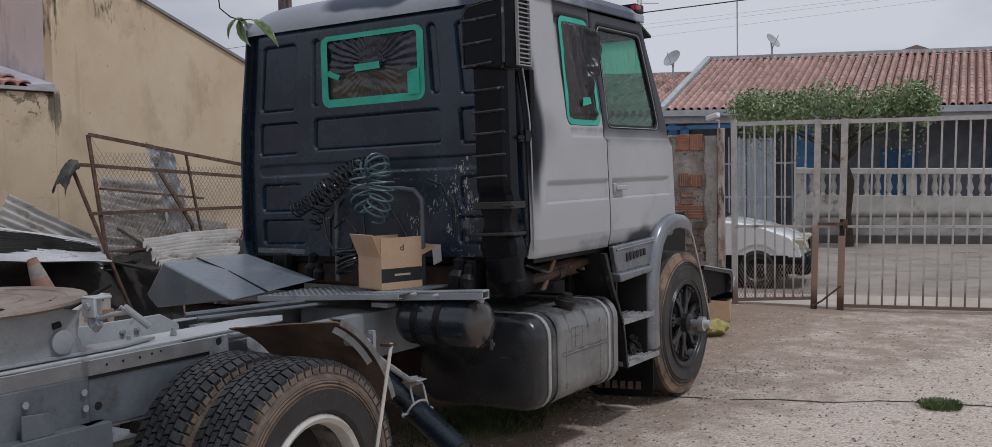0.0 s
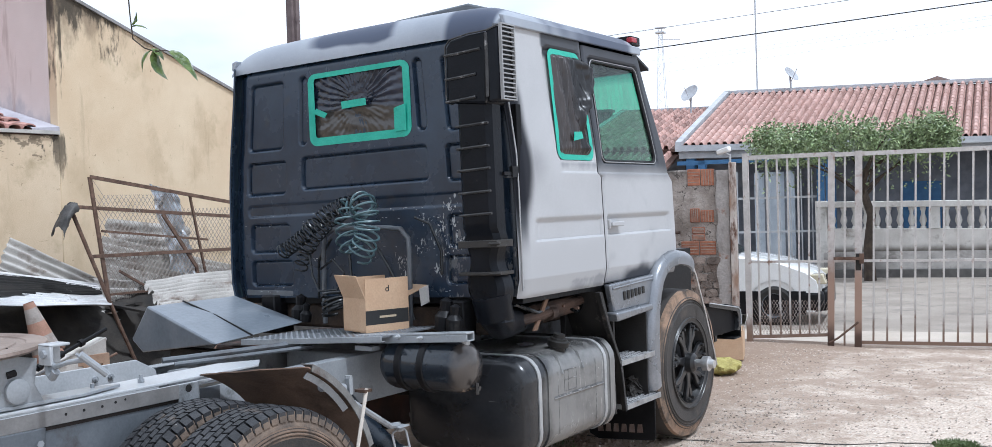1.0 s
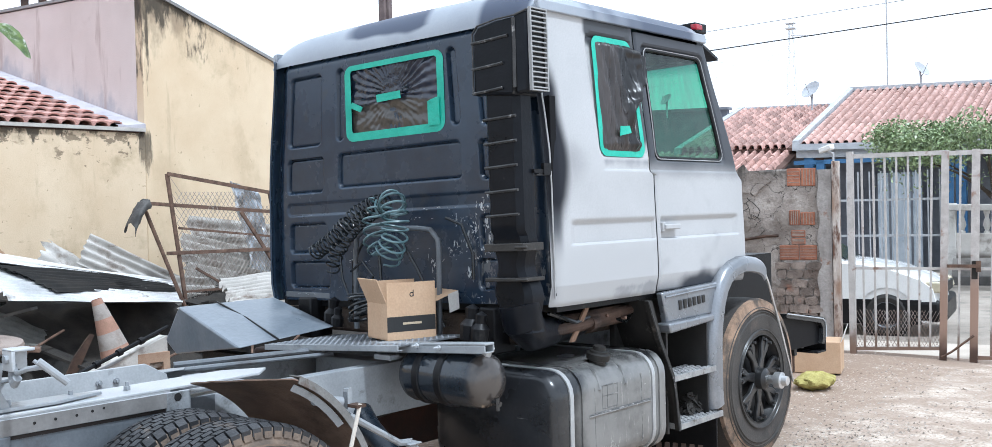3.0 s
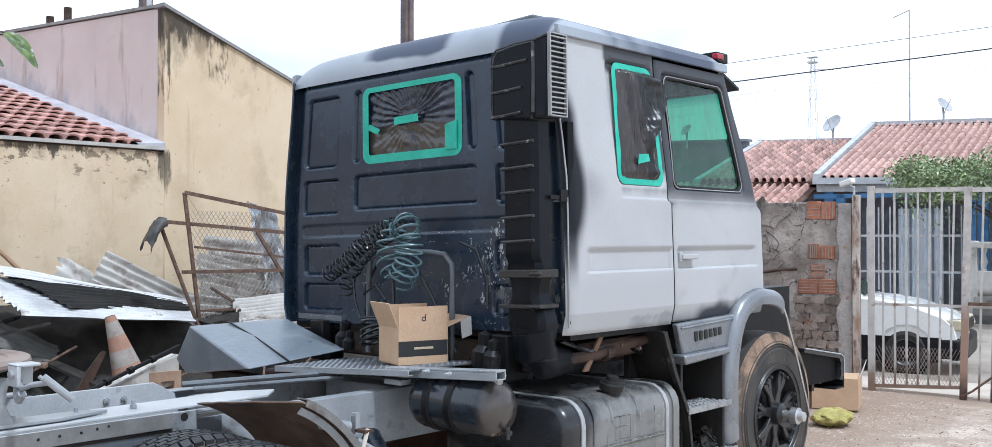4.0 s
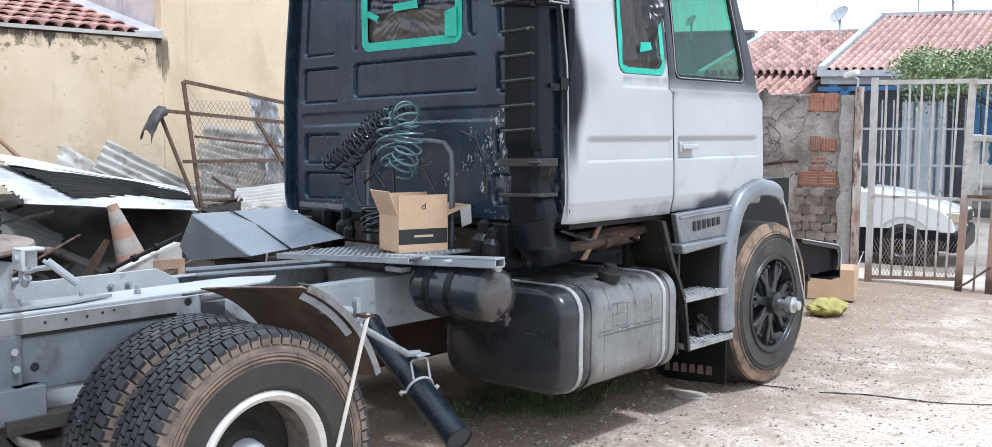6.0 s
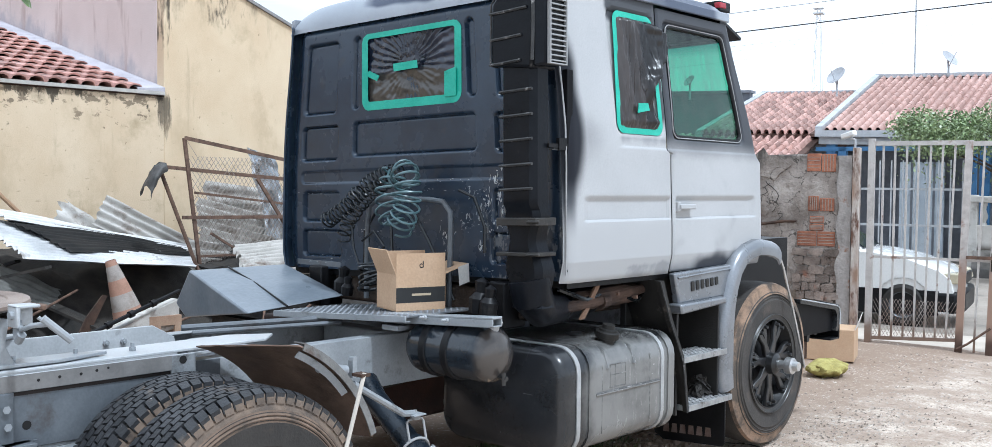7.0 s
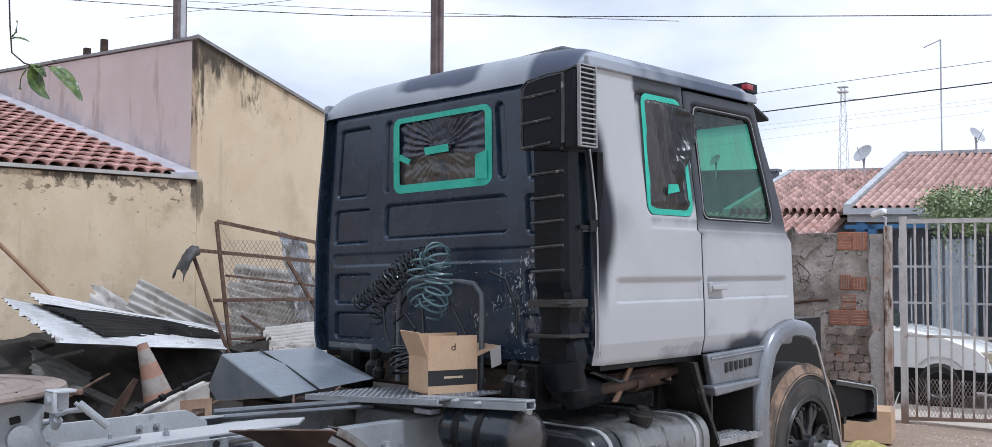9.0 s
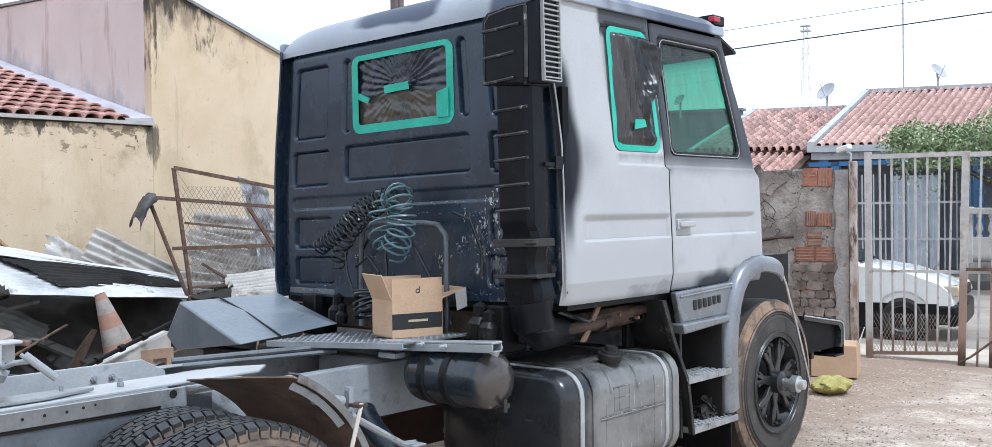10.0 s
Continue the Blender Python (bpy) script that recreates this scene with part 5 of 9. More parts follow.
el = Mesh().tube([(1.06, -0.20, 1.22), (1.07, -0.19, 1.13), (1.05, -0.10, 1.06), (1.0, 0.10, 1.05), (0.9, 0.5, 1.06)], [0.11, 0.105, 0.09, 0.08, 0.08], 14)
part("duct_bracket", Mesh().box(1.13, 1.165, -0.175, -0.02, 1.88, 1.90).box(1.15, 1.17, -0.10, -0.04, 1.87, 1.93), BLACKPL, stack)
part("intake_elbow", el, DUCTBLACK, stack, "black intake elbow pipe")
part("edge_trim", Mesh().tube([(1.169 - 0.105 * smooth(1.85, 2.85, z), -0.042, z) for z in (1.235, 1.4, 1.6, 1.8, 2.0, 2.2, 2.4, 2.6, 2.73)], 0.0045, 6), STRAP, truck, "pale rear edge of the cab side")
part("cab_catch", Mesh().box(1.145, 1.162, -0.15, -0.08, 1.868, 1.874).box(1.150, 1.158, -0.13, -0.09, 1.874, 1.90), SCUFF, truck, "small worn catch behind the cab")
# near-black panel painted in for the shaded void between duct and cab
part("filler_panel", Mesh().box(1.13, 1.165, -0.03, 0.02, 1.25, 2.28), INNERBLACK, truck, bevel=0.004)

# the cab sits a little askew on its mounts, higher on the near side
for ob in truck.children_recursive:
    for vert in ob.data.vertices:
        vert.co.x -= 0.014 * (vert.co.z - 1.9)
        vert.co.z += 0.010 + 0.024 * vert.co.x

# chassis
def channel(m, x0, x1, y0, y1, z0, z1, t=0.008, open_in=True):
    """A C-shaped rail, open towards the middle."""
    s = 1 if x1 > 0 else -1
    xo, xi = (x1, x0)
    m.box(min(xo, xo - s * t), max(xo, xo - s * t), y0, y1, z0, z1)
    m.box(min(xo - s * t, xi), max(xo - s * t, xi), y0, y1, z1 - t, z1)
    m.box(min(xo - s * t, xi), max(xo - s * t, xi), y0, y1, z0, z0 + t)
    return m


for s in (1, -1):
    m = channel(Mesh(), s * 0.35, s * 0.43, -4.6, 2.9, 0.685, 0.95)
    part("frame_rail", m, CHASSIS, truck, "grey painted steel frame rail", bevel=0.003)
    # fifth-wheel mounting angle on top of the rail
    m = Mesh()
    if s > 0:
        m.prism([(0.445, -4.6, 0.99), (0.445, -1.34, 1.0), (0.33, -1.22, 1.0), (0.22, -1.4, 1.0), (0.22, -4.6, 0.99)], (0, 0, 0.012))
        m.prism([(0.445, -4.6, 0.955), (0.445, -1.9, 0.955), (0.445, -1.5, 0.99), (0.445, -4.6, 0.99)], (-0.01, 0, 0))
    else:
        m.prism([(-0.33, -4.6, 0.74), (-0.33, -1.30, 0.74), (-0.33, -1.34, 0.94), (-0.33, -1.46, 1.007), (-0.33, -4.6, 1.007)], (-0.014, 0, 0))
    part("mounting_angle", m, CHASSISL, truck, "light grey fifth-wheel mounting angle", bevel=0.003)
    if s < 0:
        for y in (-1.713, -1.622):
            part("bolt", Mesh().lathe([(0, 0.016), (0.012, 0.016), (0.012, 0.009), (0.024, 0.009), (0.024, 0.0)], (-0.33, y, 0.945), (1, 0, 0), 8), CHASSIS, truck)
        continue
    for y in (-1.95, -2.2, -2.45, -2.75, -2.9):
        bolt = Mesh().lathe([(0, 0.0), (0, 0.016), (0.016, 0.016), (0.016, 0.0)], (s * (0.34 if y > -2.7 else 0.39), y, 1.012), (0, 0, 1), 6)
        part("bolt", bolt.lathe([(0.016, 0.009), (0.034, 0.009), (0.034, 0.0)], (s * (0.34 if y > -2.7 else 0.39), y, 1.012), (0, 0, 1), 8), CHASSIS, truck)
for y in (-4.4, -3.2, -1.2, -0.3, 1.0):
    part("cross_member", Mesh().box(-0.345, 0.345, y - 0.06, y + 0.06, 0.74, 0.92), CHASSIS, truck, bevel=0.01)
# plate laid over the rail to give its web a shade tone
part("web_plate", Mesh().box(0.4305, 0.436, -4.6, -1.58, 0.70, 0.948), RAILDARK, truck, "grey plate along the rail with shade in its paint", bevel=0.002)
# dark strip drawn for the shadow gap under the mounting angle
part("web_line", Mesh().box(0.436, 0.4385, -4.6, -1.83, 0.908, 0.922), plain("shadow_line_dark", (0.02, 0.015, 0.013), 0.8), truck)
part("angle_skirt", Mesh().box(0.4455, 0.4495, -4.6, -1.83, 0.926, 0.988), mat("skirt_grey", (0.12, 0.115, 0.112), (0.19, 0.185, 0.18), 6, 0.5, bump=0.08), truck, "brownish grey strip below the mounting angle")
for y, z, r in ((-2.167, 0.968, 0.006), (-2.118, 0.972, 0.005), (-2.32, 0.962, 0.006), (-2.404, 0.96, 0.006), (-2.233, 0.962, 0.006), (-2.444, 0.79, 0.018), (-1.775, 0.965, 0.018), (-0.92, 0.84, 0.006), (-0.88, 0.76, 0.006), (-0.82, 0.84, 0.006), (-0.78, 0.76, 0.006), (-1.10, 0.88, 0.006)):
    xh = 0.4498 if z > 0.92 and y < -1.9 else (0.4478 if y < -1.7 and z > 0.9 else (0.4365 if y < -1.6 else 0.4305))
    part("bolt_hole", Mesh().lathe([(0, r), (0.0012, r), (0.0012, 0.0)], (xh, y, z), (1, 0, 0), 12), plain("hole_black", (0.008, 0.007, 0.007), 0.9), truck)
# these brackets take the shade-toned paint too
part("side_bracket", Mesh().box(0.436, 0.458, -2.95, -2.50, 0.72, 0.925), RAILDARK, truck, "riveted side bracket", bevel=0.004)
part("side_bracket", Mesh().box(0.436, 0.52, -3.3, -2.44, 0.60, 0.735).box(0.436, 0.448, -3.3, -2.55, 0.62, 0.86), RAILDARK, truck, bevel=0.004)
for y0_, y1_, x_, z0_, z1_ in ((-2.84, -2.70, 0.505, 0.735, 0.835), (-2.69, -2.545, 0.452, 0.765, 0.85)):
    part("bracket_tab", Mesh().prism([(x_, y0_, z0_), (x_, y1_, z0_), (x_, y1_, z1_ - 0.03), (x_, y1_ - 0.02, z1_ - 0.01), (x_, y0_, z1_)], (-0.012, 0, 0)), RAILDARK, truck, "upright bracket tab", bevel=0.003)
part("bracket_gusset", Mesh().prism([(0.44, -2.55, 0.735), (0.51, -2.55, 0.735), (0.46, -2.40, 0.735)], (0, 0, -0.012)), RAILDARK, truck)
part("bracket_bush", Mesh().lathe([(0, 0.045), (0.012, 0.045), (0.012, 0.025), (0.02, 0.025), (0.02, 0.0)], (0.52, -2.64, 0.655), (1, 0, 0), 18), RAILDARK, truck)
part("rail_stiffener", Mesh().box(0.43, 0.447, -1.83, -1.71, 0.70, 0.988), CHASSIS, truck, bevel=0.003)
for y, z in ((-2.535, 0.867), (-2.53, 0.80), (-2.8, 0.867), (-2.8, 0.80), (-1.77, 0.80)):
    part("bolt", Mesh().lathe([(0, 0.0), (0.018, 0.016), (0.018, 0.016), (0.018, 0.0)], (0.456 if y < -2 else 0.446, y, z), (1, 0, 0), 6), CHASSIS, truck)

# wheels
def tyre(c, sgn, R, W, mat_, blocks, name="tyre", parent=truck, label=""):
    """A tyre with its outer face at c, running inwards by W."""
    Ri = 0.292
    prof = [(0.03, Ri), (0.0, Ri + 0.03), (-0.006, (R + Ri) / 2), (0.002, R - 0.125), (0.003, R - 0.113), (-0.002, R - 0.110), (0.004, R - 0.107), (0.005, R - 0.098), (0.0, R - 0.095), (0.006, R - 0.092), (0.007, R - 0.084), (0.002, R - 0.081), (0.010, R - 0.075), (0.022, R - 0.028), (0.045, R - 0.020), (W / 2, R - 0.014), (W - 0.045, R - 0.020), (W - 0.022, R - 0.028), (W - 0.01, R - 0.075), (W + 0.006, (R + Ri) / 2), (W, Ri + 0.03), (W - 0.03, Ri)]
    m = Mesh().lathe([(-sgn * a, r) for a, r in prof], c, (1, 0, 0), 72)
    t = part(name, m, mat_, parent, label, sharp=40)
    if blocks:
        b = Mesh()
        n = 66
        rows = [(0.010, 0.058), (0.070, 0.100), (0.108, W / 2 - 0.004), (W / 2 + 0.004, W - 0.108), (W - 0.100, W - 0.070), (W - 0.058, W - 0.010)]
        for i in range(n):
            for k, (a0, a1) in enumerate(rows):
                off = (k % 2) * 0.5 * 2 * math.pi / n
                th0, th1 = 2 * math.pi * i / n + off, 2 * math.pi * (i + (0.80 if k in (0, 5) else 0.84)) / n + off
                edge = k in (0, 5)
                vs = []
                for r in (R - 0.024, R + 0.006):
                    for th in (th0, th1):
                        for a in (a0, a1):
                            d = 0.012 if edge and ((k == 0 and a == a0) or (k == 5 and a == a1)) else 0.0
                            sk = (0.45 if k % 2 else -0.45) * (a - (a0 + a1) / 2) if not edge else (0.5 if k else -0.5) * (a - (a0 + a1) / 2)
                            vs.append((c[0] - sgn * a, c[1] + (r - d) * math.cos(th + sk), c[2] + (r - d) * math.sin(th + sk)))
                b.add(vs, [(4, 5, 7, 6), (0, 1, 5, 4), (2, 6, 7, 3), (0, 4, 6, 2), (1, 3, 7, 5)])
        part("tread", b, TREAD, t, kind="stuff")
        rg = Mesh().lathe([(-sgn * a, r) for a, r in ((-0.001, R - 0.126), (0.0015, R - 0.112), (-0.0025, R - 0.104), (0.003, R - 0.096), (-0.001, R - 0.090), (0.004, R - 0.080), (0.006, R - 0.072))], c, (1, 0, 0), 72)
        part("sidewall_ring", rg, DUSTRING, t, "brown dusty ribs round the sidewall")
        # shoulder lugs
        b = Mesh()
        for i in range(n):
            th0, th1 = 2 * math.pi * i / n, 2 * math.pi * (i + 0.80) / n
            for a_, sg in ((0.012, 1),):
                vs = []
                for r, dx in ((R - 0.010, 0.003), (R - 0.048, 0.0)):
                    for th in (th0, th1):
                        for ex in (0.0, 0.02):
                            vs.append((c[0] - sgn * (a_ + dx - 0.004 + ex), c[1] + r * math.cos(th), c[2] + r * math.sin(th)))
                b.add(vs, [(0, 2, 6, 4), (0, 1, 3, 2), (4, 6, 7, 5), (0, 4, 5, 1), (2, 3, 7, 6)])
        part("shoulder_lug", b, LUGDUST, t, "dusty brown shoulder lugs", kind="stuff")
        part("shoulder_dust", Mesh().lathe([(-sgn * a, r) for a, r in ((0.0075, R - 0.076), (0.0195, R - 0.030))], c, (1, 0, 0), 72), LUGDUST, t, "brown dust on the tyre shoulder")
    return t


RC = (1.16, -1.885, 0.408)
for sgn in (1, -1):
    for off, nm in ((0.0, "outer"), (0.34, "inner")):
        c = (sgn * (RC[0] - off), RC[1], RC[2])
        w = part("rear_wheel", Mesh().lathe([(-sgn * a, r) for a, r in ((0.02, 0.30), (0.0, 0.285), (0.012, 0.268), (0.05, 0.258), (0.07, 0.256))], c, (1, 0, 0), 48),
                               RIMWHITE, truck, "white steel rim", solid=0.006)
        part("rim_barrel", Mesh().lathe([(-sgn * a, r) for a, r in ((0.07, 0.256), (0.20, 0.250), (0.27, 0.285), (0.28, 0.30))], c, (1, 0, 0), 48), SHADYBARREL, w, "dirty inside of the rim with shade in its colour", solid=0.006)
        tyre(c, sgn, 0.53, 0.28, RUBBER, sgn > 0, "tyre", w, "worn block-tread truck tyre")
        if off == 0.0:
            # centre disc made near black for the shade inside the rim
            part("wheel_disc", Mesh().lathe([(-sgn * a, r) for a, r in ((0.21, 0.255), (0.20, 0.16), (0.16, 0.12), (0.155, 0.0))], c, (1, 0, 0), 32), DARKJUNK, w, "dark dished wheel centre")
            part("axle_hub", Mesh().lathe([(-sgn * a, r) for a, r in ((0.20, 0.095), (0.12, 0.085), (0.09, 0.06), (0.05, 0.055), (0.045, 0.03), (0.03, 0.03), (0.03, 0.0))], c, (1, 0, 0), 24), CHASSISL, w, "pale grey axle hub")
            part("drum", Mesh().lathe([(-sgn * a, r) for a, r in ((0.30, 0.21), (0.55, 0.21))], c, (1, 0, 0), 32), RUST, w)
part("rear_axle", Mesh().tube([(-1.0, RC[1], RC[2]), (1.0, RC[1], RC[2])], 0.09, 12), CHASSIS, truck)

FC = (1.20, 2.185, 0.562)
for sgn in (1, -1):
    c = (sgn * FC[0], FC[1], FC[2])
    w = part("front_wheel", Mesh().lathe([(-sgn * a, r) for a, r in ((0.012, 0.335), (-0.006, 0.325), (0.0, 0.30), (0.05, 0.285), (0.07, 0.27), (0.24, 0.27))], c, (1, 0, 0), 48), RIMBLACK, truck, "black rim", solid=0.006)
    ft = tyre(c, sgn, 0.555, 0.29, RUBBERF, False, "tyre", w, "muddy front truck tyre")
    part("mud_ring", Mesh().lathe([(-sgn * a, r) for a, r in ((-0.0015, 0.463), (0.0085, 0.480), (0.0205, 0.529), (0.043, 0.537))], c, (1, 0, 0), 72), MUDRING, ft, "dried brown mud round the shoulder")
    for rr_, xx_ in ((0.327, -0.010), (0.296, -0.002)):
        part("rim_lip", Mesh().tube([(c[0] - sgn * xx_, c[1] + rr_ * math.cos(2 * math.pi * k / 56), c[2] + rr_ * math.sin(2 * math.pi * k / 56)) for k in range(56)], 0.005, 6, True), RIMBLACK, w)
    part("rim_dish", Mesh().lathe([(-sgn * a, r) for a, r in ((0.075, 0.275), (0.085, 0.0))], c, (1, 0, 0), 40), plain("rim_dark", (0.008, 0.008, 0.009), 0.6), w)
    for k in range(7):
        th = 2 * math.pi * k / 7 + 0.25
        d, e = Vector((0, math.cos(th), math.sin(th))), Vector((0, -math.sin(th), math.cos(th)))
        C = Vector(c)
        pts = [C + d * r + e * q for r, q in ((0.06, -0.035), (0.15, -0.022), (0.22, -0.05), (0.285, -0.055), (0.285, -0.02), (0.20, 0.0), (0.285, 0.02), (0.285, 0.055), (0.22, 0.05), (0.15, 0.022), (0.06, 0.035))]
        part("spoke", Mesh().prism([p - Vector((sgn * 0.012, 0, 0)) for p in pts], (-sgn * 0.03, 0, 0)), RIMBLACK, w, bevel=0.006)
        for q in (-0.036, 0.036):
            part("wheel_nut", Mesh().lathe([(0, 0.0), (0, 0.013), (0.022, 0.011), (0.024, 0.0)], C + d * 0.262 + e * q - Vector((sgn * 0.012, 0, 0)), (sgn, 0, 0), 6), SCUFF, w)
    part("hub_cap", Mesh().lathe([(-sgn * a, r) for a, r in ((0.03, 0.075), (-0.03, 0.07), (-0.05, 0.045), (-0.05, 0.0))], c, (1, 0, 0), 20), RIMBLACK, w)
    sp = Mesh().lathe([(-sgn * a, r) for a, r in ((-0.05, 0.03), (-0.10, 0.028), (-0.105, 0.055), (-0.15, 0.055), (-0.155, 0.035), (-0.19, 0.03), (-0.19, 0.0))], c, (1, 0, 0), 16)
    part("hub_spinner", sp, ALU, w, "bare metal hub end")
part("front_axle", Mesh().tube([(-1.0, 2.185, 0.5), (1.0, 2.185, 0.5)], 0.07, 10), BLACKPL, truck)

# fuel tank
def rounded_box(x0, x1, y0, y1, z0, z1, r, seg=5, axis="y"):
    """A box with rounded long edges and softened ends, along y."""
    m = Mesh()
    ring = []
    for cx, cz, a0 in ((x1 - r, z1 - r, 0), (x0 + r, z1 - r, 90), (x0 + r, z0 + r, 180), (x1 - r, z0 + r, 270)):
        for k in range(seg + 1):
            a = radians(a0 + 90 * k / seg)
            ring.append((cx + r * math.cos(a), cz + r * math.sin(a)))
    cx, cz = (x0 + x1) / 2, (z0 + z1) / 2
    rows = [(y0, 0.86), (y0 + 0.012, 0.93), (y0 + 0.035, 0.98), (y0 + 0.07, 1.0), (y1 - 0.07, 1.0), (y1 - 0.035, 0.98), (y1 - 0.012, 0.93), (y1, 0.86)]
    n = len(ring)
    for y, s in rows:
        sx, sz = 1 - (1 - s) * 0.5, 1 - (1 - s) * 0.9
        m.v += [(cx + (x - cx) * sx, y, cz + (z - cz) * sz) for x, z in ring]
    for j in range(len(rows) - 1):
        m.f += [(j * n + i, j * n + (i + 1) % n, (j + 1) * n + (i + 1) % n, (j + 1) * n + i) for i in range(n)]
    m.f += [tuple(range(n))[::-1], tuple(range((len(rows) - 1) * n, len(rows) * n))]
    return m, ring


TX0, TX1, TY0, TY1, TZ0, TZ1 = 0.43, 1.27, -0.18, 0.88, 0.36, 0.912
tm, ring = rounded_box(TX0, TX1, TY0, TY1, TZ0, TZ1, 0.13)
TANKBLACK = mat("tank_black", (0.012, 0.013, 0.015), (0.020, 0.021, 0.024), 2, 0.26, bump=0.08, fine=40, spots=((0.04, 0.039, 0.038), 2.5, 0.50, 0.75))
# top: dust, with the sky's sheen painted in as a paler tone
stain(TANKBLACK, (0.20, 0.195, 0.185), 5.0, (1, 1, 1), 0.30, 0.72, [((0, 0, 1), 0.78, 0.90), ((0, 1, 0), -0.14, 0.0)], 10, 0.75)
# outer face: scuffs, painted paler where light strikes it
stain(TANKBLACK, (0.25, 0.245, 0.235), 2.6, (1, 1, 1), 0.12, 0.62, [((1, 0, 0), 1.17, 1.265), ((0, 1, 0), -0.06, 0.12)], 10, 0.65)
stain(TANKBLACK, (0.42, 0.41, 0.39), 70.0, (1, 1, 0.07), 0.60, 0.68, [((1, 0, 0), 1.20, 1.265), ((0, 1, 0), 0.0, 0.2)], 5, 0.55)
stain(TANKBLACK, (0.50, 0.49, 0.47), 34.0, (1, 0.5, 1), 0.66, 0.70, [((1, 0, 0), 1.16, 1.265), ((0, 1, 0), 0.0, 0.2)], 8, 0.7)
stain(TANKBLACK, (0.32, 0.24, 0.17), 9.0, (1, 1, 1), 0.40, 0.56, [((0, 0, 1), 0.40, 0.36)], 6, 0.7)
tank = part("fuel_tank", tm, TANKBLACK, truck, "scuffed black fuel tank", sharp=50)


def hoop(y0, y1, off, name, material, label=""):
    m = Mesh()
    cx, cz = (TX0 + TX1) / 2, (TZ0 + TZ1) / 2
    n = len(ring)
    def o(p, d):
        v = Vector((p[0] - cx, p[1] - cz))
        return (p[0] + d * v.x / v.length, p[1] + d * v.y / v.length)
    for y in (y0, y1):
        for d in (-0.01, off):
            m.v += [(*[o(p, d)[0]], y, o(p, d)[1]) for p in ring]
    m.f += [(n + i, n + (i + 1) % n, 3 * n + (i + 1) % n, 3 * n + i) for i in range(n)]
    m.f += [(i, (i + 1) % n, n + (i + 1) % n, n + i) for i in range(n)]
    m.f += [(2 * n + i, 2 * n + (i + 1) % n, 3 * n + (i + 1) % n, 3 * n + i) for i in range(n)]
    return part(name, m, material, tank, label)


hoop(-0.066, -0.036, 0.007, "strap", STRAP, "pale grey tank strap")
hoop(0.705, 0.735, 0.007, "strap", STRAP, "pale grey tank strap")
hoop(0.035, 0.095, 0.008, "pressed_rib", TANKBLACK)
hoop(0.775, 0.835, 0.010, "pressed_rib", TANKBLACK)
SEAMPALE = mat("rubbed_seam", (0.03, 0.03, 0.03), (0.10, 0.098, 0.095), 20, 0.5, bump=0.2, spots=((0.28, 0.27, 0.26), 22, 0.50, 0.66))
part("weld_seam", Mesh().tube([(TX1 - 0.002, 0.10, 0.655), (TX1 - 0.001, 0.69, 0.655)], 0.010, 6), TANKBLACK, tank)
part("seam_wear", Mesh().tube([(TX1 + 0.004, 0.10, 0.6625), (TX1 + 0.005, 0.69, 0.6625)], 0.0035, 5), SEAMPALE, tank, "rubbed pale top of the seam")
part("seam_wear", Mesh().tube([(1.02, TY0 + 0.002, 0.672), (1.17, TY0 + 0.004, 0.672), (1.235, TY0 + 0.03, 0.672)], 0.0030, 5), SEAMPALE, tank, "rubbed pale seam on the tank end")
part("seam_wear", Mesh().tube([(TX1 - 0.0005, 0.155, 0.80), (TX1 - 0.0005, 0.158, 0.45)], 0.0022, 4), SEAMPALE, tank)
part("seam_wear", Mesh().tube([(TX1 - 0.0005, 0.60, 0.82), (TX1 - 0.0005, 0.602, 0.44)], 0.0022, 4), SEAMPALE, tank)
label = Mesh()
for q0, q1 in (((0.225, 0.80), (0.365, 0.80)), ((0.365, 0.80), (0.365, 0.68)), ((0.365, 0.68), (0.225, 0.68)), ((0.225, 0.68), (0.225, 0.80)), ((0.27, 0.80), (0.27, 0.68)), ((0.225, 0.745), (0.365, 0.745))):
    label.tube([(TX1 - 0.0005, *q0), (TX1 - 0.0005, *q1)], 0.0022, 4)
part("label_trace", label, SEAMPALE, tank, "pale outline left by a lost label")
for y_ in (0.20, 0.44):
    part("pressed_rib", Mesh().tube([(TX1 - 0.10, y_, TZ1 - 0.01), (TX1 - 0.03, y_, TZ1 - 0.045), (TX1 + 0.001, y_, TZ1 - 0.13)], 0.012, 6), TANKBLACK, tank)
part("filler_pocket", Mesh().lathe([(0.0, 0.085), (0.012, 0.085), (0.012, 0.06)], (1.165, 0.325, 0.868), (0.4, 0, 1), 20), DUSTYBLACK, tank)
capm = Mesh().lathe([(0, 0.048), (0.040, 0.045), (0.046, 0.064), (0.078, 0.066), (0.084, 0.052), (0.094, 0.050), (0.098, 0.036), (0.118, 0.034), (0.122, 0.0)], (1.165, 0.325, 0.878), (0.20, 0, 1), 16)
part("filler_cap", capm, DUSTYBLACK, tank, "black filler cap")
for y_ in (-0.06, 0.58):
    part("tank_bracket", Mesh().box(0.40, 0.60, y_, y_ + 0.06, 0.50, 0.90), BLACKPL, truck)

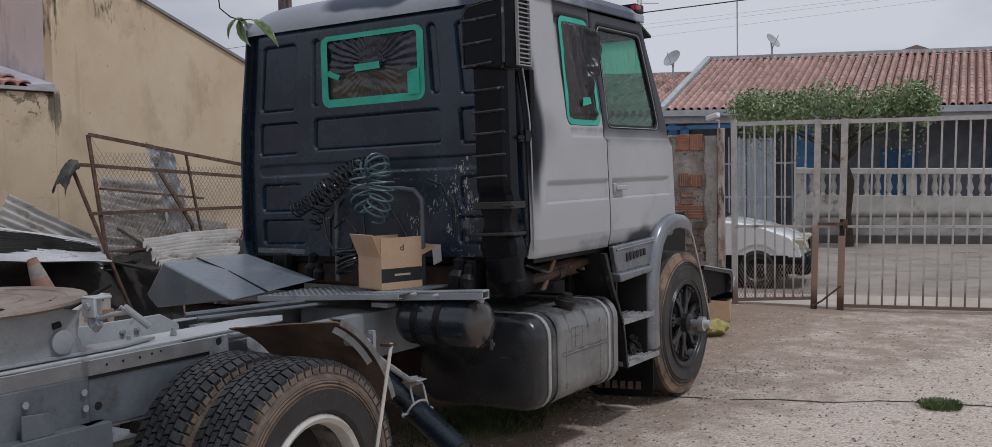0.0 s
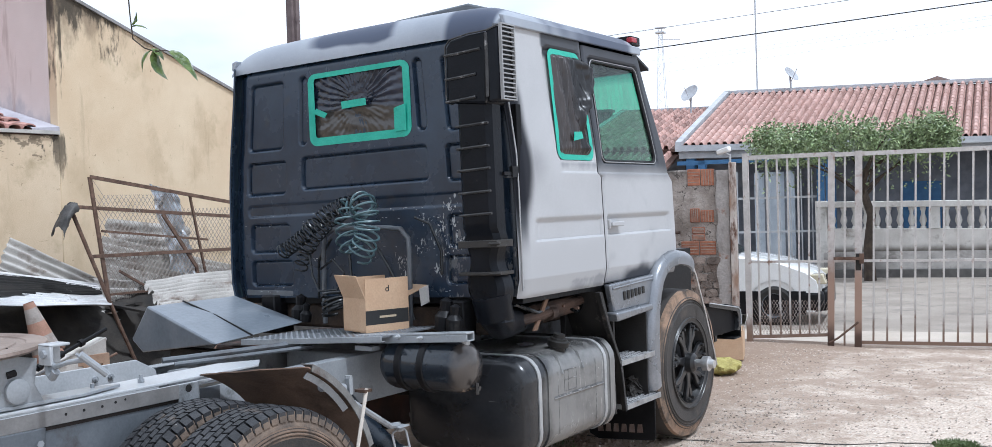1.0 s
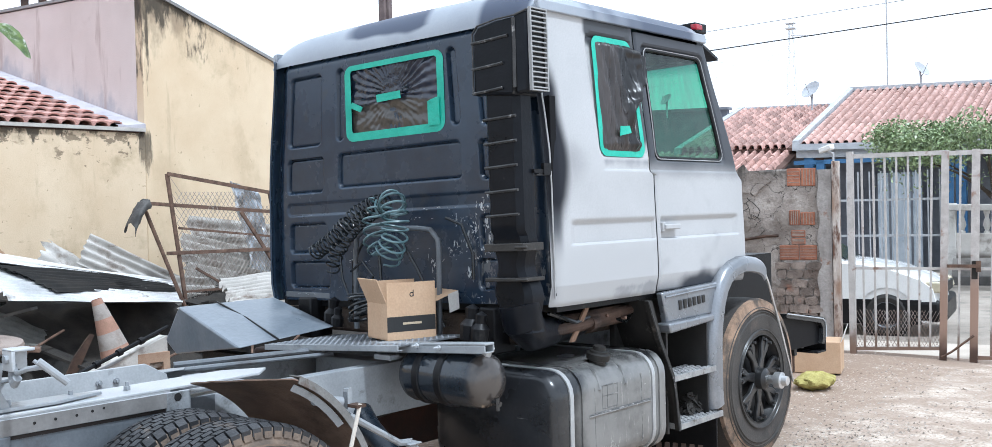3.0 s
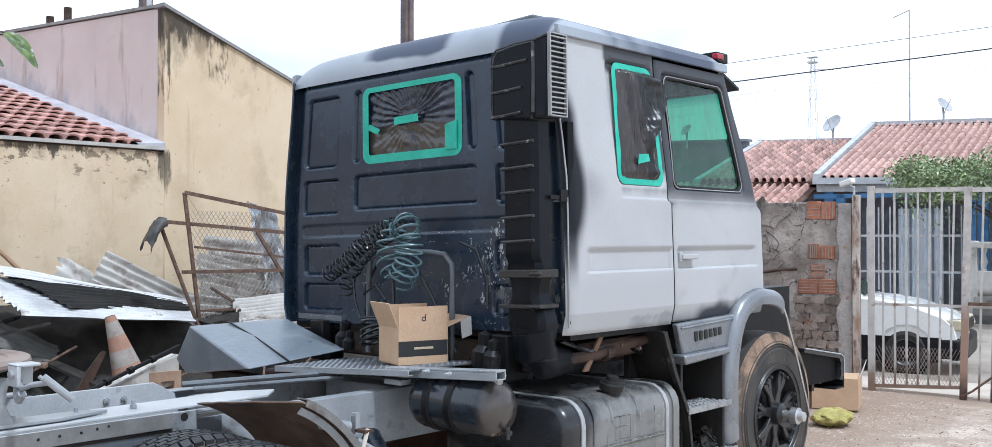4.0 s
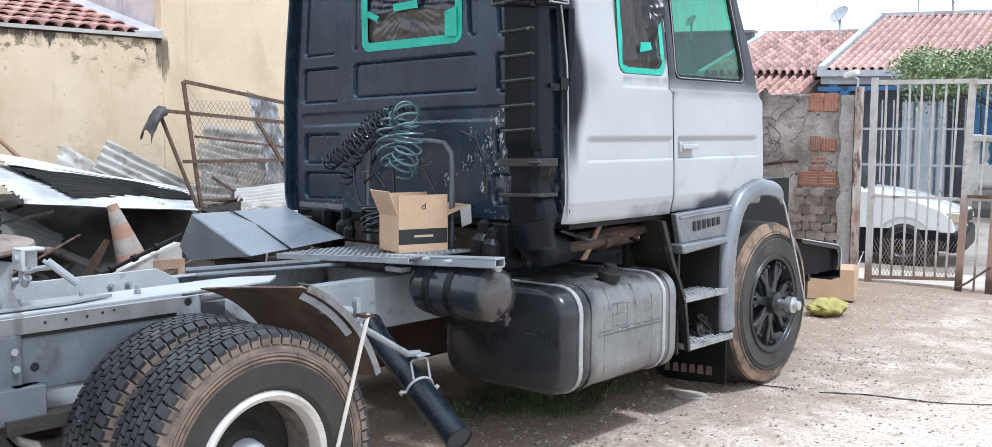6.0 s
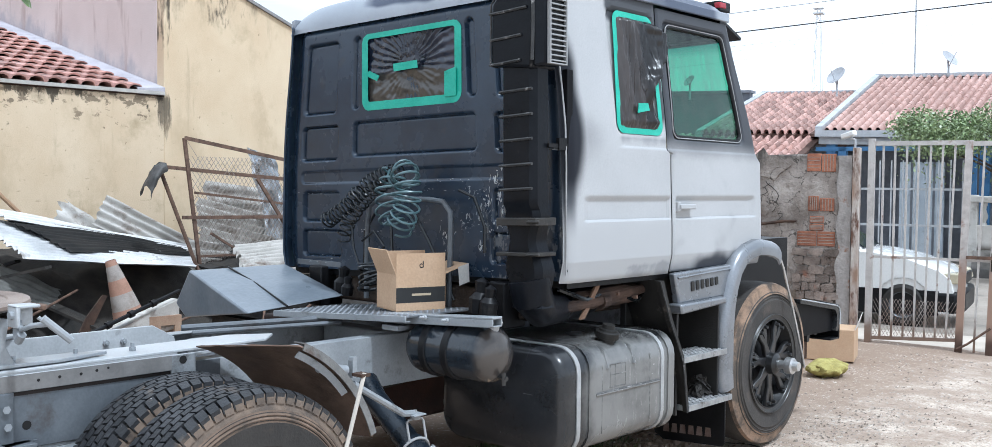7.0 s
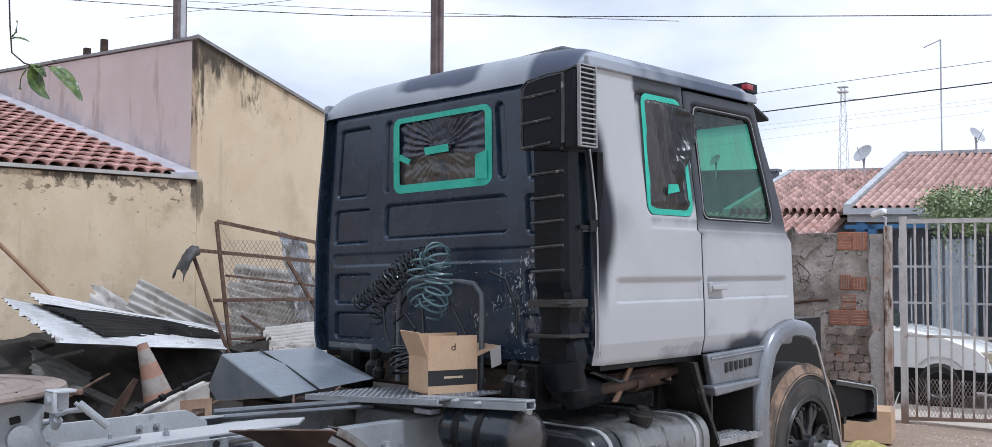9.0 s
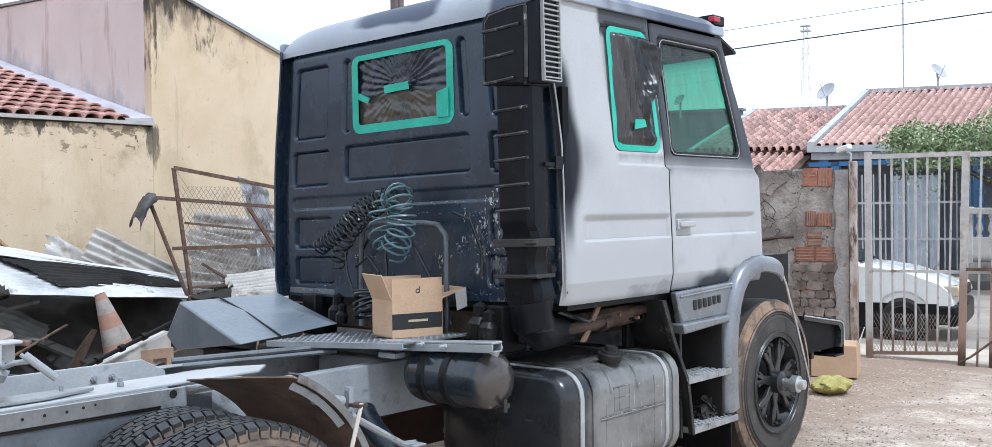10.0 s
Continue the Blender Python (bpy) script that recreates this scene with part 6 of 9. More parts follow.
# transverse air tank under the deck beam
AY, AZ, AR = -0.49, 0.912, 0.138
prof = [(0.0, 0.0), (0.0, 0.06), (0.012, 0.11), (0.04, AR - 0.008), (0.07, AR), (0.47, AR), (0.51, AR - 0.008), (0.54, 0.105), (0.56, 0.05), (0.562, 0.0)]
air = part("air_tank", Mesh().lathe(prof, (0.585, AY, AZ), (1, 0, 0), 32), AIRBLACK, truck, "glossy black air tank")
for x in (0.735, 0.885):
    part("band", Mesh().lathe([(-0.022, AR + 0.001), (-0.018, AR + 0.008), (0.018, AR + 0.008), (0.022, AR + 0.001)], (x, AY, AZ), (1, 0, 0), 32), BLACKPL, air, "black tank strap")
    part("strap_bolt", Mesh().lathe([(0, 0.0), (0, 0.012), (0.014, 0.012), (0.014, 0.006), (0.04, 0.006), (0.04, 0)], (x, -0.599, 1.07), (0, -1, 0.1), 8), CHASSISL, air)
part("air_valve", Mesh().tube([(1.085, AY, 1.02), (1.10, AY, 1.075)], 0.026, 8).tube([(1.10, AY - 0.04, 1.06), (1.10, AY + 0.04, 1.065)], 0.014, 6), STRAP, air, "grey valve on the tank")
part("drain_valve", Mesh().tube([(1.10, AY, 0.815), (1.175, AY, 0.805)], 0.013, 6).tube([(1.165, AY - 0.01, 0.835), (1.165, AY - 0.01, 0.775)], 0.010, 6), BLACKSHINE, air, "small black drain valve")
deck_beam = part("deck_beam", Mesh().box(0.43, 1.180, -0.60, -0.53, 1.046, 1.058).box(0.43, 1.180, -0.60, -0.593, 1.008, 1.046).box(0.43, 1.180, -0.537, -0.53, 1.008, 1.046).box(0.43, 1.180, -0.593, -0.537, 1.008, 1.015), CHASSIS, truck, "grey deck support beam", bevel=0.004)
part("frame_gusset", Mesh().box(0.44, 0.56, -0.62, -0.55, 0.985, 1.01), CHASSIS, truck)

# tread-plate deck behind the cab
dk = Mesh().box(-0.38, 0.685, -0.68, -0.16, 1.045, 1.055)
deck_ob = part("deck_plate", dk, STEELPLATE, truck, "grey steel tread-plate deck", bevel=0.002)
deck_edge = part("deck_edge", Mesh().box(-0.38, 0.685, -0.690, -0.681, 1.024, 1.056).box(-0.38, 0.685, -0.682, -0.655, 1.024, 1.030), CHASSIS, truck, bevel=0.002)
st_ = Mesh()
for i in range(48):
    for j in range(22):
        x, y = -0.368 + i * 0.0222, -0.665 + j * 0.0222
        a = 0.006 if (i + j) % 2 else -0.006
        b = 0.006
        st_.add([(x - b, y - a, 1.0552), (x + b * 0.3, y - a * 0.3 - 0.003, 1.0552), (x + b, y + a, 1.0552), (x - b * 0.3, y + a * 0.3 + 0.003, 1.0552), (x, y, 1.0585)], [(0, 1, 4), (1, 2, 4), (2, 3, 4), (3, 0, 4)])
pattern = part("tread_pattern", st_, STEELPLATE, deck_ob, kind="stuff")
# the deck and its beam slope up towards the near side
for ob in (deck_beam, deck_edge, deck_ob, pattern):
    for vert in ob.data.vertices:
        vert.co.z += 0.060 * vert.co.x - 0.018

# hose hoop and coiled air lines
hp = [(-0.20, -0.16, 1.06), (-0.205, -0.15, 1.5), (-0.19, -0.15, 1.60), (-0.12, -0.15, 1.64), (0.0, -0.15, 1.645), (0.30, -0.15, 1.645), (0.41, -0.15, 1.635), (0.465, -0.15, 1.58), (0.47, -0.15, 1.5), (0.47, -0.16, 1.06)]
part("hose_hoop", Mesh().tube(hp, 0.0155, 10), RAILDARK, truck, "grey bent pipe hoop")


def coil(path, r0, turns, rad, seg=6, seed=0):
    """A coiled hose round a path of points."""
    path = [Vector(p) for p in path]
    n = turns * 14
    rng = random.Random(seed)
    ph = rng.random() * 6
    pts = []
    L = [0.0]
    for a, b in zip(path, path[1:]):
        L.append(L[-1] + (b - a).length)
    for i in range(n + 1):
        s = L[-1] * i / n
        k = max(j for j in range(len(L) - 1) if L[j] <= s + 1e-9)
        t = (s - L[k]) / (L[k + 1] - L[k])
        p = path[k].lerp(path[k + 1], t)
        d = (path[min(k + 1, len(path) - 1)] - path[k]).normalized()
        d = d.lerp((path[min(k + 2, len(path) - 1)] - path[k + 1] + d * 1e-3).normalized(), t).normalized()
        u = d.cross(Vector((0.1, 1, 0.05))).normalized()
        w = d.cross(u)
        a = 2 * math.pi * turns * i / n + ph
        rr = r0 * (1 + 0.28 * noise.noise(Vector((i * 0.09, seed, 0))))
        pts.append(p + rr * (math.cos(a) * u + math.sin(a) * w) + Vector((0, 0, 0.012 * noise.noise(Vector((i * 0.05, seed, 4))))))
    return Mesh().tube(pts, rad, seg)


part("coil_hose", coil([(0.13, -0.20, 1.77), (0.19, -0.23, 1.795), (0.24, -0.26, 1.75), (0.27, -0.28, 1.66), (0.26, -0.29, 1.56), (0.20, -0.29, 1.485)], 0.074, 10, 0.0068, seed=1), HOSE, truck, "grey-green coiled air hose")
part("coil_hose", coil([(0.12, -0.24, 1.80), (0.10, -0.27, 1.70), (0.11, -0.28, 1.60), (0.16, -0.29, 1.50)], 0.068, 6, 0.0068, seed=4), HOSE, truck, "grey-green coiled air hose")
part("coil_hose", coil([(0.12, -0.18, 1.80), (0.0, -0.19, 1.79), (-0.12, -0.20, 1.74), (-0.22, -0.22, 1.66), (-0.33, -0.22, 1.58), (-0.44, -0.22, 1.53), (-0.50, -0.22, 1.50)], 0.044, 22, 0.0055, seed=2), HOSEK, truck, "black coiled air hose")
part("coil_hose", coil([(0.06, -0.22, 1.75), (-0.06, -0.24, 1.70), (-0.16, -0.24, 1.62), (-0.26, -0.24, 1.52), (-0.33, -0.23, 1.41)], 0.042, 14, 0.0055, seed=3), HOSEK, truck, "black coiled air hose")
part("coil_hose", coil([(0.03, -0.30, 1.27), (0.03, -0.31, 1.21), (0.05, -0.31, 1.16)], 0.088, 4, 0.009, seed=5), HOSEK, truck, "loose black hose loops on the deck")
part("hose_tail", Mesh().tube([(-0.24, -0.24, 1.50), (-0.20, -0.26, 1.36), (-0.13, -0.28, 1.27), (0.0, -0.26, 1.28), (0.05, -0.25, 1.38), (-0.05, -0.24, 1.46), (-0.15, -0.24, 1.40)], 0.007, 6), HOSEK, truck, "loose black air hose")
for k, (pts_) in enumerate([
        [(0.46, -0.08, 1.70), (0.55, -0.05, 1.66), (0.62, -0.04, 1.50), (0.62, -0.04, 1.36)],
        [(0.25, -0.2, 1.55), (0.33, -0.18, 1.42), (0.42, -0.16, 1.25), (0.47, -0.12, 1.10)],
        [(0.05, -0.2, 1.5), (0.06, -0.2, 1.35), (0.10, -0.2, 1.2), (0.02, -0.16, 1.07)],
        [(-0.20, -0.08, 1.58), (-0.34, -0.05, 1.44), (-0.36, -0.04, 1.20)]]):
    part("air_line", Mesh().tube(pts_, 0.009, 6), HOSEK, truck)
for x, y, s in ((-0.42, -0.16, 1.0), (0.80, -0.28, 1.1), (0.88, -0.30, 0.9), (-0.33, -0.2, 0.7)):
    b = Mesh().lathe([(0, 0.05 * s), (0.07 * s, 0.055 * s), (0.10 * s, 0.03 * s), (0.15 * s, 0.035 * s), (0.17 * s, 0.0)], (x, y, 1.07), (0.1, 0.05, 1), 10)
    part("air_coupling", b, BLACKPL, truck, "dusty black coupling")
for x in (-0.8, 0.72):
    part("cab_mount", Mesh().box(x - 0.06, x + 0.06, -0.06, 0.12, 0.96, 1.21), BLACKPL, truck, bevel=0.01)
# bare metal lower edge and paint chips on the cab back
edge = Mesh().box(-1.05, -0.62, -0.004, 0.004, 1.205, 1.24)
part("bottom_flange", edge, RAILDARK, truck, "bare grey flange at the cab bottom", bevel=0.002)
CHIP = plain("bare_primer_chips", (0.36, 0.375, 0.385), 0.6)
rng = random.Random(11)
chips = Mesh()
spots_ = [(0.30, 1.40), (0.68, 1.72), (0.50, 1.66), (0.60, 1.60), (0.63, 1.46), (0.56, 1.52), (0.45, 1.50), (0.66, 1.64), (0.58, 1.38), (0.72, 1.50)]
for i in range(360):
    if i < 230:
        cx_, cz_ = rng.choice(spots_)
        x, z = cx_ + rng.gauss(0, 0.030), cz_ + rng.gauss(0, 0.035)
        w, hgt = 0.0012 + 0.0075 * rng.random() ** 3, 0.003 + 0.026 * rng.random() ** 3
    else:
        x, z = rng.uniform(-1.05, 0.9), rng.choice((1.28, 1.445, 1.68, 1.50, 1.735, 1.24)) + rng.gauss(0, 0.006)
        w, hgt = 0.002 + 0.010 * rng.random() ** 2, rng.uniform(0.0015, 0.004)
    if not (-1.1 < x < 0.92 and 1.22 < z < 1.85):
        continue
    y, sk_ = back_y(x, z) - 0.0045, rng.uniform(-0.006, 0.006)
    lift = 0.010 + 0.024 * x
    chips.add([(x - w, y, z + lift), (x - w * 0.3 + sk_, y, z + lift + hgt), (x + w * 0.6 + sk_, y, z + lift + hgt * 0.8), (x + w, y, z + lift + hgt * 0.1), (x + w * 0.2 - sk_, y, z + lift - hgt * 0.6)], [(0, 1, 2, 3, 4)])
part("paint_chip", chips, CHIP, truck, "grey chips in the black paint", kind="stuff")

# steps, step panel, fender
SPX = 1.215
sp_ = Mesh().prism([(SPX, 0.93, 1.232), (SPX, 1.66, 1.256), (SPX, 1.535, 1.09), (SPX, 1.50, 1.06), (SPX, 0.985, 1.05)], (-0.05, 0, 0))
part("step_panel", sp_, SILVER, truck, "grey entry panel below the door", bevel=0.012)
part("step_ledge", Mesh().prism([(1.262, 0.945, 0.998), (1.262, 1.46, 1.026), (1.262, 1.45, 1.066), (1.262, 0.93, 1.055)], (-0.10, 0, 0)), SILVER, truck, bevel=0.012)
part("panel_rib", Mesh().tube([(SPX + 0.001, 0.96, 1.205), (SPX + 0.001, 1.60, 1.228)], 0.007, 6), SILVER, truck)
for k in range(6):
    y = 1.105 + k * 0.055
    part("raised_mark", Mesh().prism([(SPX - 0.002, y + 0.006, 1.118 + 0.004 * k), (SPX - 0.002, y + 0.040, 1.120 + 0.004 * k), (SPX - 0.002, y + 0.034, 1.178 + 0.002 * k), (SPX - 0.002, y, 1.176 + 0.002 * k)], (0.009, 0, 0)), DUSTYBLACK, truck, "dark raised badge bar", bevel=0.004)
# near-black panels line the step well and cover the fender behind
for b_ in ((0.86, 0.90, 0.90, 1.58, 0.40, 1.2), (0.90, 1.20, 0.985, 1.005, 0.40, 1.05), (0.90, 1.215, 1.436, 1.446, 0.40, 1.02)):
    part("step_well_panel", Mesh().box(*b_), WELLBLACK, truck, "dusty black step well panel", bevel=0.004)
part("step_side", Mesh().prism([(1.235, 0.785, 1.20), (1.24, 0.875, 0.976), (1.25, 1.005, 0.721), (1.255, 1.045, 0.42), (1.255, 1.025, 0.42), (1.25, 0.98, 0.721), (1.24, 0.845, 0.976), (1.235, 0.745, 1.20)], (-0.03, 0, 0)), DUSTYBLACK, truck)
part("step_side", Mesh().prism([(1.225, 0.785, 1.20), (1.225, 0.875, 0.976), (1.235, 1.005, 0.721), (1.24, 1.04, 0.42), (1.10, 1.04, 0.42), (0.95, 1.005, 0.75), (0.92, 0.80, 1.20)], (0, 0.012, 0)), DUSTYBLACK, truck)
part("step_edge", Mesh().tube([(1.237, 0.745, 1.20), (1.242, 0.843, 0.976), (1.252, 0.978, 0.721), (1.257, 1.022, 0.42)], 0.005, 6), SCUFF, truck, "worn pale edge of the step side")
for z, y0, y1, x1 in ((0.742, 0.99, 1.485, 1.252), (0.455, 1.035, 1.54, 1.262)):
    s_ = part("step", Mesh().box(x1 - 0.20, x1 - 0.012, y0 + 0.01, y1 - 0.01, z - 0.022, z - 0.006).box(x1 - 0.012, x1, y0, y1, z - 0.031, z + 0.004)
              .box(x1 - 0.2, x1 - 0.012, y0, y0 + 0.012, z - 0.031, z + 0.004).box(x1 - 0.2, x1 - 0.012, y1 - 0.012, y1, z - 0.031, z + 0.004), STEPMETAL, truck, "worn perforated metal step", bevel=0.002)
    for i in range(11):
        for j in range(4):
            y, x = y0 + 0.035 + i * (y1 - y0 - 0.07) / 10, x1 - 0.175 + j * 0.045
            part("stud", Mesh().lathe([(0, 0.017), (0.010, 0.013), (0.006, 0.008), (0.004, 0.0)], (x, y, z - 0.006), (0, 0, 1), 6), STEPMETAL, s_)
rag = Mesh()
rag.grid(14, 14, lambda u, v: Vector((1.13 + 0.09 * (u - 0.5) + 0.05 * noise.noise(Vector((u * 6, v * 6, 1))), 1.36 + 0.16 * (v - 0.5) + 0.05 * noise.noise(Vector((u * 6, v * 6, 8))), 0.462 + 0.11 * math.sin(math.pi * u) * math.sin(math.pi * v) + 0.04 * abs(noise.noise(Vector((u * 9, v * 9, 3)))))))
solo("rag", rag, DARKJUNK, "crumpled dark rag on the lower step", "rag", solid=0.004)

fp = [(1.475, 0.47), (1.463, 0.58), (1.463, 0.72), (1.468, 0.88), (1.492, 1.04), (1.535, 1.17), (1.587, 1.265), (1.65, 1.325), (1.735, 1.366), (1.86, 1.393), (1.97, 1.394), (2.08, 1.38), (2.15, 1.358), (2.185, 1.325)]
for sgn in (1, -1):
    m = Mesh()
    prof = [(0.80, 0.0), (1.19, 0.0), (1.228, -0.006), (1.246, -0.022), (1.25, -0.05), (1.248, -0.095), (1.238, -0.10)]
    C = Vector((0, 2.15, 0.62))
    for y, z in fp:
        d = (C - Vector((0, y, z))).normalized()
        m.v += [(sgn * x, y - d.y * o, z - d.z * o) for x, o in prof]
    n = len(prof)
    m.f += [(j * n + i, j * n + i + 1, (j + 1) * n + i + 1, (j + 1) * n + i) for j in range(len(fp) - 1) for i in range(n - 1)]
    part("front_fender", m, SILVER, truck, "silver-grey front fender", solid=0.014, sharp=60)
part("fender_panel", Mesh().prism([(1.19, 1.50, 1.05), (1.19, 1.60, 1.24), (1.19, 1.74, 1.35), (1.19, 1.90, 1.385), (1.19, 1.90, 1.42), (1.19, 1.62, 1.27)], (-0.06, 0, 0)), SILVER, truck)
part("engine_bay", Mesh().box(-0.75, 0.75, 1.95, 3.3, 0.62, 1.35), BLACKPL, truck)
part("cab_rod", Mesh().tube([(1.07, 0.02, 1.09), (1.075, 0.30, 1.10), (1.07, 0.62, 1.13), (1.05, 0.95, 1.15)], 0.030, 10).tube([(1.07, 0.40, 1.10), (1.07, 0.46, 1.105)], 0.042, 10), BROWNRUST, truck, "rusty brown pipe below the cab")
part("cab_strap", Mesh().prism([(1.10, 0.33, 1.20), (1.10, 0.37, 1.20), (1.09, 0.24, 1.02), (1.09, 0.20, 1.02)], (-0.012, 0, 0)), mat("brown_strap", (0.10, 0.055, 0.034), (0.17, 0.10, 0.062), 8, 0.8), truck, "brown strap hanging below the cab")
for y_, z_ in ((0.52, 1.13), (0.70, 1.10), (0.84, 1.15)):
    part("cab_bolt", Mesh().lathe([(0, 0.0), (0, 0.018), (0.03, 0.018), (0.03, 0.010), (0.06, 0.010), (0.06, 0)], (1.05, y_, z_), (1, 0.1, 0.1), 8), RUST, truck)
part("cab_hose", Mesh().tube([(1.06, 0.05, 1.19), (1.09, 0.25, 1.12), (1.06, 0.5, 1.15), (1.08, 0.75, 1.08), (1.05, 0.9, 1.16)], 0.013, 6), HOSEK, truck)
part("cab_underside", Mesh().box(-0.9, 0.86, 0.06, 1.0, 1.0, 1.16), mat("oily_dirt", (0.02, 0.014, 0.010), (0.07, 0.045, 0.03), 9, 0.85, bump=0.6), truck, "dirty mechanical parts under the cab", bevel=0.02)
part("engine_pipe", Mesh().tube([(1.0, 0.12, 1.10), (1.05, 0.5, 1.12), (1.0, 0.9, 1.12)], 0.055, 10), BROWNRUST, truck, "rusty pipe below the cab")
part("fender_stay", Mesh().tube([(1.235, 2.16, 1.32), (1.245, 2.23, 1.20), (1.26, 2.36, 0.90), (1.262, 2.50, 0.60), (1.26, 2.545, 0.50)], 0.009, 6), ALU, truck, "thin pale stay hanging from the fender")
flap = part("mud_flap", Mesh().prism([(0.672, 1.55, 0.40), (0.672, 1.55, 0.19), (0.70, 1.55, 0.125), (0.765, 1.55, 0.092), (1.195, 1.55, 0.115), (1.208, 1.55, 0.135), (1.208, 1.55, 0.44)], (0, 0.012, 0)), BLACKPL, truck, "black rubber mud flap", bevel=0.004)
for k in range(6):
    x = 0.765 + k * 0.061
    part("flap_mark", Mesh().prism([(x, 1.5455, 0.147 + 0.003 * k), (x + 0.044, 1.5455, 0.149 + 0.003 * k), (x + 0.038, 1.5455, 0.205 + 0.003 * k), (x + 0.006, 1.5455, 0.203 + 0.003 * k)], (0, 0.004, 0)), mat("faded_flap_print", (0.10, 0.06, 0.045), (0.22, 0.17, 0.145), 9, 0.8), flap, "faded printed bar")

# front bumper, seen hollow from behind
bp = Mesh()
bp.box(-1.15, 1.15, 3.36, 3.38, 0.60, 0.84).prism([(-1.15, 3.10, 0.89), (1.15, 3.10, 0.89), (1.15, 3.37, 0.845), (-1.15, 3.37, 0.845)], (0, 0, 0.012)).box(-1.15, 1.15, 3.22, 3.36, 0.60, 0.615)
part("bumper", bp, BLACKPL, truck, "black front bumper with a pale worn edge", bevel=0.006)
be = [(2.70, 0.70), (2.70, 0.945), (3.32, 0.852), (3.362, 0.830), (3.372, 0.79), (3.370, 0.70), (3.345, 0.662), (2.80, 0.668)]
# flat near-black plate paints the shaded hollow of the open end
part("bumper_end", Mesh().prism([(1.115, y, z) for y, z in be], (-0.02, 0, 0)), INNERBLACK, truck, "near-black plate for the shaded hollow of the bumper", bevel=0.004)
part("bumper_lip", Mesh().prism([(1.15, y, z) for y, z in be[1:7] + [(3.305, 0.668), (3.322, 0.70), (3.325, 0.785), (3.29, 0.826), (2.70, 0.918)]], (-0.16, 0, 0)), BLACKSHINE, truck, "glossy black bumper lip")
part("bumper_edge", Mesh().tube([(1.152, 2.71, 0.946), (1.152, 3.32, 0.855), (1.152, 3.364, 0.832), (1.152, 3.375, 0.79), (1.152, 3.372, 0.71)], 0.005, 6), CHASSISL, truck)
part("bumper_stay", Mesh().box(1.06, 1.112, 3.02, 3.06, 0.66, 0.86).box(1.05, 1.112, 2.90, 2.94, 0.62, 0.88), DUSTYBLACK, truck)
part("tow_bracket", Mesh().box(0.60, 0.74, 2.9, 3.3, 0.50, 0.62).box(0.90, 1.0, 2.95, 3.15, 0.46, 0.62), BROWNRUST, truck, bevel=0.008)

# rear mudguard, inner side rusty brown
C = Vector((0, RC[1], 0.435))
mg = Mesh()
nx, na = 12, 26
for i in range(nx + 1):
    x = 0.46 + 0.59 * i / nx
    top = 75 - 7 * i / nx + 2.0 * noise.noise(Vector((x * 14, 0, 2)))
    for j in range(na + 1):
        a = radians(top + (17 - top) * j / na)
        r = 0.605 + 0.085 * i / nx
        mg.v.append((x, C.y + r * math.cos(a), C.z + r * math.sin(a)))
mg.f += [(i * (na + 1) + j, i * (na + 1) + j + 1, (i + 1) * (na + 1) + j + 1, (i + 1) * (na + 1) + j) for i in range(nx) for j in range(na)]
guard = part("rear_mudguard", mg, mat("guard_brown", (0.085, 0.058, 0.043), (0.19, 0.125, 0.09), 4, 0.8, 0.1, bump=0.3, spots=((0.025, 0.018, 0.015), 3, 0.52, 0.7)), truck, "rusty quarter mudguard over the rear wheel", solid=0.006)
gp = [(1.055, C.y + 0.695 * math.cos(radians(a)), C.z + 0.695 * math.sin(radians(a))) for a in range(66, 16, -4)]
fl = Mesh()
for p in gp:
    d = (Vector(p) - Vector((1.055, C.y, C.z))).normalized()
    fl.v += [tuple(Vector(p) - 0.018 * d), tuple(Vector(p) + 0.012 * d), tuple(Vector(p) + 0.012 * d + Vector((-0.07, 0, 0)))]
fl.f += [(3 * i + k, 3 * i + k + 1, 3 * i + 4 + k, 3 * i + 3 + k) for i in range(len(gp) - 1) for k in (0, 1)]
part("guard_flange", fl, mat("dirty_flange", (0.11, 0.108, 0.104), (0.21, 0.205, 0.195), 8, 0.6, bump=0.2, spots=((0.08, 0.055, 0.042), 9, 0.56, 0.68)), guard, "grey outer flange", solid=0.006)
fl2 = Mesh()
for p in gp[:8]:
    d = (Vector(p) - Vector((1.055, C.y, C.z))).normalized()
    fl2.v += [tuple(Vector(p) - 0.050 * d + Vector((-0.035, 0, 0))), tuple(Vector(p) - 0.024 * d + Vector((-0.02, 0, 0)))]
fl2.f += [(2 * i, 2 * i + 1, 2 * i + 3, 2 * i + 2) for i in range(7)]
part("guard_strip", fl2, CHASSIS, guard, "grey inner strip of the flange", solid=0.006)
part("guard_bracket", Mesh().tube([(0.43, -1.30, 0.93), (0.90, -1.33, 0.935), (0.95, -1.36, 0.94)], 0.022, 10).tube([(0.97, -1.46, 0.955), (0.97, -1.31, 0.925)], 0.022, 12).box(0.955, 0.985, -1.285, -1.262, 0.89, 0.965).lathe([(0, 0.0), (0, 0.018), (0.014, 0.018), (0.014, 0)], (0.97, -1.273, 0.965), (0, 0, 1), 6), CHASSIS, truck, "grey mudguard bracket tube")
part("guard_bracket", Mesh().tube([(0.97, -1.27, 0.86), (0.92, -0.92, 0.668), (0.90, -0.84, 0.656)], 0.016, 8), CHASSIS, truck)
XH, XM = Vector((0.90, -0.826, 0.478)), Vector((1.22, -0.89, 0.317))
xa = (XM - XH).normalized()
xh = xa.cross(Vector((0, 0, 1))).normalized()
xv = xh.cross(xa)
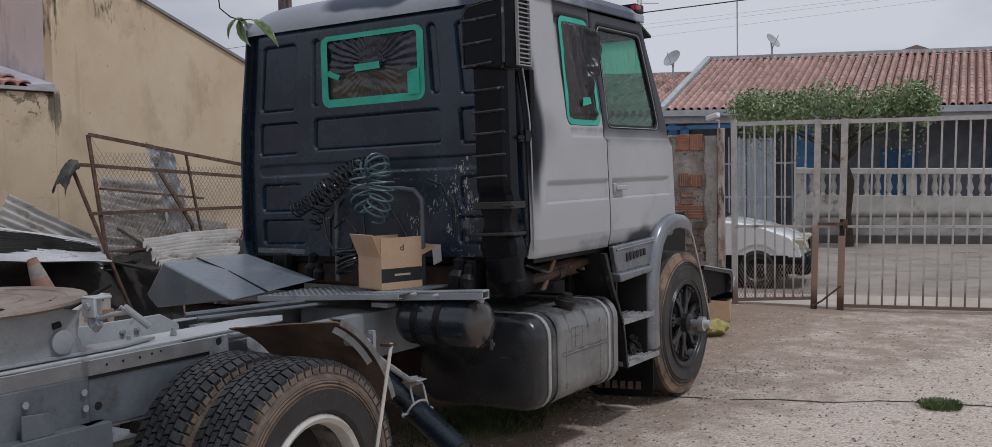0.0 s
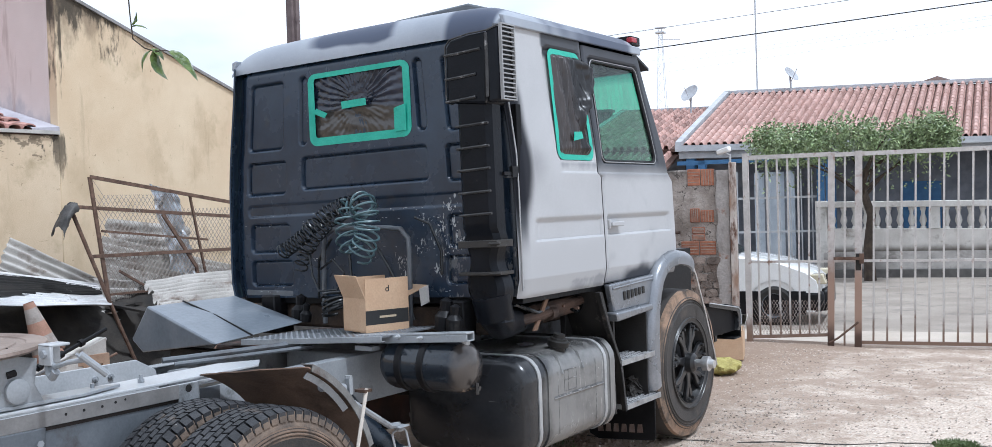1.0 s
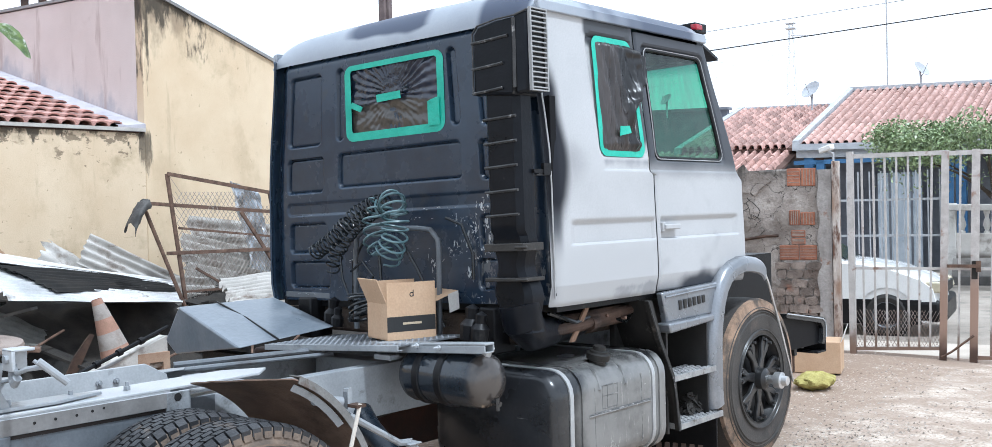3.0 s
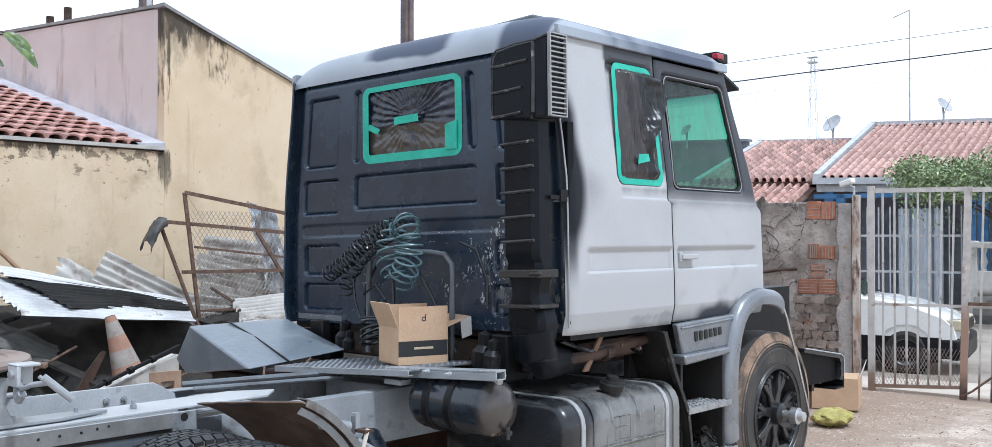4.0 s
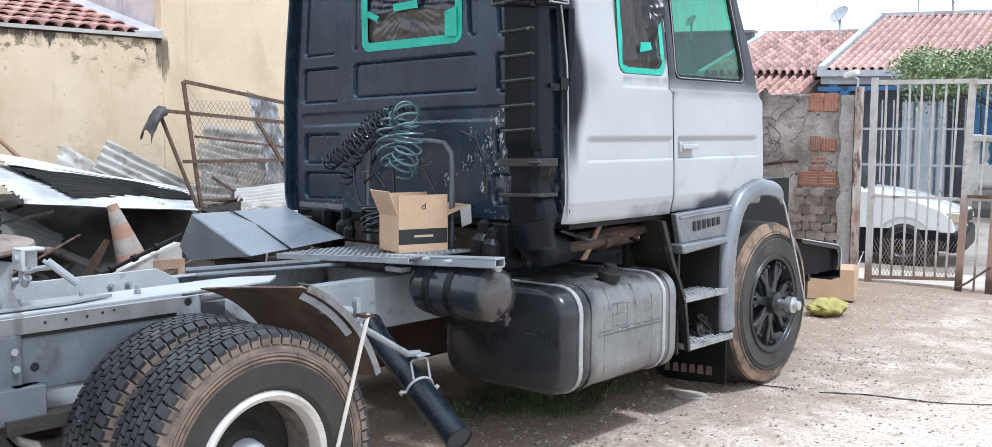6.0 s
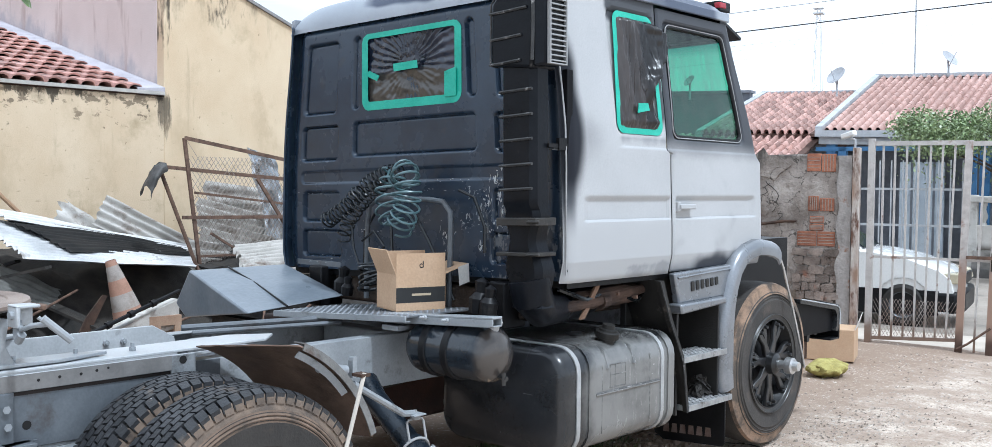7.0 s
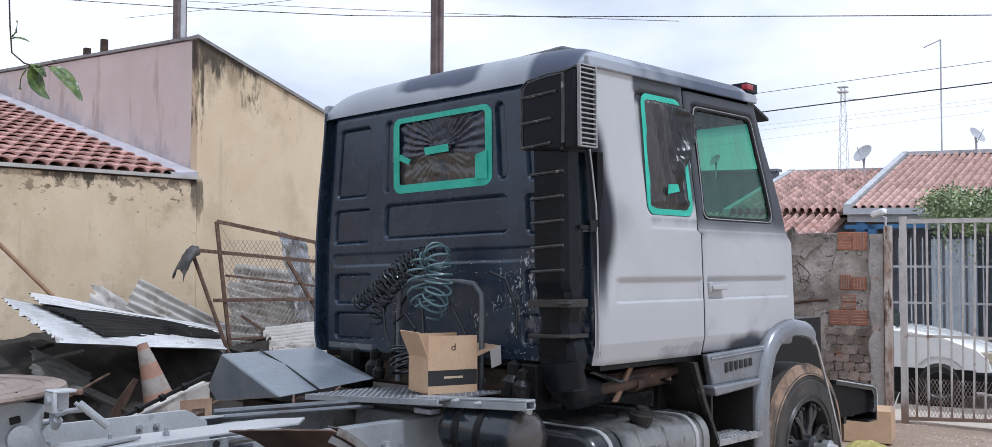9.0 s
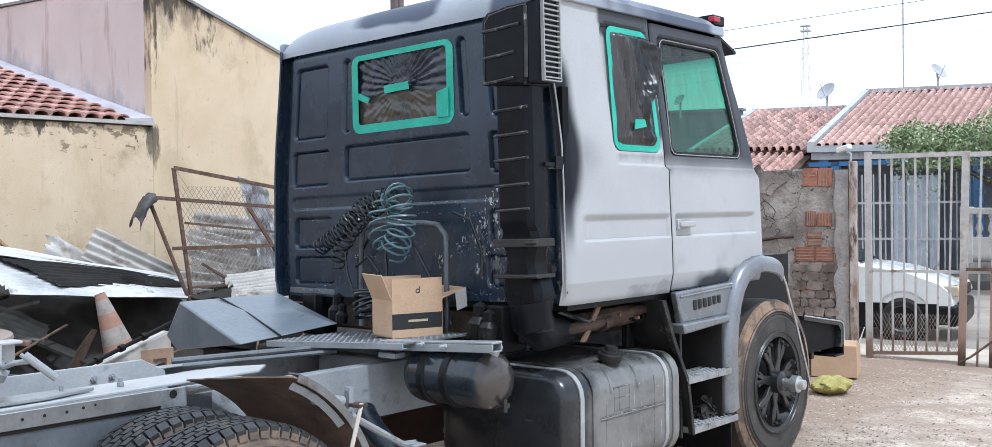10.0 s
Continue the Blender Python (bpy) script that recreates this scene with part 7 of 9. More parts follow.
ex = Mesh().tube([(0.42, -0.70, 0.72), XH - xa * 0.40, XH - xa * 0.30, XH - xa * 0.02], 0.058, 18).tube([XH - xa * 0.04, XM], 0.066, 24)
exh = part("exhaust_pipe", ex, mat("blue_black_pipe", (0.006, 0.010, 0.016), (0.015, 0.021, 0.030), 7, 0.28, 0.2, spots=((0.10, 0.10, 0.10), 16, 0.64, 0.74)), truck, "dark blue-black exhaust pipe")
part("pipe_mouth", Mesh().lathe([(0.0, 0.0665), (0.004, 0.0665), (0.004, 0.061), (-0.12, 0.058), (-0.12, 0.0)], XM, xa, 24), plain("soot", (0.004, 0.004, 0.004), 0.95), exh)
saddle = Mesh().tube([XH + xh * 0.072 * math.cos(a_) + xv * 0.072 * math.sin(a_) for a_ in (k * math.pi / 12 for k in range(13))], 0.007, 6)
for q in (-1, 1):
    foot = XH + xh * 0.072 * q
    saddle.tube([foot, foot + xh * 0.040 * q], 0.007, 6).tube([foot + xh * 0.028 * q - Vector((0, 0, 0.014)), foot + xh * 0.028 * q + Vector((0, 0, 0.012))], 0.006, 6)
    saddle.tube([XH + xh * 0.046 * q + xv * 0.058, XH + xh * 0.046 * q + Vector((0, 0, 0.135)), XH + xh * 0.036 * q + Vector((0, 0, 0.148)), XH + Vector((0, 0, 0.150))], 0.006, 6)
part("pipe_clamp", saddle, STRAP, exh, "bare steel pipe saddle and hanger loop")
part("rubber_mount", Mesh().lathe([(0, 0.0), (0, 0.020), (0.012, 0.026), (0.024, 0.020), (0.024, 0.008), (0.045, 0.008), (0.045, 0)], XH + Vector((0, 0, 0.146)), (0, 0, 1), 14), STRAP, exh, "grey hanger mount")
part("hanger_tab", Mesh().box(XH.x - 0.055, XH.x + 0.045, XH.y - 0.05, XH.y + 0.03, XH.z + 0.170, XH.z + 0.177), CHASSIS, truck, bevel=0.002)
solo("wooden_stick", Mesh().tube([(1.18, -1.39, 0.95), (1.25, -1.62, 0.45), (1.30, -1.84, -0.09)], 0.009, 7), plain("pale_stick", (0.42, 0.38, 0.33), 0.6), "thin pale stick leaning on the mudguard bracket", "stick")
part("stick_rest", Mesh().box(1.13, 1.19, -1.415, -1.365, 0.935, 0.948), BROWNRUST, truck)
# rear axle gear in the dark under the frame
part("brake_pot", Mesh().lathe([(0, 0.0), (0, 0.09), (0.12, 0.09), (0.16, 0.05), (0.16, 0.0)], (0.5, -1.3, 0.5), (0, 1, 0), 16), DARKJUNK, truck)
part("leaf_spring", Mesh().box(0.44, 0.53, -2.6, -1.15, 0.56, 0.62).box(0.44, 0.53, -2.35, -1.4, 0.50, 0.56), DARKJUNK, truck, bevel=0.004)
part("prop_shaft", Mesh().tube([(0, -1.9, 0.5), (0, 1.2, 0.72)], 0.06, 12), DARKJUNK, truck)
# added box, hides bright ground where the underside lies in shade
part("battery_box", Mesh().box(-1.22, -0.46, -0.15, 1.15, 0.20, 0.88), mat("dark_red_primer", (0.03, 0.014, 0.011), (0.07, 0.03, 0.022), 5, 0.8, spots=((0.02, 0.018, 0.016), 4, 0.5, 0.7)), truck, "dark red-brown box added on the far side of the frame", bevel=0.02)
part("gearbox", Mesh().box(-0.25, 0.25, 0.5, 1.7, 0.5, 1.0), DARKJUNK, truck, bevel=0.04)
part("frame_cross_tube", Mesh().tube([(-0.3, -1.32, 0.985), (0.02, -0.62, 1.005)], 0.016, 8).tube([(-0.2, -1.32, 0.97), (0.12, -0.62, 0.99)], 0.012, 8), RAILDARK, truck, "grey pipes between the rails")

# fifth wheel
FW = (0.0, -2.80, 1.245)
fw = Mesh()
fw.lathe([(-0.025, 0.0), (-0.025, 0.50), (-0.012, 0.525), (0.0, 0.52), (0.0, 0.44), (-0.006, 0.435), (-0.006, 0.40), (0.0, 0.395), (0.0, 0.30), (-0.006, 0.295), (-0.006, 0.27), (0.0, 0.265), (0.0, 0.0)], FW, (0.0, -0.02, 1), 56)
fifth = part("fifth_wheel_plate", fw, mat("greasy_rust_plate", (0.17, 0.125, 0.10), (0.31, 0.25, 0.21), 5, 0.5, 0.25, bump=0.25, spots=((0.09, 0.05, 0.035), 4, 0.55, 0.7)), truck, "round rusty fifth-wheel coupling plate")
for cx_, cy_, an in ((0.30, -2.62, 0.5), (0.38, -2.88, 0.35)):
    part("plate_slot", Mesh().box(-0.055, 0.055, -0.02, 0.02, -0.002, 0.0012, pose(cx_, cy_, FW[2] + 0.001, 0, 0, 55 + 40 * an)), INNERBLACK, fifth, "dark slot in the plate")
part("plate_lip", Mesh().prism([(0.20, -2.36, FW[2] - 0.004), (0.30, -2.40, FW[2] - 0.004), (0.345, -2.325, FW[2] - 0.012), (0.30, -2.295, FW[2] - 0.012)], (0, 0, -0.02)), RUST, fifth, bevel=0.004)
part("coupling_jaw", Mesh().lathe([(0.001, 0.0), (0.003, 0.10), (0.001, 0.10)], FW, (0, 0, 1), 20), plain("jaw_dark", (0.03, 0.022, 0.018), 0.6), fifth)
for s in (1, -1):
    ear = Mesh().prism([(s * 0.42, -3.05, 1.01), (s * 0.42, -2.47, 1.01), (s * 0.42, -2.515, 1.10), (s * 0.42, -2.50, 1.20), (s * 0.42, -2.6, 1.222), (s * 0.42, -2.98, 1.222), (s * 0.42, -3.04, 1.12)], (-s * 0.03, 0, 0))
    e = part("pedestal_plate", ear, CHASSIS, truck, "grey pedestal plate", bevel=0.004)
    part("pivot_pin", Mesh().lathe([(0, 0.05), (s * 0.02, 0.05), (s * 0.024, 0.04), (s * 0.024, 0.0)], (s * 0.42, -2.60, 1.084), (1, 0, 0), 18), CHASSIS, e)
    part("slot", Mesh().tube([(s * 0.4215, -2.635, 1.15), (s * 0.4215, -2.60, 1.156)], 0.014, 8), plain("slot_black", (0.01, 0.009, 0.009), 0.9), e)
    part("foot_plate", Mesh().prism([(s * 0.30, -3.1, 1.014), (s * 0.30, -2.2, 1.014), (s * 0.37, -2.08, 1.014), (s * 0.43, -2.3, 1.014), (s * 0.43, -3.1, 1.014)], (0, 0, 0.014)), CHASSIS, truck, bevel=0.003)
lug = Mesh().box(0.47, 0.55, -2.53, -2.515, 1.18, 1.262).box(0.47, 0.485, -2.515, -2.44, 1.18, 1.262).box(0.47, 0.55, -2.53, -2.44, 1.252, 1.264)
part("release_bracket", lug, CHASSISL, truck, "light grey release bracket", bevel=0.004)
part("bracket_bolt", Mesh().lathe([(0, 0.016), (0.014, 0.016), (0.014, 0.0)], (0.515, -2.53, 1.225), (0, -1, 0), 8), CHASSIS, truck)
part("release_hook", Mesh().tube([(0.49, -2.50, 1.20), (0.51, -2.51, 1.15), (0.545, -2.52, 1.135), (0.57, -2.52, 1.16)], 0.017, 8), CHASSIS, truck, "grey release hook")
part("release_rod", Mesh().tube([(0.50, -2.50, 1.19), (0.57, -2.52, 1.178), (0.65, -2.52, 1.20), (0.72, -2.485, 1.21)], 0.010, 8), CHASSIS, truck)
part("release_lever", Mesh().tube([(0.712, -2.51, 1.232), (0.742, -2.416, 1.144)], 0.015, 10).tube([(0.70, -2.52, 1.235), (0.715, -2.49, 1.205)], 0.008, 6), CHASSIS, truck, "grey release lever")

# angular loose mudguard lying by the deck
P = {"tl": (-1.18, -0.72, 1.195), "tr": (-1.10, -0.06, 1.205), "bl": (-0.51, -0.77, 0.99), "br": (-0.30, -0.235, 1.074), "e1": (-1.395, -0.68, 0.972), "e2": (-1.31, -0.66, 0.885), "bk1": (-1.36, -0.60, 0.90), "bk2": (-1.10, -0.05, 0.95)}
wd = Mesh()
wd.add([P[k] for k in ("tl", "tr", "br", "bl", "e1", "e2", "bk1", "bk2")], [(0, 3, 2, 1), (0, 4, 5, 3), (0, 1, 7, 6, 4), (4, 6, 5), (5, 6, 7, 2, 3), (1, 2, 7)])
wedge = solo("loose_mudguard", wd, mat("grey_plastic_guard", (0.125, 0.145, 0.17), (0.185, 0.205, 0.23), 4, 0.32, bump=0.12, fine=40, spots=((0.30, 0.31, 0.32), 6, 0.64, 0.8)), "angular dark grey plastic mudguard lying on the frame", "mudguard", bevel=0.012)
seam = Mesh()
seam.tube([(-1.126, -0.482, 1.206), (-0.775, -0.521, 1.128), (-0.423, -0.561, 1.026)], 0.006, 6)
part("seam", seam, BLACKPL, wedge)
solo("guard_support", Mesh().box(-1.12, -0.46, -0.60, -0.52, -0.1, 0.92), DARKJUNK, "dark steel support under the loose mudguard", "support")

# cardboard box
bx = thing("cardboard_box", (0.38, -0.35, 1.066), "open brown cardboard box with a black printed band", "box")
e1, e2 = Vector((0.31, 0.95, 0)).normalized(), Vector((-0.95, 0.31, 0)).normalized()
o0 = Vector((0.440, -0.525, 1.067))
W_, D_, H_ = 0.285, 0.24, 0.30


def bxq(name, pts, material, label="", th=0.005):
    n = (pts[1] - pts[0]).cross(pts[3] - pts[0]).normalized() * th
    return part(name, Mesh().prism(pts, n), material, bx, label)


up = Vector((0, 0, 1))
front = bxq("front", [o0, o0 + e1 * W_, o0 + e1 * W_ + up * H_, o0 + up * H_], CARD)
bxq("back", [o0 + e2 * D_, o0 + e2 * D_ + e1 * W_, o0 + e2 * D_ + e1 * W_ + up * H_, o0 + e2 * D_ + up * H_], CARD)
bxq("side", [o0, o0 + e2 * D_, o0 + e2 * D_ + up * (H_ - 0.11), o0 + up * (H_ - 0.11)], CARD)
bxq("side", [o0 + e1 * W_, o0 + e1 * W_ + e2 * D_, o0 + e1 * W_ + e2 * D_ + up * (H_ - 0.11), o0 + e1 * W_ + up * (H_ - 0.11)], CARD)
bxq("bottom", [o0 + up * 0.002, o0 + e1 * W_ + up * 0.002, o0 + e1 * W_ + e2 * D_ + up * 0.002, o0 + e2 * D_ + up * 0.002], CARD)
h0 = up * (H_ - 0.11)
bxq("flap", [o0 + h0, o0 + e2 * D_ + h0, o0 + e2 * D_ + h0 - e1 * 0.055 + up * 0.13, o0 + h0 - e1 * 0.055 + up * 0.13], CARD)
bxq("flap", [o0 + e1 * W_ + h0, o0 + e1 * W_ + e2 * D_ + h0, o0 + e1 * (W_ + 0.14) + e2 * D_ + h0 + up * 0.05, o0 + e1 * (W_ + 0.14) + h0 + up * 0.05], CARD)
bxq("torn_label", [o0 + e1 * (W_ + 0.09) + h0 - up * 0.07, o0 + e1 * (W_ + 0.15) + h0 - up * 0.05, o0 + e1 * (W_ + 0.145) + h0 + up * 0.05, o0 + e1 * (W_ + 0.08) + h0 + up * 0.03], HOUSEWHITE, "torn white paper label", 0.002)
nrm = e1.cross(up).normalized() * 0.004
if nrm.dot(Vector((1, -0.3, 0))) < 0:
    nrm = -nrm
q = [o0 + nrm + e1 * 0.0 + up * 0.042, o0 + nrm + e1 * W_ + up * 0.042, o0 + nrm + e1 * W_ + up * 0.122, o0 + nrm + up * 0.122]
part("printed_band", Mesh().prism(q, nrm * 0.3), INK, bx, "black printed band")
q2 = [o0 + nrm * 1.5 + e1 * a + up * b for a, b in ((0.09, 0.078), (0.20, 0.078), (0.20, 0.090), (0.09, 0.090))]
part("pale_print", Mesh().prism(q2, nrm * 0.3), PALEINK, bx, "pale bar of print")
lg = Mesh()
cc = o0 + nrm * 1.2 + e1 * 0.145 + up * 0.235
lg.tube([cc + (e1 * math.cos(a) + up * math.sin(a)) * 0.010 for a in (k * math.pi / 6 for k in range(12))], 0.0028, 5, True)
lg.tube([cc + e1 * 0.010 - up * 0.010, cc + e1 * 0.010 + up * 0.024], 0.0028, 5)
part("printed_mark", lg, INK, bx, "small dark printed mark")

# ---- scrap pile along the boundary wall ----
def corr(name, a, b, c, d, waves, amp, material, label, bend=0.0, ragged=0.02, seed=0, nu=24, group="scrap roofing sheets"):
    """A corrugated sheet between corners a-b (one edge) and d-c (the other); the ridges run from a to b."""
    a, b, c, d = (Vector(p) for p in (a, b, c, d))
    n = (b - a).cross(d - a).normalized()
    if n.z < 0:
        n = -n

    def fn(u, v):
        p = a.lerp(b, u).lerp(d.lerp(c, u), v)
        p = p + n * (amp * math.sin(2 * math.pi * waves * v) + bend * math.sin(math.pi * u) + 0.02 * noise.noise(Vector((u * 3, v * 3, seed))))
        e = max(0, u - 0.93) / 0.07 - max(0, 0.07 - u) / 0.07
        return p + (b - a).normalized() * ragged * e * noise.noise(Vector((v * 9, seed, 1))) * 2

    return solo(name, Mesh().grid(nu, waves * 8, fn), material, label, "roofing sheet", group, solid=0.003, base=tuple(a), sharp=70)


DIRTYZINC = mat("dirty_zinc", (0.40, 0.40, 0.40), (0.68, 0.68, 0.68), 2.0, 0.38, 0.55, spec=0.4, bump=0.1, spots=((0.20, 0.17, 0.14), 4, 0.58, 0.70))
# near black that paints the shade inside the bent sheet
HOLLOWBLACK = mat("shaded_hollow_black", (0.008, 0.008, 0.008), (0.022, 0.020, 0.018), 4, 0.75, bump=0.3, spec=0.2, spots=((0.16, 0.15, 0.14), 7, 0.66, 0.74))
corr("corrugated_sheet", (-5.3, -0.378, 1.426), (-5.25, 1.885, 0.949), (-4.45, 1.419, 0.914), (-4.45, -0.237, 1.066), 12, 0.013, DIRTYZINC, "bright bent zinc roofing sheet lying on the scrap", 0.0, 0.03, 1)
# extra sheet laid on the bright one as its dark, shaded hollow
corr("corrugated_sheet", (-5.226, -0.079, 1.394), (-5.322, 1.915, 1.030), (-5.109, 1.781, 0.976), (-4.600, 0.263, 1.094), 8, 0.008, HOLLOWBLACK, "near-black sheet for the shaded hollow of the bright one", 0.012, 0.03, 2)
corr("corrugated_sheet", (-5.355, -0.112, 1.462), (-5.356, 1.936, 1.045), (-5.218, 1.849, 1.012), (-5.157, -0.085, 1.380), 3, 0.014, ZINC, "narrow bright strip of roofing sheet", 0.0, 0.03, 13)
corr("corrugated_sheet", (-5.80, 1.22, 1.59), (-5.75, 2.36, 1.02), (-5.58, 2.05, 0.81), (-5.63, 0.99, 1.29), 4, 0.022, FIBRE, "short corrugated sheet leaning on the wall", 0.0, 0.02, 3)
corr("corrugated_sheet", (-6.0, 0.88, 1.54), (-5.95, 1.34, 1.22), (-5.74, 1.01, 0.91), (-5.79, 0.58, 1.21), 3, 0.016, FIBRE, "small torn corrugated sheet", 0.0, 0.05, 4)
corr("corrugated_sheet", (-5.75, 2.25, 1.56), (-5.7, 4.1, 1.12), (-5.3, 3.9, 0.60), (-5.35, 2.05, 1.02), 7, 0.030, FIBRE, "weathered corrugated sheet behind the mesh frame", 0.0, 0.03, 5)
corr("corrugated_sheet", (-5.45, 1.9, 1.12), (-5.2, 3.9, 0.86), (-4.75, 3.6, 0.35), (-4.95, 1.7, 0.55), 7, 0.030, FIBRE, "lower corrugated sheet with pale ridges", 0.0, 0.03, 6)
corr("corrugated_sheet", (-5.95, 2.5, 1.75), (-5.9, 3.6, 1.62), (-5.9, 3.65, 0.4), (-5.95, 2.4, 0.45), 8, 0.012, FIBRE, "dull sheet standing against the wall", 0.0, 0.03, 7)
corr("corrugated_sheet", (-4.9, 2.15, 1.06), (-4.7, 3.352, 1.10), (-4.2, 2.828, 0.80), (-4.3, 1.90, 0.80), 9, 0.032, FIBRE, "pale corrugated sheet lying over the scrap", 0.02, 0.03, 12)
OLDZINC = mat("dull_dark_zinc", (0.10, 0.10, 0.09), (0.19, 0.185, 0.17), 4, 0.7, 0.1, bump=0.2)
corr("corrugated_sheet", (-5.0, -0.227, 0.998), (-4.9, 0.3, 0.725), (-4.6, 0.079, 0.587), (-4.7, -0.351, 0.786), 5, 0.014, OLDZINC, "dull dark corrugated sheet down in the scrap", 0.0, 0.03, 9)
foil = Mesh()
foil.grid(26, 44, lambda u, v: Vector((-5.55 + 0.05 * noise.noise(Vector((u * 5, v * 9, 2))) + 0.025 * math.sin(u * 26), 2.78 + 0.10 * (1 - v) * 3 + 0.36 * u + 0.05 * noise.noise(Vector((u * 2, v * 5, 6))), 1.05 + 1.08 * v - 0.12 * u)))
solo("crumpled_metal_sheet", foil, FOIL, "crumpled shiny metal sheet hung on the frame", "metal sheet", solid=0.003, sharp=25)

# rusty mesh frame leaning over the pile
fr = thing("mesh_frame", (-5.2, 2.3, 0.8), "rusty angle-iron frame with torn chain-link mesh", "frame")
FXP = -5.2
BARS = [((1.76, 2.185), (4.35, 1.79)), ((1.76, 2.185), (1.95, 0.80)), ((1.56, 1.88), (4.35, 1.682)), ((1.73, 1.362), (4.35, 1.338)), ((2.67, 1.777), (3.12, 1.16)), ((3.12, 1.16), (3.2, 0.75)),
        ((2.07, 1.19), (2.75, 0.80)), ((3.05, 1.99), (3.28, 0.9)), ((1.89, 1.62), (3.3, 1.47)), ((1.95, 0.95), (3.5, 0.95))]
for k, ((y0, z0), (y1, z1)) in enumerate(BARS):
    d = Vector((0, y1 - y0, z1 - z0)).normalized()
    s = d.cross(Vector((1, 0, 0))) * (0.019 if k < 6 else 0.012)
    o = Vector((FXP - 0.012 * (k % 3), y0, z0))
    e = Vector((FXP - 0.012 * (k % 3), y1, z1))
    part("frame_bar", Mesh().prism([o - s, e - s, e + s, o + s], (0.024, 0, 0)), RUST, fr, "rusty frame bar")
wire = Mesh()
rng = random.Random(5)
for i in range(72):
    y0 = 1.0 + i * 0.055
    for s in (1, -1):
        pts = []
        for k in range(9):
            z = 0.86 + 1.30 * k / 8
            y = y0 + s * (z - 0.86) * 0.72 + (0.9 if s < 0 else -0.1)
            zt = 2.17 - 0.152 * (y - 1.76)
            if 1.90 - (z - 0.9) * 0.11 < y < 4.2 and z < zt and not (2.3 < y < 2.75 and 0.86 < z < 1.1 and (i % 3)):
                pts.append((FXP - 0.005 + 0.012 * noise.noise(Vector((y * 3, z * 3, 0))), y, z))
        if len(pts) > 1:
            wire.tube(pts, 0.0038, 3)
part("chain_mesh", wire, mat("old_mesh_wire", (0.20, 0.17, 0.145), (0.34, 0.30, 0.265), 12, 0.6, 0.3), fr, "torn diamond wire mesh", kind="stuff")
pole = thing("scrap_pole", (-4.65, 1.5, 0.6), "slanting rusty pole with a torn metal cap", "pole")
part("pole", Mesh().tube([(-4.65, 1.16, 1.83), (-4.65, 1.34, 1.40), (-4.62, 1.62, 0.70), (-4.6, 1.9, 0.05)], 0.020, 8), RUST, pole)
cp = Mesh()


def cap_pt(u, v):
    a = radians(-20 + 200 * v)
    y = 1.20 - 0.19 * u + 0.02 * noise.noise(Vector((u * 5, v * 5, 3)))
    r = 0.065 + 0.03 * u
    return Vector((-4.66 + r * math.cos(a), y, 1.85 - 0.26 * u * u + r * math.sin(a) + 0.015 * noise.noise(Vector((u * 7, v * 7, 1)))))


part("metal_cap", cp.grid(14, 14, cap_pt), mat("torn_cap", (0.02, 0.019, 0.018), (0.08, 0.075, 0.07), 8, 0.5, 0.3, bump=0.4), pole, "torn curled grey metal cap", solid=0.004)

# traffic cone
cone = thing("traffic_cone", (-4.2, 0.60, 0.31), "faded orange and white traffic cone", "cone")
cz = 0.31
CX, CY = -4.2, 0.65


def cseg(z0, z1, r0, r1, name, material, label=""):
    part(name, Mesh().lathe([(z0, r0), (z1, r1)], (CX, CY, cz), (-0.13, -0.28, 1), 24), material, cone, label)


part("base", Mesh().box(CX - 0.2, CX + 0.2, CY - 0.2, CY + 0.2, cz, cz + 0.03), CONE, cone, bevel=0.01)
RR = lambda z: 0.175 - 0.13 * z / 0.75
for z0, z1, mm in ((0.03, 0.30, CONE), (0.30, 0.44, CONEW), (0.44, 0.57, CONE), (0.57, 0.70, CONEW), (0.70, 0.75, CONE)):
    cseg(z0, z1, RR(z0), RR(z1), "band", mm)
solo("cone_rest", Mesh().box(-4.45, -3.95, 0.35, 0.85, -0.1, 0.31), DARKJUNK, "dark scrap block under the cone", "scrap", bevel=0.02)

# sticks, bars, boards, blocks
def bar(name, p0, p1, r, material, label, cat="bar", seg=8):
    return solo(name, Mesh().tube([p0, p1], r, seg), material, label, cat, base=p0)


bar("leaning_stick", (-6.4, -0.35, 2.30), (-5.6, 0.72, 0.95), 0.022, WOOD, "thin wooden stick leaning on the wall", "stick")
bar("scrap_bar", (-3.3, -0.45, 0.47), (-3.45, 0.62, 0.81), 0.018, BLACKPL, "black metal bar with rings lying over scrap", "bar")
bar("scrap_bar", (-3.35, -0.42, 0.42), (-3.5, 0.65, 0.72), 0.016, STRAP, "grey metal bar lying over scrap", "bar")
for k in range(3):
    p = Vector((-3.3, -0.45, 0.47)).lerp(Vector((-3.45, 0.62, 0.81)), 0.35 + 0.2 * k)
    solo("bar_ring", Mesh().lathe([(-0.02, 0.021), (-0.02, 0.03), (0.02, 0.03), (0.02, 0.021)], tuple(p), (-0.15, 1.07, 0.34), 12), BLACKPL, "black clamp ring on the bar", "ring")
ch = Mesh().prism([(-3.4, -0.1, 0.36), (-3.45, 0.62, 0.50), (-3.45, 0.62, 0.74), (-3.4, -0.1, 0.52)], (-0.12, 0, 0))
solo("scrap_channel", ch, FIBRE, "dull grey channel piece on the scrap heap", "scrap", bevel=0.006)


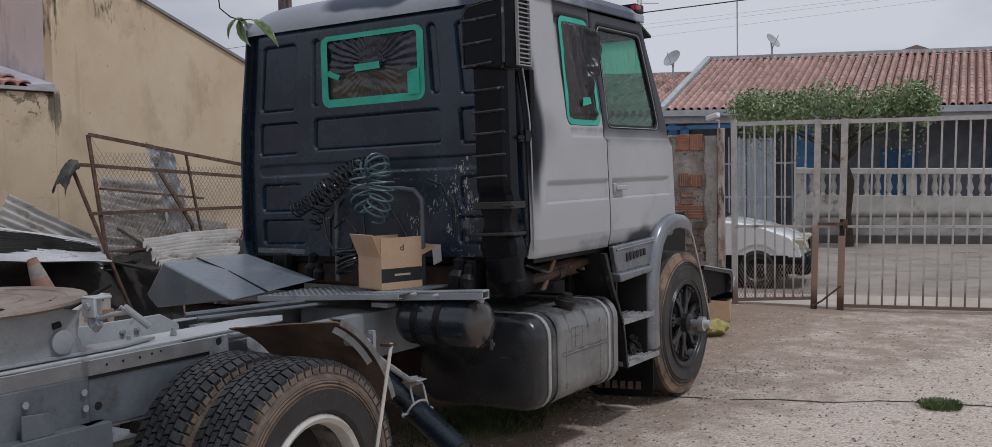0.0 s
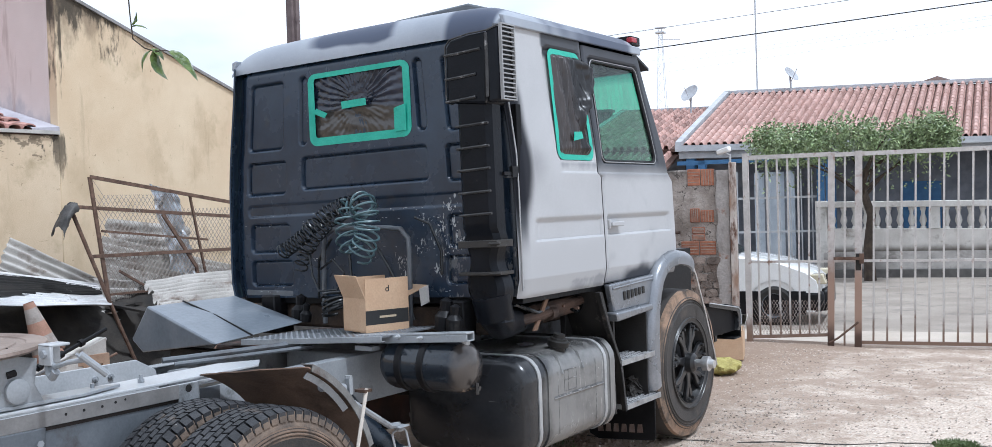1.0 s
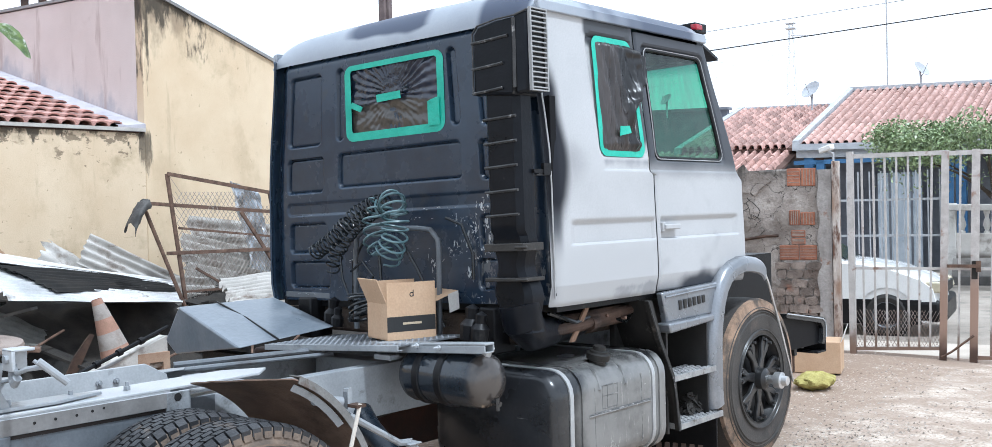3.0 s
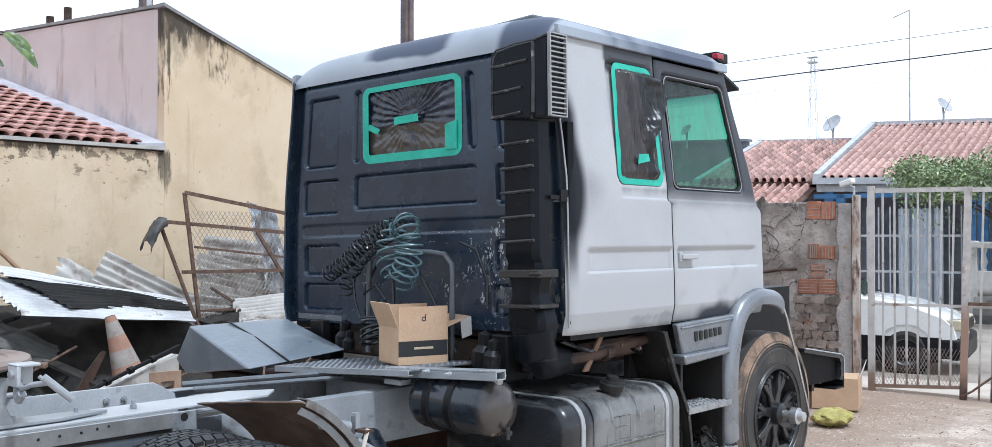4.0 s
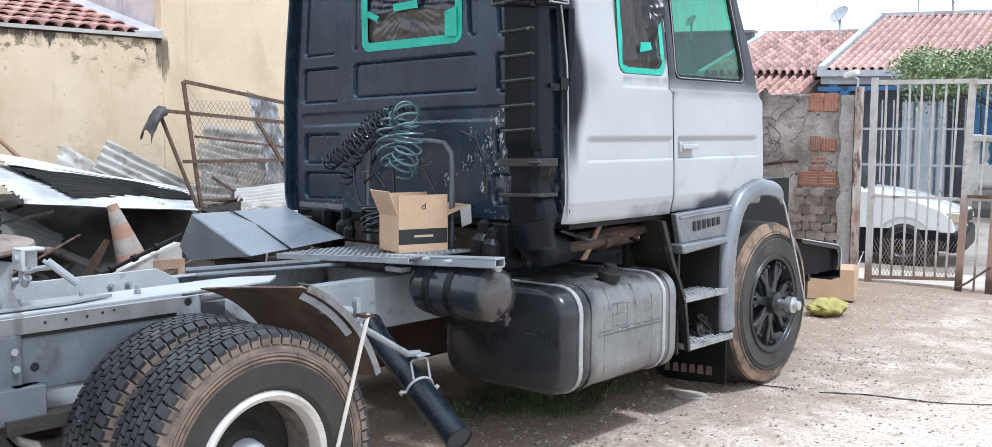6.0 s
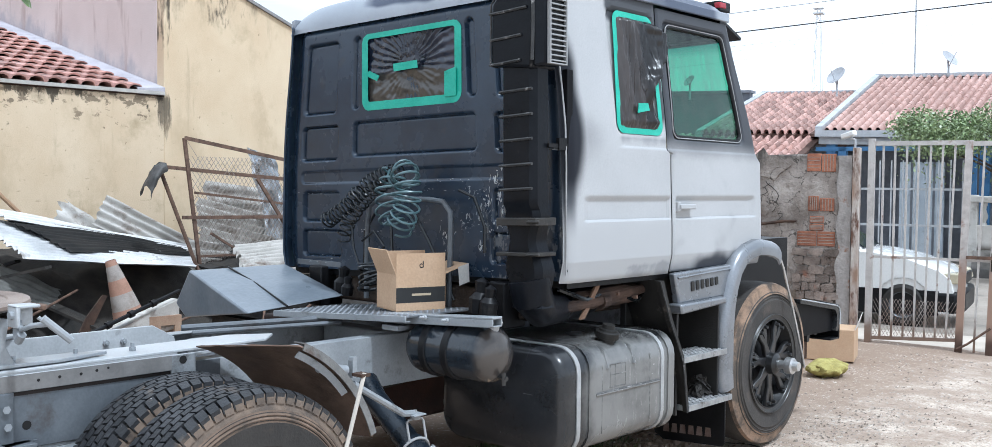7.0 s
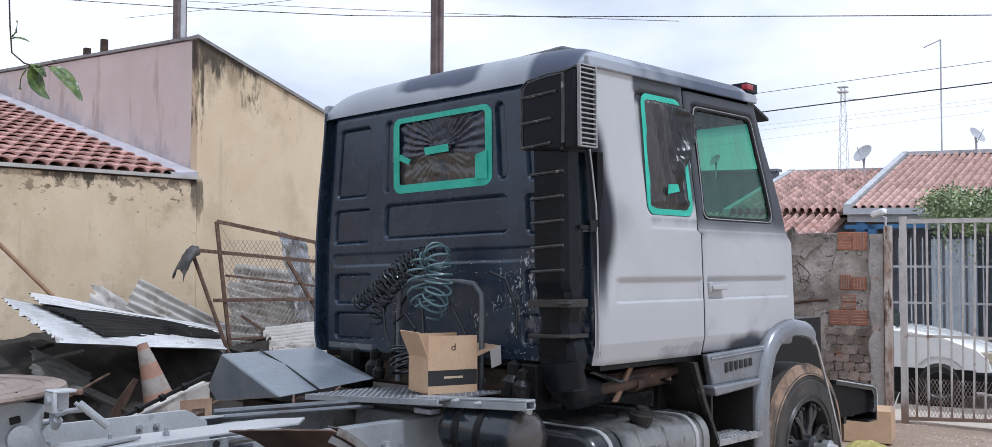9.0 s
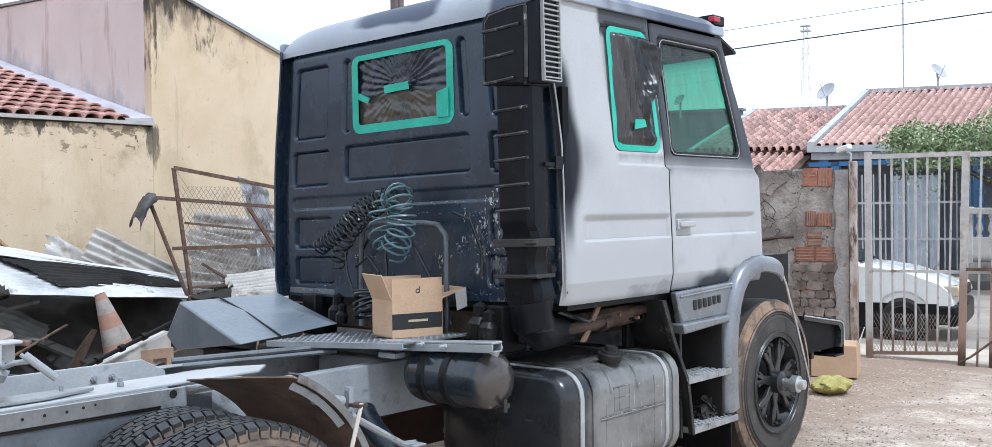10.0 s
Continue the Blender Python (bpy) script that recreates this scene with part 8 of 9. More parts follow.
def block(o, ang, label):
    t = thing("hollow_block", o, label, "block", "clay blocks")
    R_ = Matrix.Translation(o) @ Matrix.Rotation(ang, 4, "Z")
    m = Mesh()
    m.box(-0.02, 0.0, -0.19, 0.19, 0, 0.03, R_).box(-0.02, 0.0, -0.19, 0.19, 0.11, 0.19, R_)
    for y in (-0.19, -0.05, 0.13):
        m.box(-0.02, 0.0, y, y + 0.06, 0.03, 0.11, R_)
    m.box(-0.14, -0.02, -0.19, 0.19, 0.165, 0.19, R_).box(-0.14, -0.02, -0.19, 0.19, 0, 0.03, R_).box(-0.16, -0.14, -0.19, 0.19, 0, 0.19, R_)
    part("clay_body", m, mat("dusty_clay", (0.28, 0.18, 0.12), (0.38, 0.27, 0.19), 7, 0.9, bump=0.3), t)
    return t


block((-3.42, 0.42, 0.42), radians(-6), "dusty hollow clay block in the scrap")
solo("rusty_blade", Mesh().prism([(-4.2, 0.05, 0.30), (-4.2, 0.15, 0.30), (-4.25, 0.40, 0.72), (-4.25, 0.36, 0.73), (-4.2, 0.18, 0.55)], (-0.02, 0, 0)), BROWNRUST, "rust-red blade of sheet metal standing up", "scrap")

# dark heap: planks, sheets, lumps; its colour holds the shade under the roofing sheets
rng = random.Random(21)
heap = Mesh()


def heap_pt(u, v):
    x, y = -6.55 + 3.2 * u, -5.5 + 10.5 * v
    hgt = 0.95 * smooth(0.30, 0.62, 1 - u) * (0.82 + 0.22 * noise.noise(Vector((x * 1.3, y * 1.1, 2)))) + 0.25 * smooth(0.0, 0.3, 1 - u) + 0.10 * noise.noise(Vector((x * 5, y * 5, 4)))
    return Vector((x, y, max(-0.12, hgt - 0.08)))


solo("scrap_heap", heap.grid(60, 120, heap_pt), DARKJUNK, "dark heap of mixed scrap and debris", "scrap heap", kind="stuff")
for i in range(34):
    y, x = rng.uniform(-3.0, 4.2), rng.uniform(-6.3, -4.4)
    L, a, tilt = rng.uniform(0.5, 1.6), rng.uniform(0, 3.14), rng.uniform(-0.35, 0.35)
    M_ = Matrix.Translation((x, y, rng.uniform(0.45, 0.85))) @ Matrix.Rotation(a, 4, "Z") @ Matrix.Rotation(tilt, 4, "Y")
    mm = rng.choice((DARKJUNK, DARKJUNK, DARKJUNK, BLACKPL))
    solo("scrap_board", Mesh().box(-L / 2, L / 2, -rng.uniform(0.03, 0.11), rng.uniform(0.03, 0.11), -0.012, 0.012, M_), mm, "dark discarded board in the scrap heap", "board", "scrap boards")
for p0, p1 in (((-3.1, -0.9, 0.25), (-3.7, 0.9, 0.55)), ((-3.6, -1.6, 0.2), (-4.6, 0.3, 0.75)), ((-3.5, 1.5, 0.3), (-4.9, 2.6, 0.9)), ((-4.0, 2.0, 0.2), (-4.4, 3.6, 1.0))):
    bar("scrap_rod", p0, p1, 0.012, RUST, "thin rusty rod in the scrap", "rod")

# ---- exposed bricks in the wall by the gate ----
def wall_brick(u0, u1, z0, z1, vertical=False, label=""):
    b = part("brick", Mesh().box(u0, u1, -0.012, 0.05, z0, z1, SM), BRICK, gate_wall, label, bevel=0.006)
    for k in range(1, 5):
        if vertical:
            u = u0 + (u1 - u0) * k / 5
            part("groove", Mesh().box(u - 0.004, u + 0.004, -0.0135, -0.010, z0 + 0.01, z1 - 0.01, SM), MORTAR, b)
        else:
            z = z0 + (z1 - z0) * k / 5
            part("groove", Mesh().box(u0 + 0.01, u1 - 0.01, -0.0135, -0.010, z - 0.004, z + 0.004, SM), MORTAR, b)
    return b


for a in ((-0.70, -0.545, 1.93, 2.135, False), (-0.535, -0.375, 1.925, 2.13, True), (-0.68, -0.56, 1.47, 1.645, True), (-0.55, -0.385, 1.47, 1.62, True),
          (-0.66, -0.50, 1.33, 1.41, False), (-0.66, -0.50, 1.245, 1.32, False), (-0.80, -0.58, 1.065, 1.235, False), (-0.57, -0.37, 1.065, 1.235, False)):
    wall_brick(*a)
# a smoother plaster strip beside the post and rough stones below the bricks
strip_ = Mesh()
strip_.grid(6, 60, lambda u, v: S(-0.345 + 0.150 * u + 0.030 * noise.noise(Vector((v * 9, 1, 2))) * (1 - u), -0.020 - 0.007 * noise.noise(Vector((u * 2, v * 14, 4))), 0.02 + 2.09 * v))
part("plaster_strip", strip_, mat("pale_plaster_strip", (0.23, 0.21, 0.195), (0.36, 0.335, 0.315), 5, 0.95, bump=0.6, fine=40, spots=((0.22, 0.12, 0.08), 9, 0.60, 0.70)), gate_wall, "smooth grey plaster strip beside the post", solid=0.018)
rng = random.Random(31)
ROUGHSTONE = mat("rough_exposed_stone", (0.11, 0.085, 0.07), (0.25, 0.205, 0.175), 8, 0.95, bump=0.8, rnd=0.35, spots=((0.24, 0.12, 0.08), 6, 0.58, 0.7))
z = 0.30
while z < 1.02:
    u, hh = -0.86 + rng.uniform(0, 0.08), rng.uniform(0.07, 0.11)
    while u < -0.40:
        ww = rng.uniform(0.09, 0.2)
        q = [S(u + a_ * ww + rng.uniform(-0.012, 0.012), -0.012, z + b_ * hh + rng.uniform(-0.012, 0.012)) for a_, b_ in ((0, 0.15), (0.15, 0), (0.85, 0.02), (0.96, 0.2), (0.95, 0.85), (0.8, 0.97), (0.2, 0.95), (0.02, 0.8))]
        part("stone", Mesh().prism(q, (S(0, -1, 0) - S(0, 0, 0)) * rng.uniform(0.006, 0.022)), ROUGHSTONE, gate_wall)
        u += ww
    z += hh
# ragged crust of render round the holes, and cracks
rng = random.Random(9)
crust = Mesh()
for i in range(70):
    u, z = rng.uniform(-2.4, -0.25), rng.uniform(0.05, 2.05)
    if -1.0 < u < -0.20 and z > 0.25:
        continue
    n, r = 11, rng.uniform(0.05, 0.22)
    pts = [S(u + r * rng.uniform(0.45, 1.3) * math.cos(6.283 * k / n), -0.004, z + r * rng.uniform(0.45, 1.3) * math.sin(6.283 * k / n)) for k in range(n)]
    crust.prism(pts, (S(0, -1, 0) - S(0, 0, 0)) * rng.uniform(0.004, 0.016))
part("render_flake", crust, RENDER, gate_wall, "flaking grey render", kind="stuff")
ck = Mesh()
for i in range(16):
    u, z = rng.uniform(-1.6, -0.95), rng.uniform(0.1, 2.0)
    pts = [S(u, -0.019, z)]
    for k in range(6):
        u += rng.uniform(-0.06, 0.06)
        z -= rng.uniform(0.0, 0.07)
        pts.append(S(u, -0.019, z))
    ck.tube(pts, 0.004, 4)
part("wall_crack", ck, DARKJUNK, gate_wall, kind="stuff")
solo("wall_bar", Mesh().tube([S(-1.25, -0.03, 1.30), S(-0.95, -0.05, 1.345), S(-0.80, -0.06, 1.35)], 0.020, 6), BROWNRUST, "rusty bar sticking out of the wall", "bar")

# surveillance camera on the post
cc = thing("security_camera", S(-0.20, 0, 2.2), "small white security camera on a bracket", "camera")
part("housing", Mesh().box(-0.035, 0.035, -0.10, 0.10, -0.032, 0.032, SM @ pose(-0.24, -0.02, 2.345, -12, 0, 55)), CARWHITE, cc, bevel=0.015)
part("bracket", Mesh().tube([S(-0.17, 0.0, 2.19), S(-0.17, 0.0, 2.29), S(-0.22, -0.02, 2.31)], 0.014, 6), TRIMGREY, cc)

# ---- parked car ----
car = thing("car", S(-1.5, 3.2, -0.12), "small white hatchback parked by the kerb", "car")
CV0, CV1, CB = 2.65, 4.25, -0.12
body = [(0.66, 0.20), (0.72, 0.30), (0.73, 0.48), (0.69, 0.66), (0.55, 0.78), (0.05, 0.93), (-0.35, 1.00), (-0.62, 1.02), (-2.9, 1.02), (-3.15, 0.95), (-3.2, 0.3), (-3.1, 0.2)]
cb_ = Mesh()
rows = [(CV0, 0.97), (CV0 + 0.03, 0.99), (CV0 + 0.10, 1.0), ((CV0 + CV1) / 2, 1.02), (CV1 - 0.10, 1.0), (CV1 - 0.03, 0.99), (CV1, 0.97)]
n = len(body)
for v, s in rows:
    dv = abs(v - (CV0 + CV1) / 2) / 0.8
    cb_.v += [tuple(S(u - (0.10 * dv ** 3 if u > 0.4 else 0), v, CB + (z - 0.12) * s + 0.12)) for u, z in body]
cb_.f += [(j * n + i, j * n + (i + 1) % n, (j + 1) * n + (i + 1) % n, (j + 1) * n + i) for j in range(len(rows) - 1) for i in range(n)]
cb_.f += [tuple(range(n))[::-1], tuple(range((len(rows) - 1) * n, len(rows) * n))]
part("body", cb_, CARWHITE, car, "white car body", sharp=30)
roof_p = [(-0.55, 1.01), (-1.15, 1.40), (-1.5, 1.46), (-2.5, 1.44), (-3.1, 1.02)]
gh = Mesh().prism([S(u, CV0 + 0.12, CB + z) for u, z in roof_p], S(0, CV1 - CV0 - 0.24, 0) - S(0, 0, 0))
part("cabin", gh, CARWHITE, car, bevel=0.05)
part("windscreen", Mesh().prism([S(-0.56, CV0 + 0.2, CB + 1.03), S(-0.56, CV1 - 0.2, CB + 1.03), S(-1.12, CV1 - 0.25, CB + 1.41), S(-1.12, CV0 + 0.25, CB + 1.41)], S(0.01, 0, 0.012) - S(0, 0, 0)), CARGLASS, car)
for u0, u1 in ((-1.75, -0.85), (-2.65, -1.82)):
    part("side_window", Mesh().prism([S(u0, CV0 + 0.118, CB + 1.05), S(u1, CV0 + 0.118, CB + 1.05), S(u1 - (0.28 if u1 > -1 else 0), CV0 + 0.118, CB + 1.38), S(u0, CV0 + 0.118, CB + 1.38)], S(0, -0.008, 0) - S(0, 0, 0)), CARGLASS, car)
part("bumper", Mesh().box(-0.02, 0.70, CV0 - 0.015, CV1 + 0.015, CB + 0.20, CB + 0.50, SM).box(0.58, 0.765, CV0 + 0.12, CV1 - 0.12, CB + 0.20, CB + 0.52, SM), BLACKPL, car, "dark front bumper", bevel=0.06)
for v in (CV0 + 0.02, CV1 - 0.30):
    part("head_lamp", Mesh().prism([S(0.45, v - 0.005, CB + 0.60), S(0.74, v - 0.005, CB + 0.60), S(0.69, v - 0.005, CB + 0.745), S(0.47, v - 0.005, CB + 0.74)], S(0, 0.28, 0) - S(0, 0, 0)), LAMPGLASS, car, "yellowed head lamp", bevel=0.02)
part("grille", Mesh().box(0.70, 0.74, CV0 + 0.38, CV1 - 0.38, CB + 0.58, CB + 0.72, SM), BLACKPL, car, bevel=0.01)
for u in (0.0, -2.45):
    part("wheel_arch", Mesh().lathe([(0, 0.36), (0.02, 0.36), (0.02, 0.0)], tuple(S(u, CV0 - 0.012, CB + 0.30)), tuple(S(0, 1, 0) - S(0, 0, 0)), 24), BLACKPL, car)
    w = part("tyre", Mesh().lathe([(0.0, 0.18), (-0.01, 0.24), (0.02, 0.285), (0.15, 0.285), (0.17, 0.2)], tuple(S(u, CV0 - 0.02, CB + 0.29)), tuple(S(0, 1, 0) - S(0, 0, 0)), 28), RUBBER, car)
    part("rim", Mesh().lathe([(0.0, 0.18), (0.02, 0.16), (0.03, 0.06), (0.01, 0.0)], tuple(S(u, CV0 - 0.02, CB + 0.29)), tuple(S(0, 1, 0) - S(0, 0, 0)), 20), RAILDARK, w)
# black panel added for the bumper's side and the shade below the bonnet
part("side_cladding", Mesh().box(-1.2, 0.45, CV0 - 0.010, CV0 + 0.02, CB + 0.16, CB + 0.50, SM), BLACKPL, car, "dark lower side of the car", bevel=0.008)
part("mirror", Mesh().box(-0.75, -0.62, CV0 - 0.12, CV0 + 0.05, CB + 1.0, CB + 1.12, SM), CARWHITE, car, bevel=0.03)

# ---- street tree ----
def leaf_quads(m, centre, size, rng):
    n = Vector((rng.gauss(0, 1), rng.gauss(0, 1), rng.gauss(0, 1) + 0.6)).normalized()
    u = n.cross(Vector((rng.gauss(0, 1), rng.gauss(0, 1), rng.gauss(0, 1)))).normalized()
    w = n.cross(u)
    c = Vector(centre)
    m.add([c - u * size, c + w * size * 0.45 - u * size * 0.1, c + u * size, c - w * size * 0.45 - u * size * 0.1], [(0, 1, 2, 3)])


tree = thing("street_tree", S(0.95, 11.0, 0), "trimmed leafy street tree with a wide flat crown", "tree")
tr = Mesh().tube([S(1.05, 11.0, -0.12), S(1.02, 11.0, 0.6), S(1.10, 11.0, 1.3), S(0.95, 11.0, 1.8), S(0.9, 11.0, 2.3)], [0.13, 0.10, 0.09, 0.085, 0.07], 10)
part("trunk", tr, BARK, tree, "grey-brown trunk")
rng = random.Random(4)
for i in range(11):
    a = rng.uniform(0, 6.28)
    p0 = Vector(S(0.93, 11.0, rng.uniform(1.6, 2.2)))
    p1 = p0 + Vector((math.cos(a) * 0.7, math.sin(a) * 0.5, 0.5))
    p2 = p1 + Vector((math.cos(a) * 0.8, math.sin(a) * 0.4, 0.35))
    part("limb", Mesh().tube([p0, p1, p2], [0.045, 0.028, 0.012], 6), BARK, tree)
cr = Mesh()
lumps = [(rng.uniform(-1.35, 2.75), rng.uniform(-0.9, 0.9), rng.uniform(-0.3, 0.3), rng.uniform(0.24, 0.36)) for _ in range(130)]
for u, v, z, r in lumps:
    for k in range(150):
        d = Vector((rng.gauss(0, 1), rng.gauss(0, 1), rng.gauss(0, 1))).normalized() * r * rng.uniform(0.55, 1.1)
        leaf_quads(cr, S(u * 0.97, 11.0 + v, 2.93 + z * 0.85 + 0.05 * math.sin(u * 3)) + d, rng.uniform(0.028, 0.058), rng)
for k in range(500):
    u = rng.uniform(-1.3, 2.7)
    leaf_quads(cr, S(u, 11.0 + rng.uniform(-0.8, 0.8), 2.55 - rng.random() ** 2 * 0.7), rng.uniform(0.03, 0.06), rng)
part("crown", cr, LEAF, tree, "dense small green leaves")

# ---- dishes, aerials, poles, wires ----
def dish(o, yaw, r, label):
    t = thing("satellite_dish", o, label, "dish", "roof dishes")
    ax = Vector((math.sin(yaw) * 0.8, -math.cos(yaw) * 0.8, 0.6)).normalized()
    c = Vector(o) + Vector((0, 0, 0.55))
    part("reflector", Mesh().lathe([(0.12 * (k / 6) ** 2 * r * 2, r * k / 6) for k in range(7)], tuple(c), tuple(ax), 24), DISH, t, solid=0.01)
    part("mast", Mesh().tube([o, tuple(Vector(o) + Vector((0, 0, 0.3))), tuple(c - ax * 0.03)], 0.03, 8), TRIMGREY, t)
    part("feed_arm", Mesh().tube([tuple(c - Vector((0, 0, r * 0.9))), tuple(c + ax * r * 1.1)], 0.012, 5), TRIMGREY, t)
    return t


dish(tuple(S(-4.08, 18.0, 4.33)), radians(-20), 0.29, "grey satellite dish on a mast")
dish(tuple(S(-8.48, 18.3, 4.40)), radians(-20), 0.20, "small grey satellite dish behind the parapet")
dish(tuple(S(-1.35, 19.4, 4.84)), radians(75), 0.26, "satellite dish on the ridge seen from the side")
mast = thing("street_light_mast", S(-3.7, 30, 0), "thin tall mast with a short arm behind the houses", "mast")
part("shaft", Mesh().tube([S(-3.7, 30, 0), S(-3.7, 30, 10.35)], 0.030, 8), TRIMGREY, mast)
part("arm", Mesh().tube([S(-3.7, 30, 10.33), S(-4.3, 30, 10.1)], 0.022, 6), TRIMGREY, mast)
# tower steel lightened so that its colour carries the distant haze
HAZEGREY = plain("haze_paled_steel", (0.55, 0.57, 0.60), 0.8)
tower = thing("lattice_tower", S(-22.9, 100, 0), "distant lattice radio tower", "tower")
for su in (-1, 1):
    for sv in (-1, 1):
        part("leg", Mesh().tube([S(-22.9 + su * 0.85, 100 + sv * 0.85, 0), S(-22.9 + su * 0.17, 100 + sv * 0.17, 20.4)], 0.032, 5), HAZEGREY, tower)
for k in range(18):
    z0, z1 = 2 + k, 3 + k
    w0, w1 = 0.85 - 0.68 * z0 / 20.4, 0.85 - 0.68 * z1 / 20.4
    part("brace", Mesh().tube([S(-22.9 - w0, 100 - w0, z0), S(-22.9 + w1, 100 - w1, z1)], 0.02, 4).tube([S(-22.9 + w0, 100 - w0, z0), S(-22.9 - w1, 100 - w1, z1)], 0.02, 4), HAZEGREY, tower)
part("platform", Mesh().box(-23.4, -22.4, 99.5, 100.5, 19.95, 20.1, SM).box(-23.4, -22.4, 99.5, 100.5, 20.5, 20.56, SM), HAZEGREY, tower)
part("antenna_arm", Mesh().tube([S(-22.9, 100, 19.3), S(-20.8, 100, 19.1)], 0.05, 5), HAZEGREY, tower)


def far_pole(name, d, pix_dir, top, w, label):
    """A street pole at the distance d along a level direction."""
    x, y = 4.41 + pix_dir[0] * d, -4.28 + pix_dir[1] * d
    t = thing(name, (x, y, 0), label, "utility pole")
    part("pole_shaft", Mesh().box(x - w, x + w, y - w, y + w, 0, top), POLE, t, bevel=0.02)
    part("pole_flange", Mesh().box(x + w, x + w + 0.05, y - w * 0.5, y + w * 0.5, 0, top), POLE, t)
    return x, y, t


far_pole("utility_pole", 15.78, (-0.7231, 0.6926), 8.2, 0.07, "brown concrete utility pole behind the gable wall")
px2, py2, up2 = far_pole("utility_pole", 34.0, (-0.8648, 0.5020), 12.6, 0.16, "pale concrete utility pole behind the pink wall")
up2.children[0].data.materials[0] = TRIMGREY
far_pole("utility_pole", 46.0, (-0.782, 0.623), 7.9, 0.10, "distant thin utility pole")


def cable(p0, p1, sag, r=0.012, n=14):
    pts = [Vector(p0).lerp(Vector(p1), k / n) - Vector((0, 0, sag * 4 * (k / n) * (1 - k / n))) for k in range(n + 1)]
    solo("overhead_cable", Mesh().tube(pts, r, 4), WIRE, "thin black overhead cable across the sky", "cable", "overhead cables")


cable(S(-34.3, 14, 12.30), S(-19.06, 14, 9.78), 0.05, 0.014)
cable(S(-19.06, 14, 9.78), S(14, 14, 6.0), 0.1, 0.012)
cable(S(-27, 14, 11.28), S(-8, 14, 8.3), 0.05, 0.008)
cable(S(-14, 9, 4.41), S(14, 9, 5.94), 0.0, 0.012)
cable(S(-30, 14, 11.0), S(14, 14, 10.0), 0.3, 0.008)
# cable grey lightened to fade into the glare of the sky
HAZEWIRE = plain("glare_paled_cable", (0.50, 0.51, 0.53), 0.8)
solo("overhead_cable", Mesh().tube([S(-14, 9, 4.81), S(14, 9, 6.35)], 0.006, 4), plain("grey_cable", (0.16, 0.16, 0.17), 0.8), "thin grey overhead cable across the sky", "cable", "overhead cables")
for ua, za, ub, zb in ((-4.05, 5.43, 1.04, 5.69), (-4.05, 5.32, 1.65, 5.64), (-3.91, 5.10, 2.97, 5.55)):
    k1, k2 = (-16 - ua) / (ub - ua), (18 - ua) / (ub - ua)
    pts = [S(-16, 14, za + (zb - za) * k1), S(18, 14, za + (zb - za) * k2)]
    solo("overhead_cable", Mesh().tube(pts, 0.0032, 4), HAZEWIRE, "thin overhead cable across the sky, paled for its glare", "cable", "overhead cables")
for u, h in ((-9.65, -0.02), (-9.15, 0.03)):
    solo("chimney_stub", Mesh().box(u - 0.035, u + 0.035, 2.42, 2.50, 4.5, 4.76 + h), BROWNRUST, "short dark stub on the pink wall", "stub")

# ---- carton and sack by the bumper ----
ct = thing("carton", (0.0, 6.03, 0), "flattened brown carton on the ground by the bumper", "box")
Rm = Matrix.Translation((-0.03, 6.03, 0.005)) @ Matrix.Rotation(radians(18), 4, "Z")
part("body", Mesh().box(-0.42, 0.20, -0.2, 0.25, 0, 0.32, Rm), CARD, ct, bevel=0.008)
part("flap", Mesh().prism([Rm @ Vector(p) for p in ((0.20, -0.2, 0.32), (0.20, 0.25, 0.32), (0.24, 0.25, 0.46), (0.24, -0.1, 0.44))], (0.004, 0, 0)), HOUSEWHITE, ct, "white carton flap")
sk = Mesh()


def sack_pt(u, v):
    a, b = 2 * math.pi * u, math.pi * (v - 0.5)
    r = 1 + 0.18 * noise.noise(Vector((math.cos(a) * 2, math.sin(a) * 2, b * 2))) + 0.04 * math.sin(a * 9 + b * 4) + 0.06 * noise.noise(Vector((a * 4, b * 5, 3)))
    return Vector((0.32 + 0.17 * r * math.cos(a) * math.cos(b), 5.05 + 0.22 * r * math.sin(a) * math.cos(b), 0.07 + 0.08 * r * math.sin(b)))


solo("net_sack", sk.grid(48, 20, sack_pt), SACK, "yellow mesh sack lying on the ground", "sack")

# ---- rubble and a pale flat stone on the ground under the truck's side ----
rng = random.Random(44)
rub_ = Mesh()
for i in range(150):
    x, y = rng.gauss(0.45, 0.26), rng.gauss(1.75, 0.24)
    r = 0.008 + 0.028 * rng.random() ** 2.5
    z0 = yard_z(x, y)
    ring_ = [(x + r * rng.uniform(0.7, 1.3) * math.cos(a_), y + r * rng.uniform(0.7, 1.3) * math.sin(a_)) for a_ in (k * math.pi / 3 for k in range(6))]
    top = [((px_ * 0.6 + x * 0.4), (py_ * 0.6 + y * 0.4)) for px_, py_ in ring_]
    vs = [(p_[0], p_[1], z0 - 0.005) for p_ in ring_] + [(p_[0], p_[1], z0 + r * rng.uniform(0.5, 0.9)) for p_ in top]
    rub_.add(vs, [(k, (k + 1) % 6, 6 + (k + 1) % 6, 6 + k) for k in range(6)] + [(6, 7, 8, 9, 10, 11)])
solo("rubble", rub_, mat("brown_rubble", (0.13, 0.09, 0.065), (0.27, 0.20, 0.15), 7, 0.95, bump=0.5, isl=0.35), "brown crumbs of earth and broken concrete on the yard", "rubble", kind="stuff")
flat = [(0.94 + rng.uniform(0.11, 0.16) * math.cos(a_), 1.58 + rng.uniform(0.07, 0.10) * math.sin(a_), yard_z(0.94, 1.58) - 0.004) for a_ in (k * math.pi / 5 for k in range(10))]
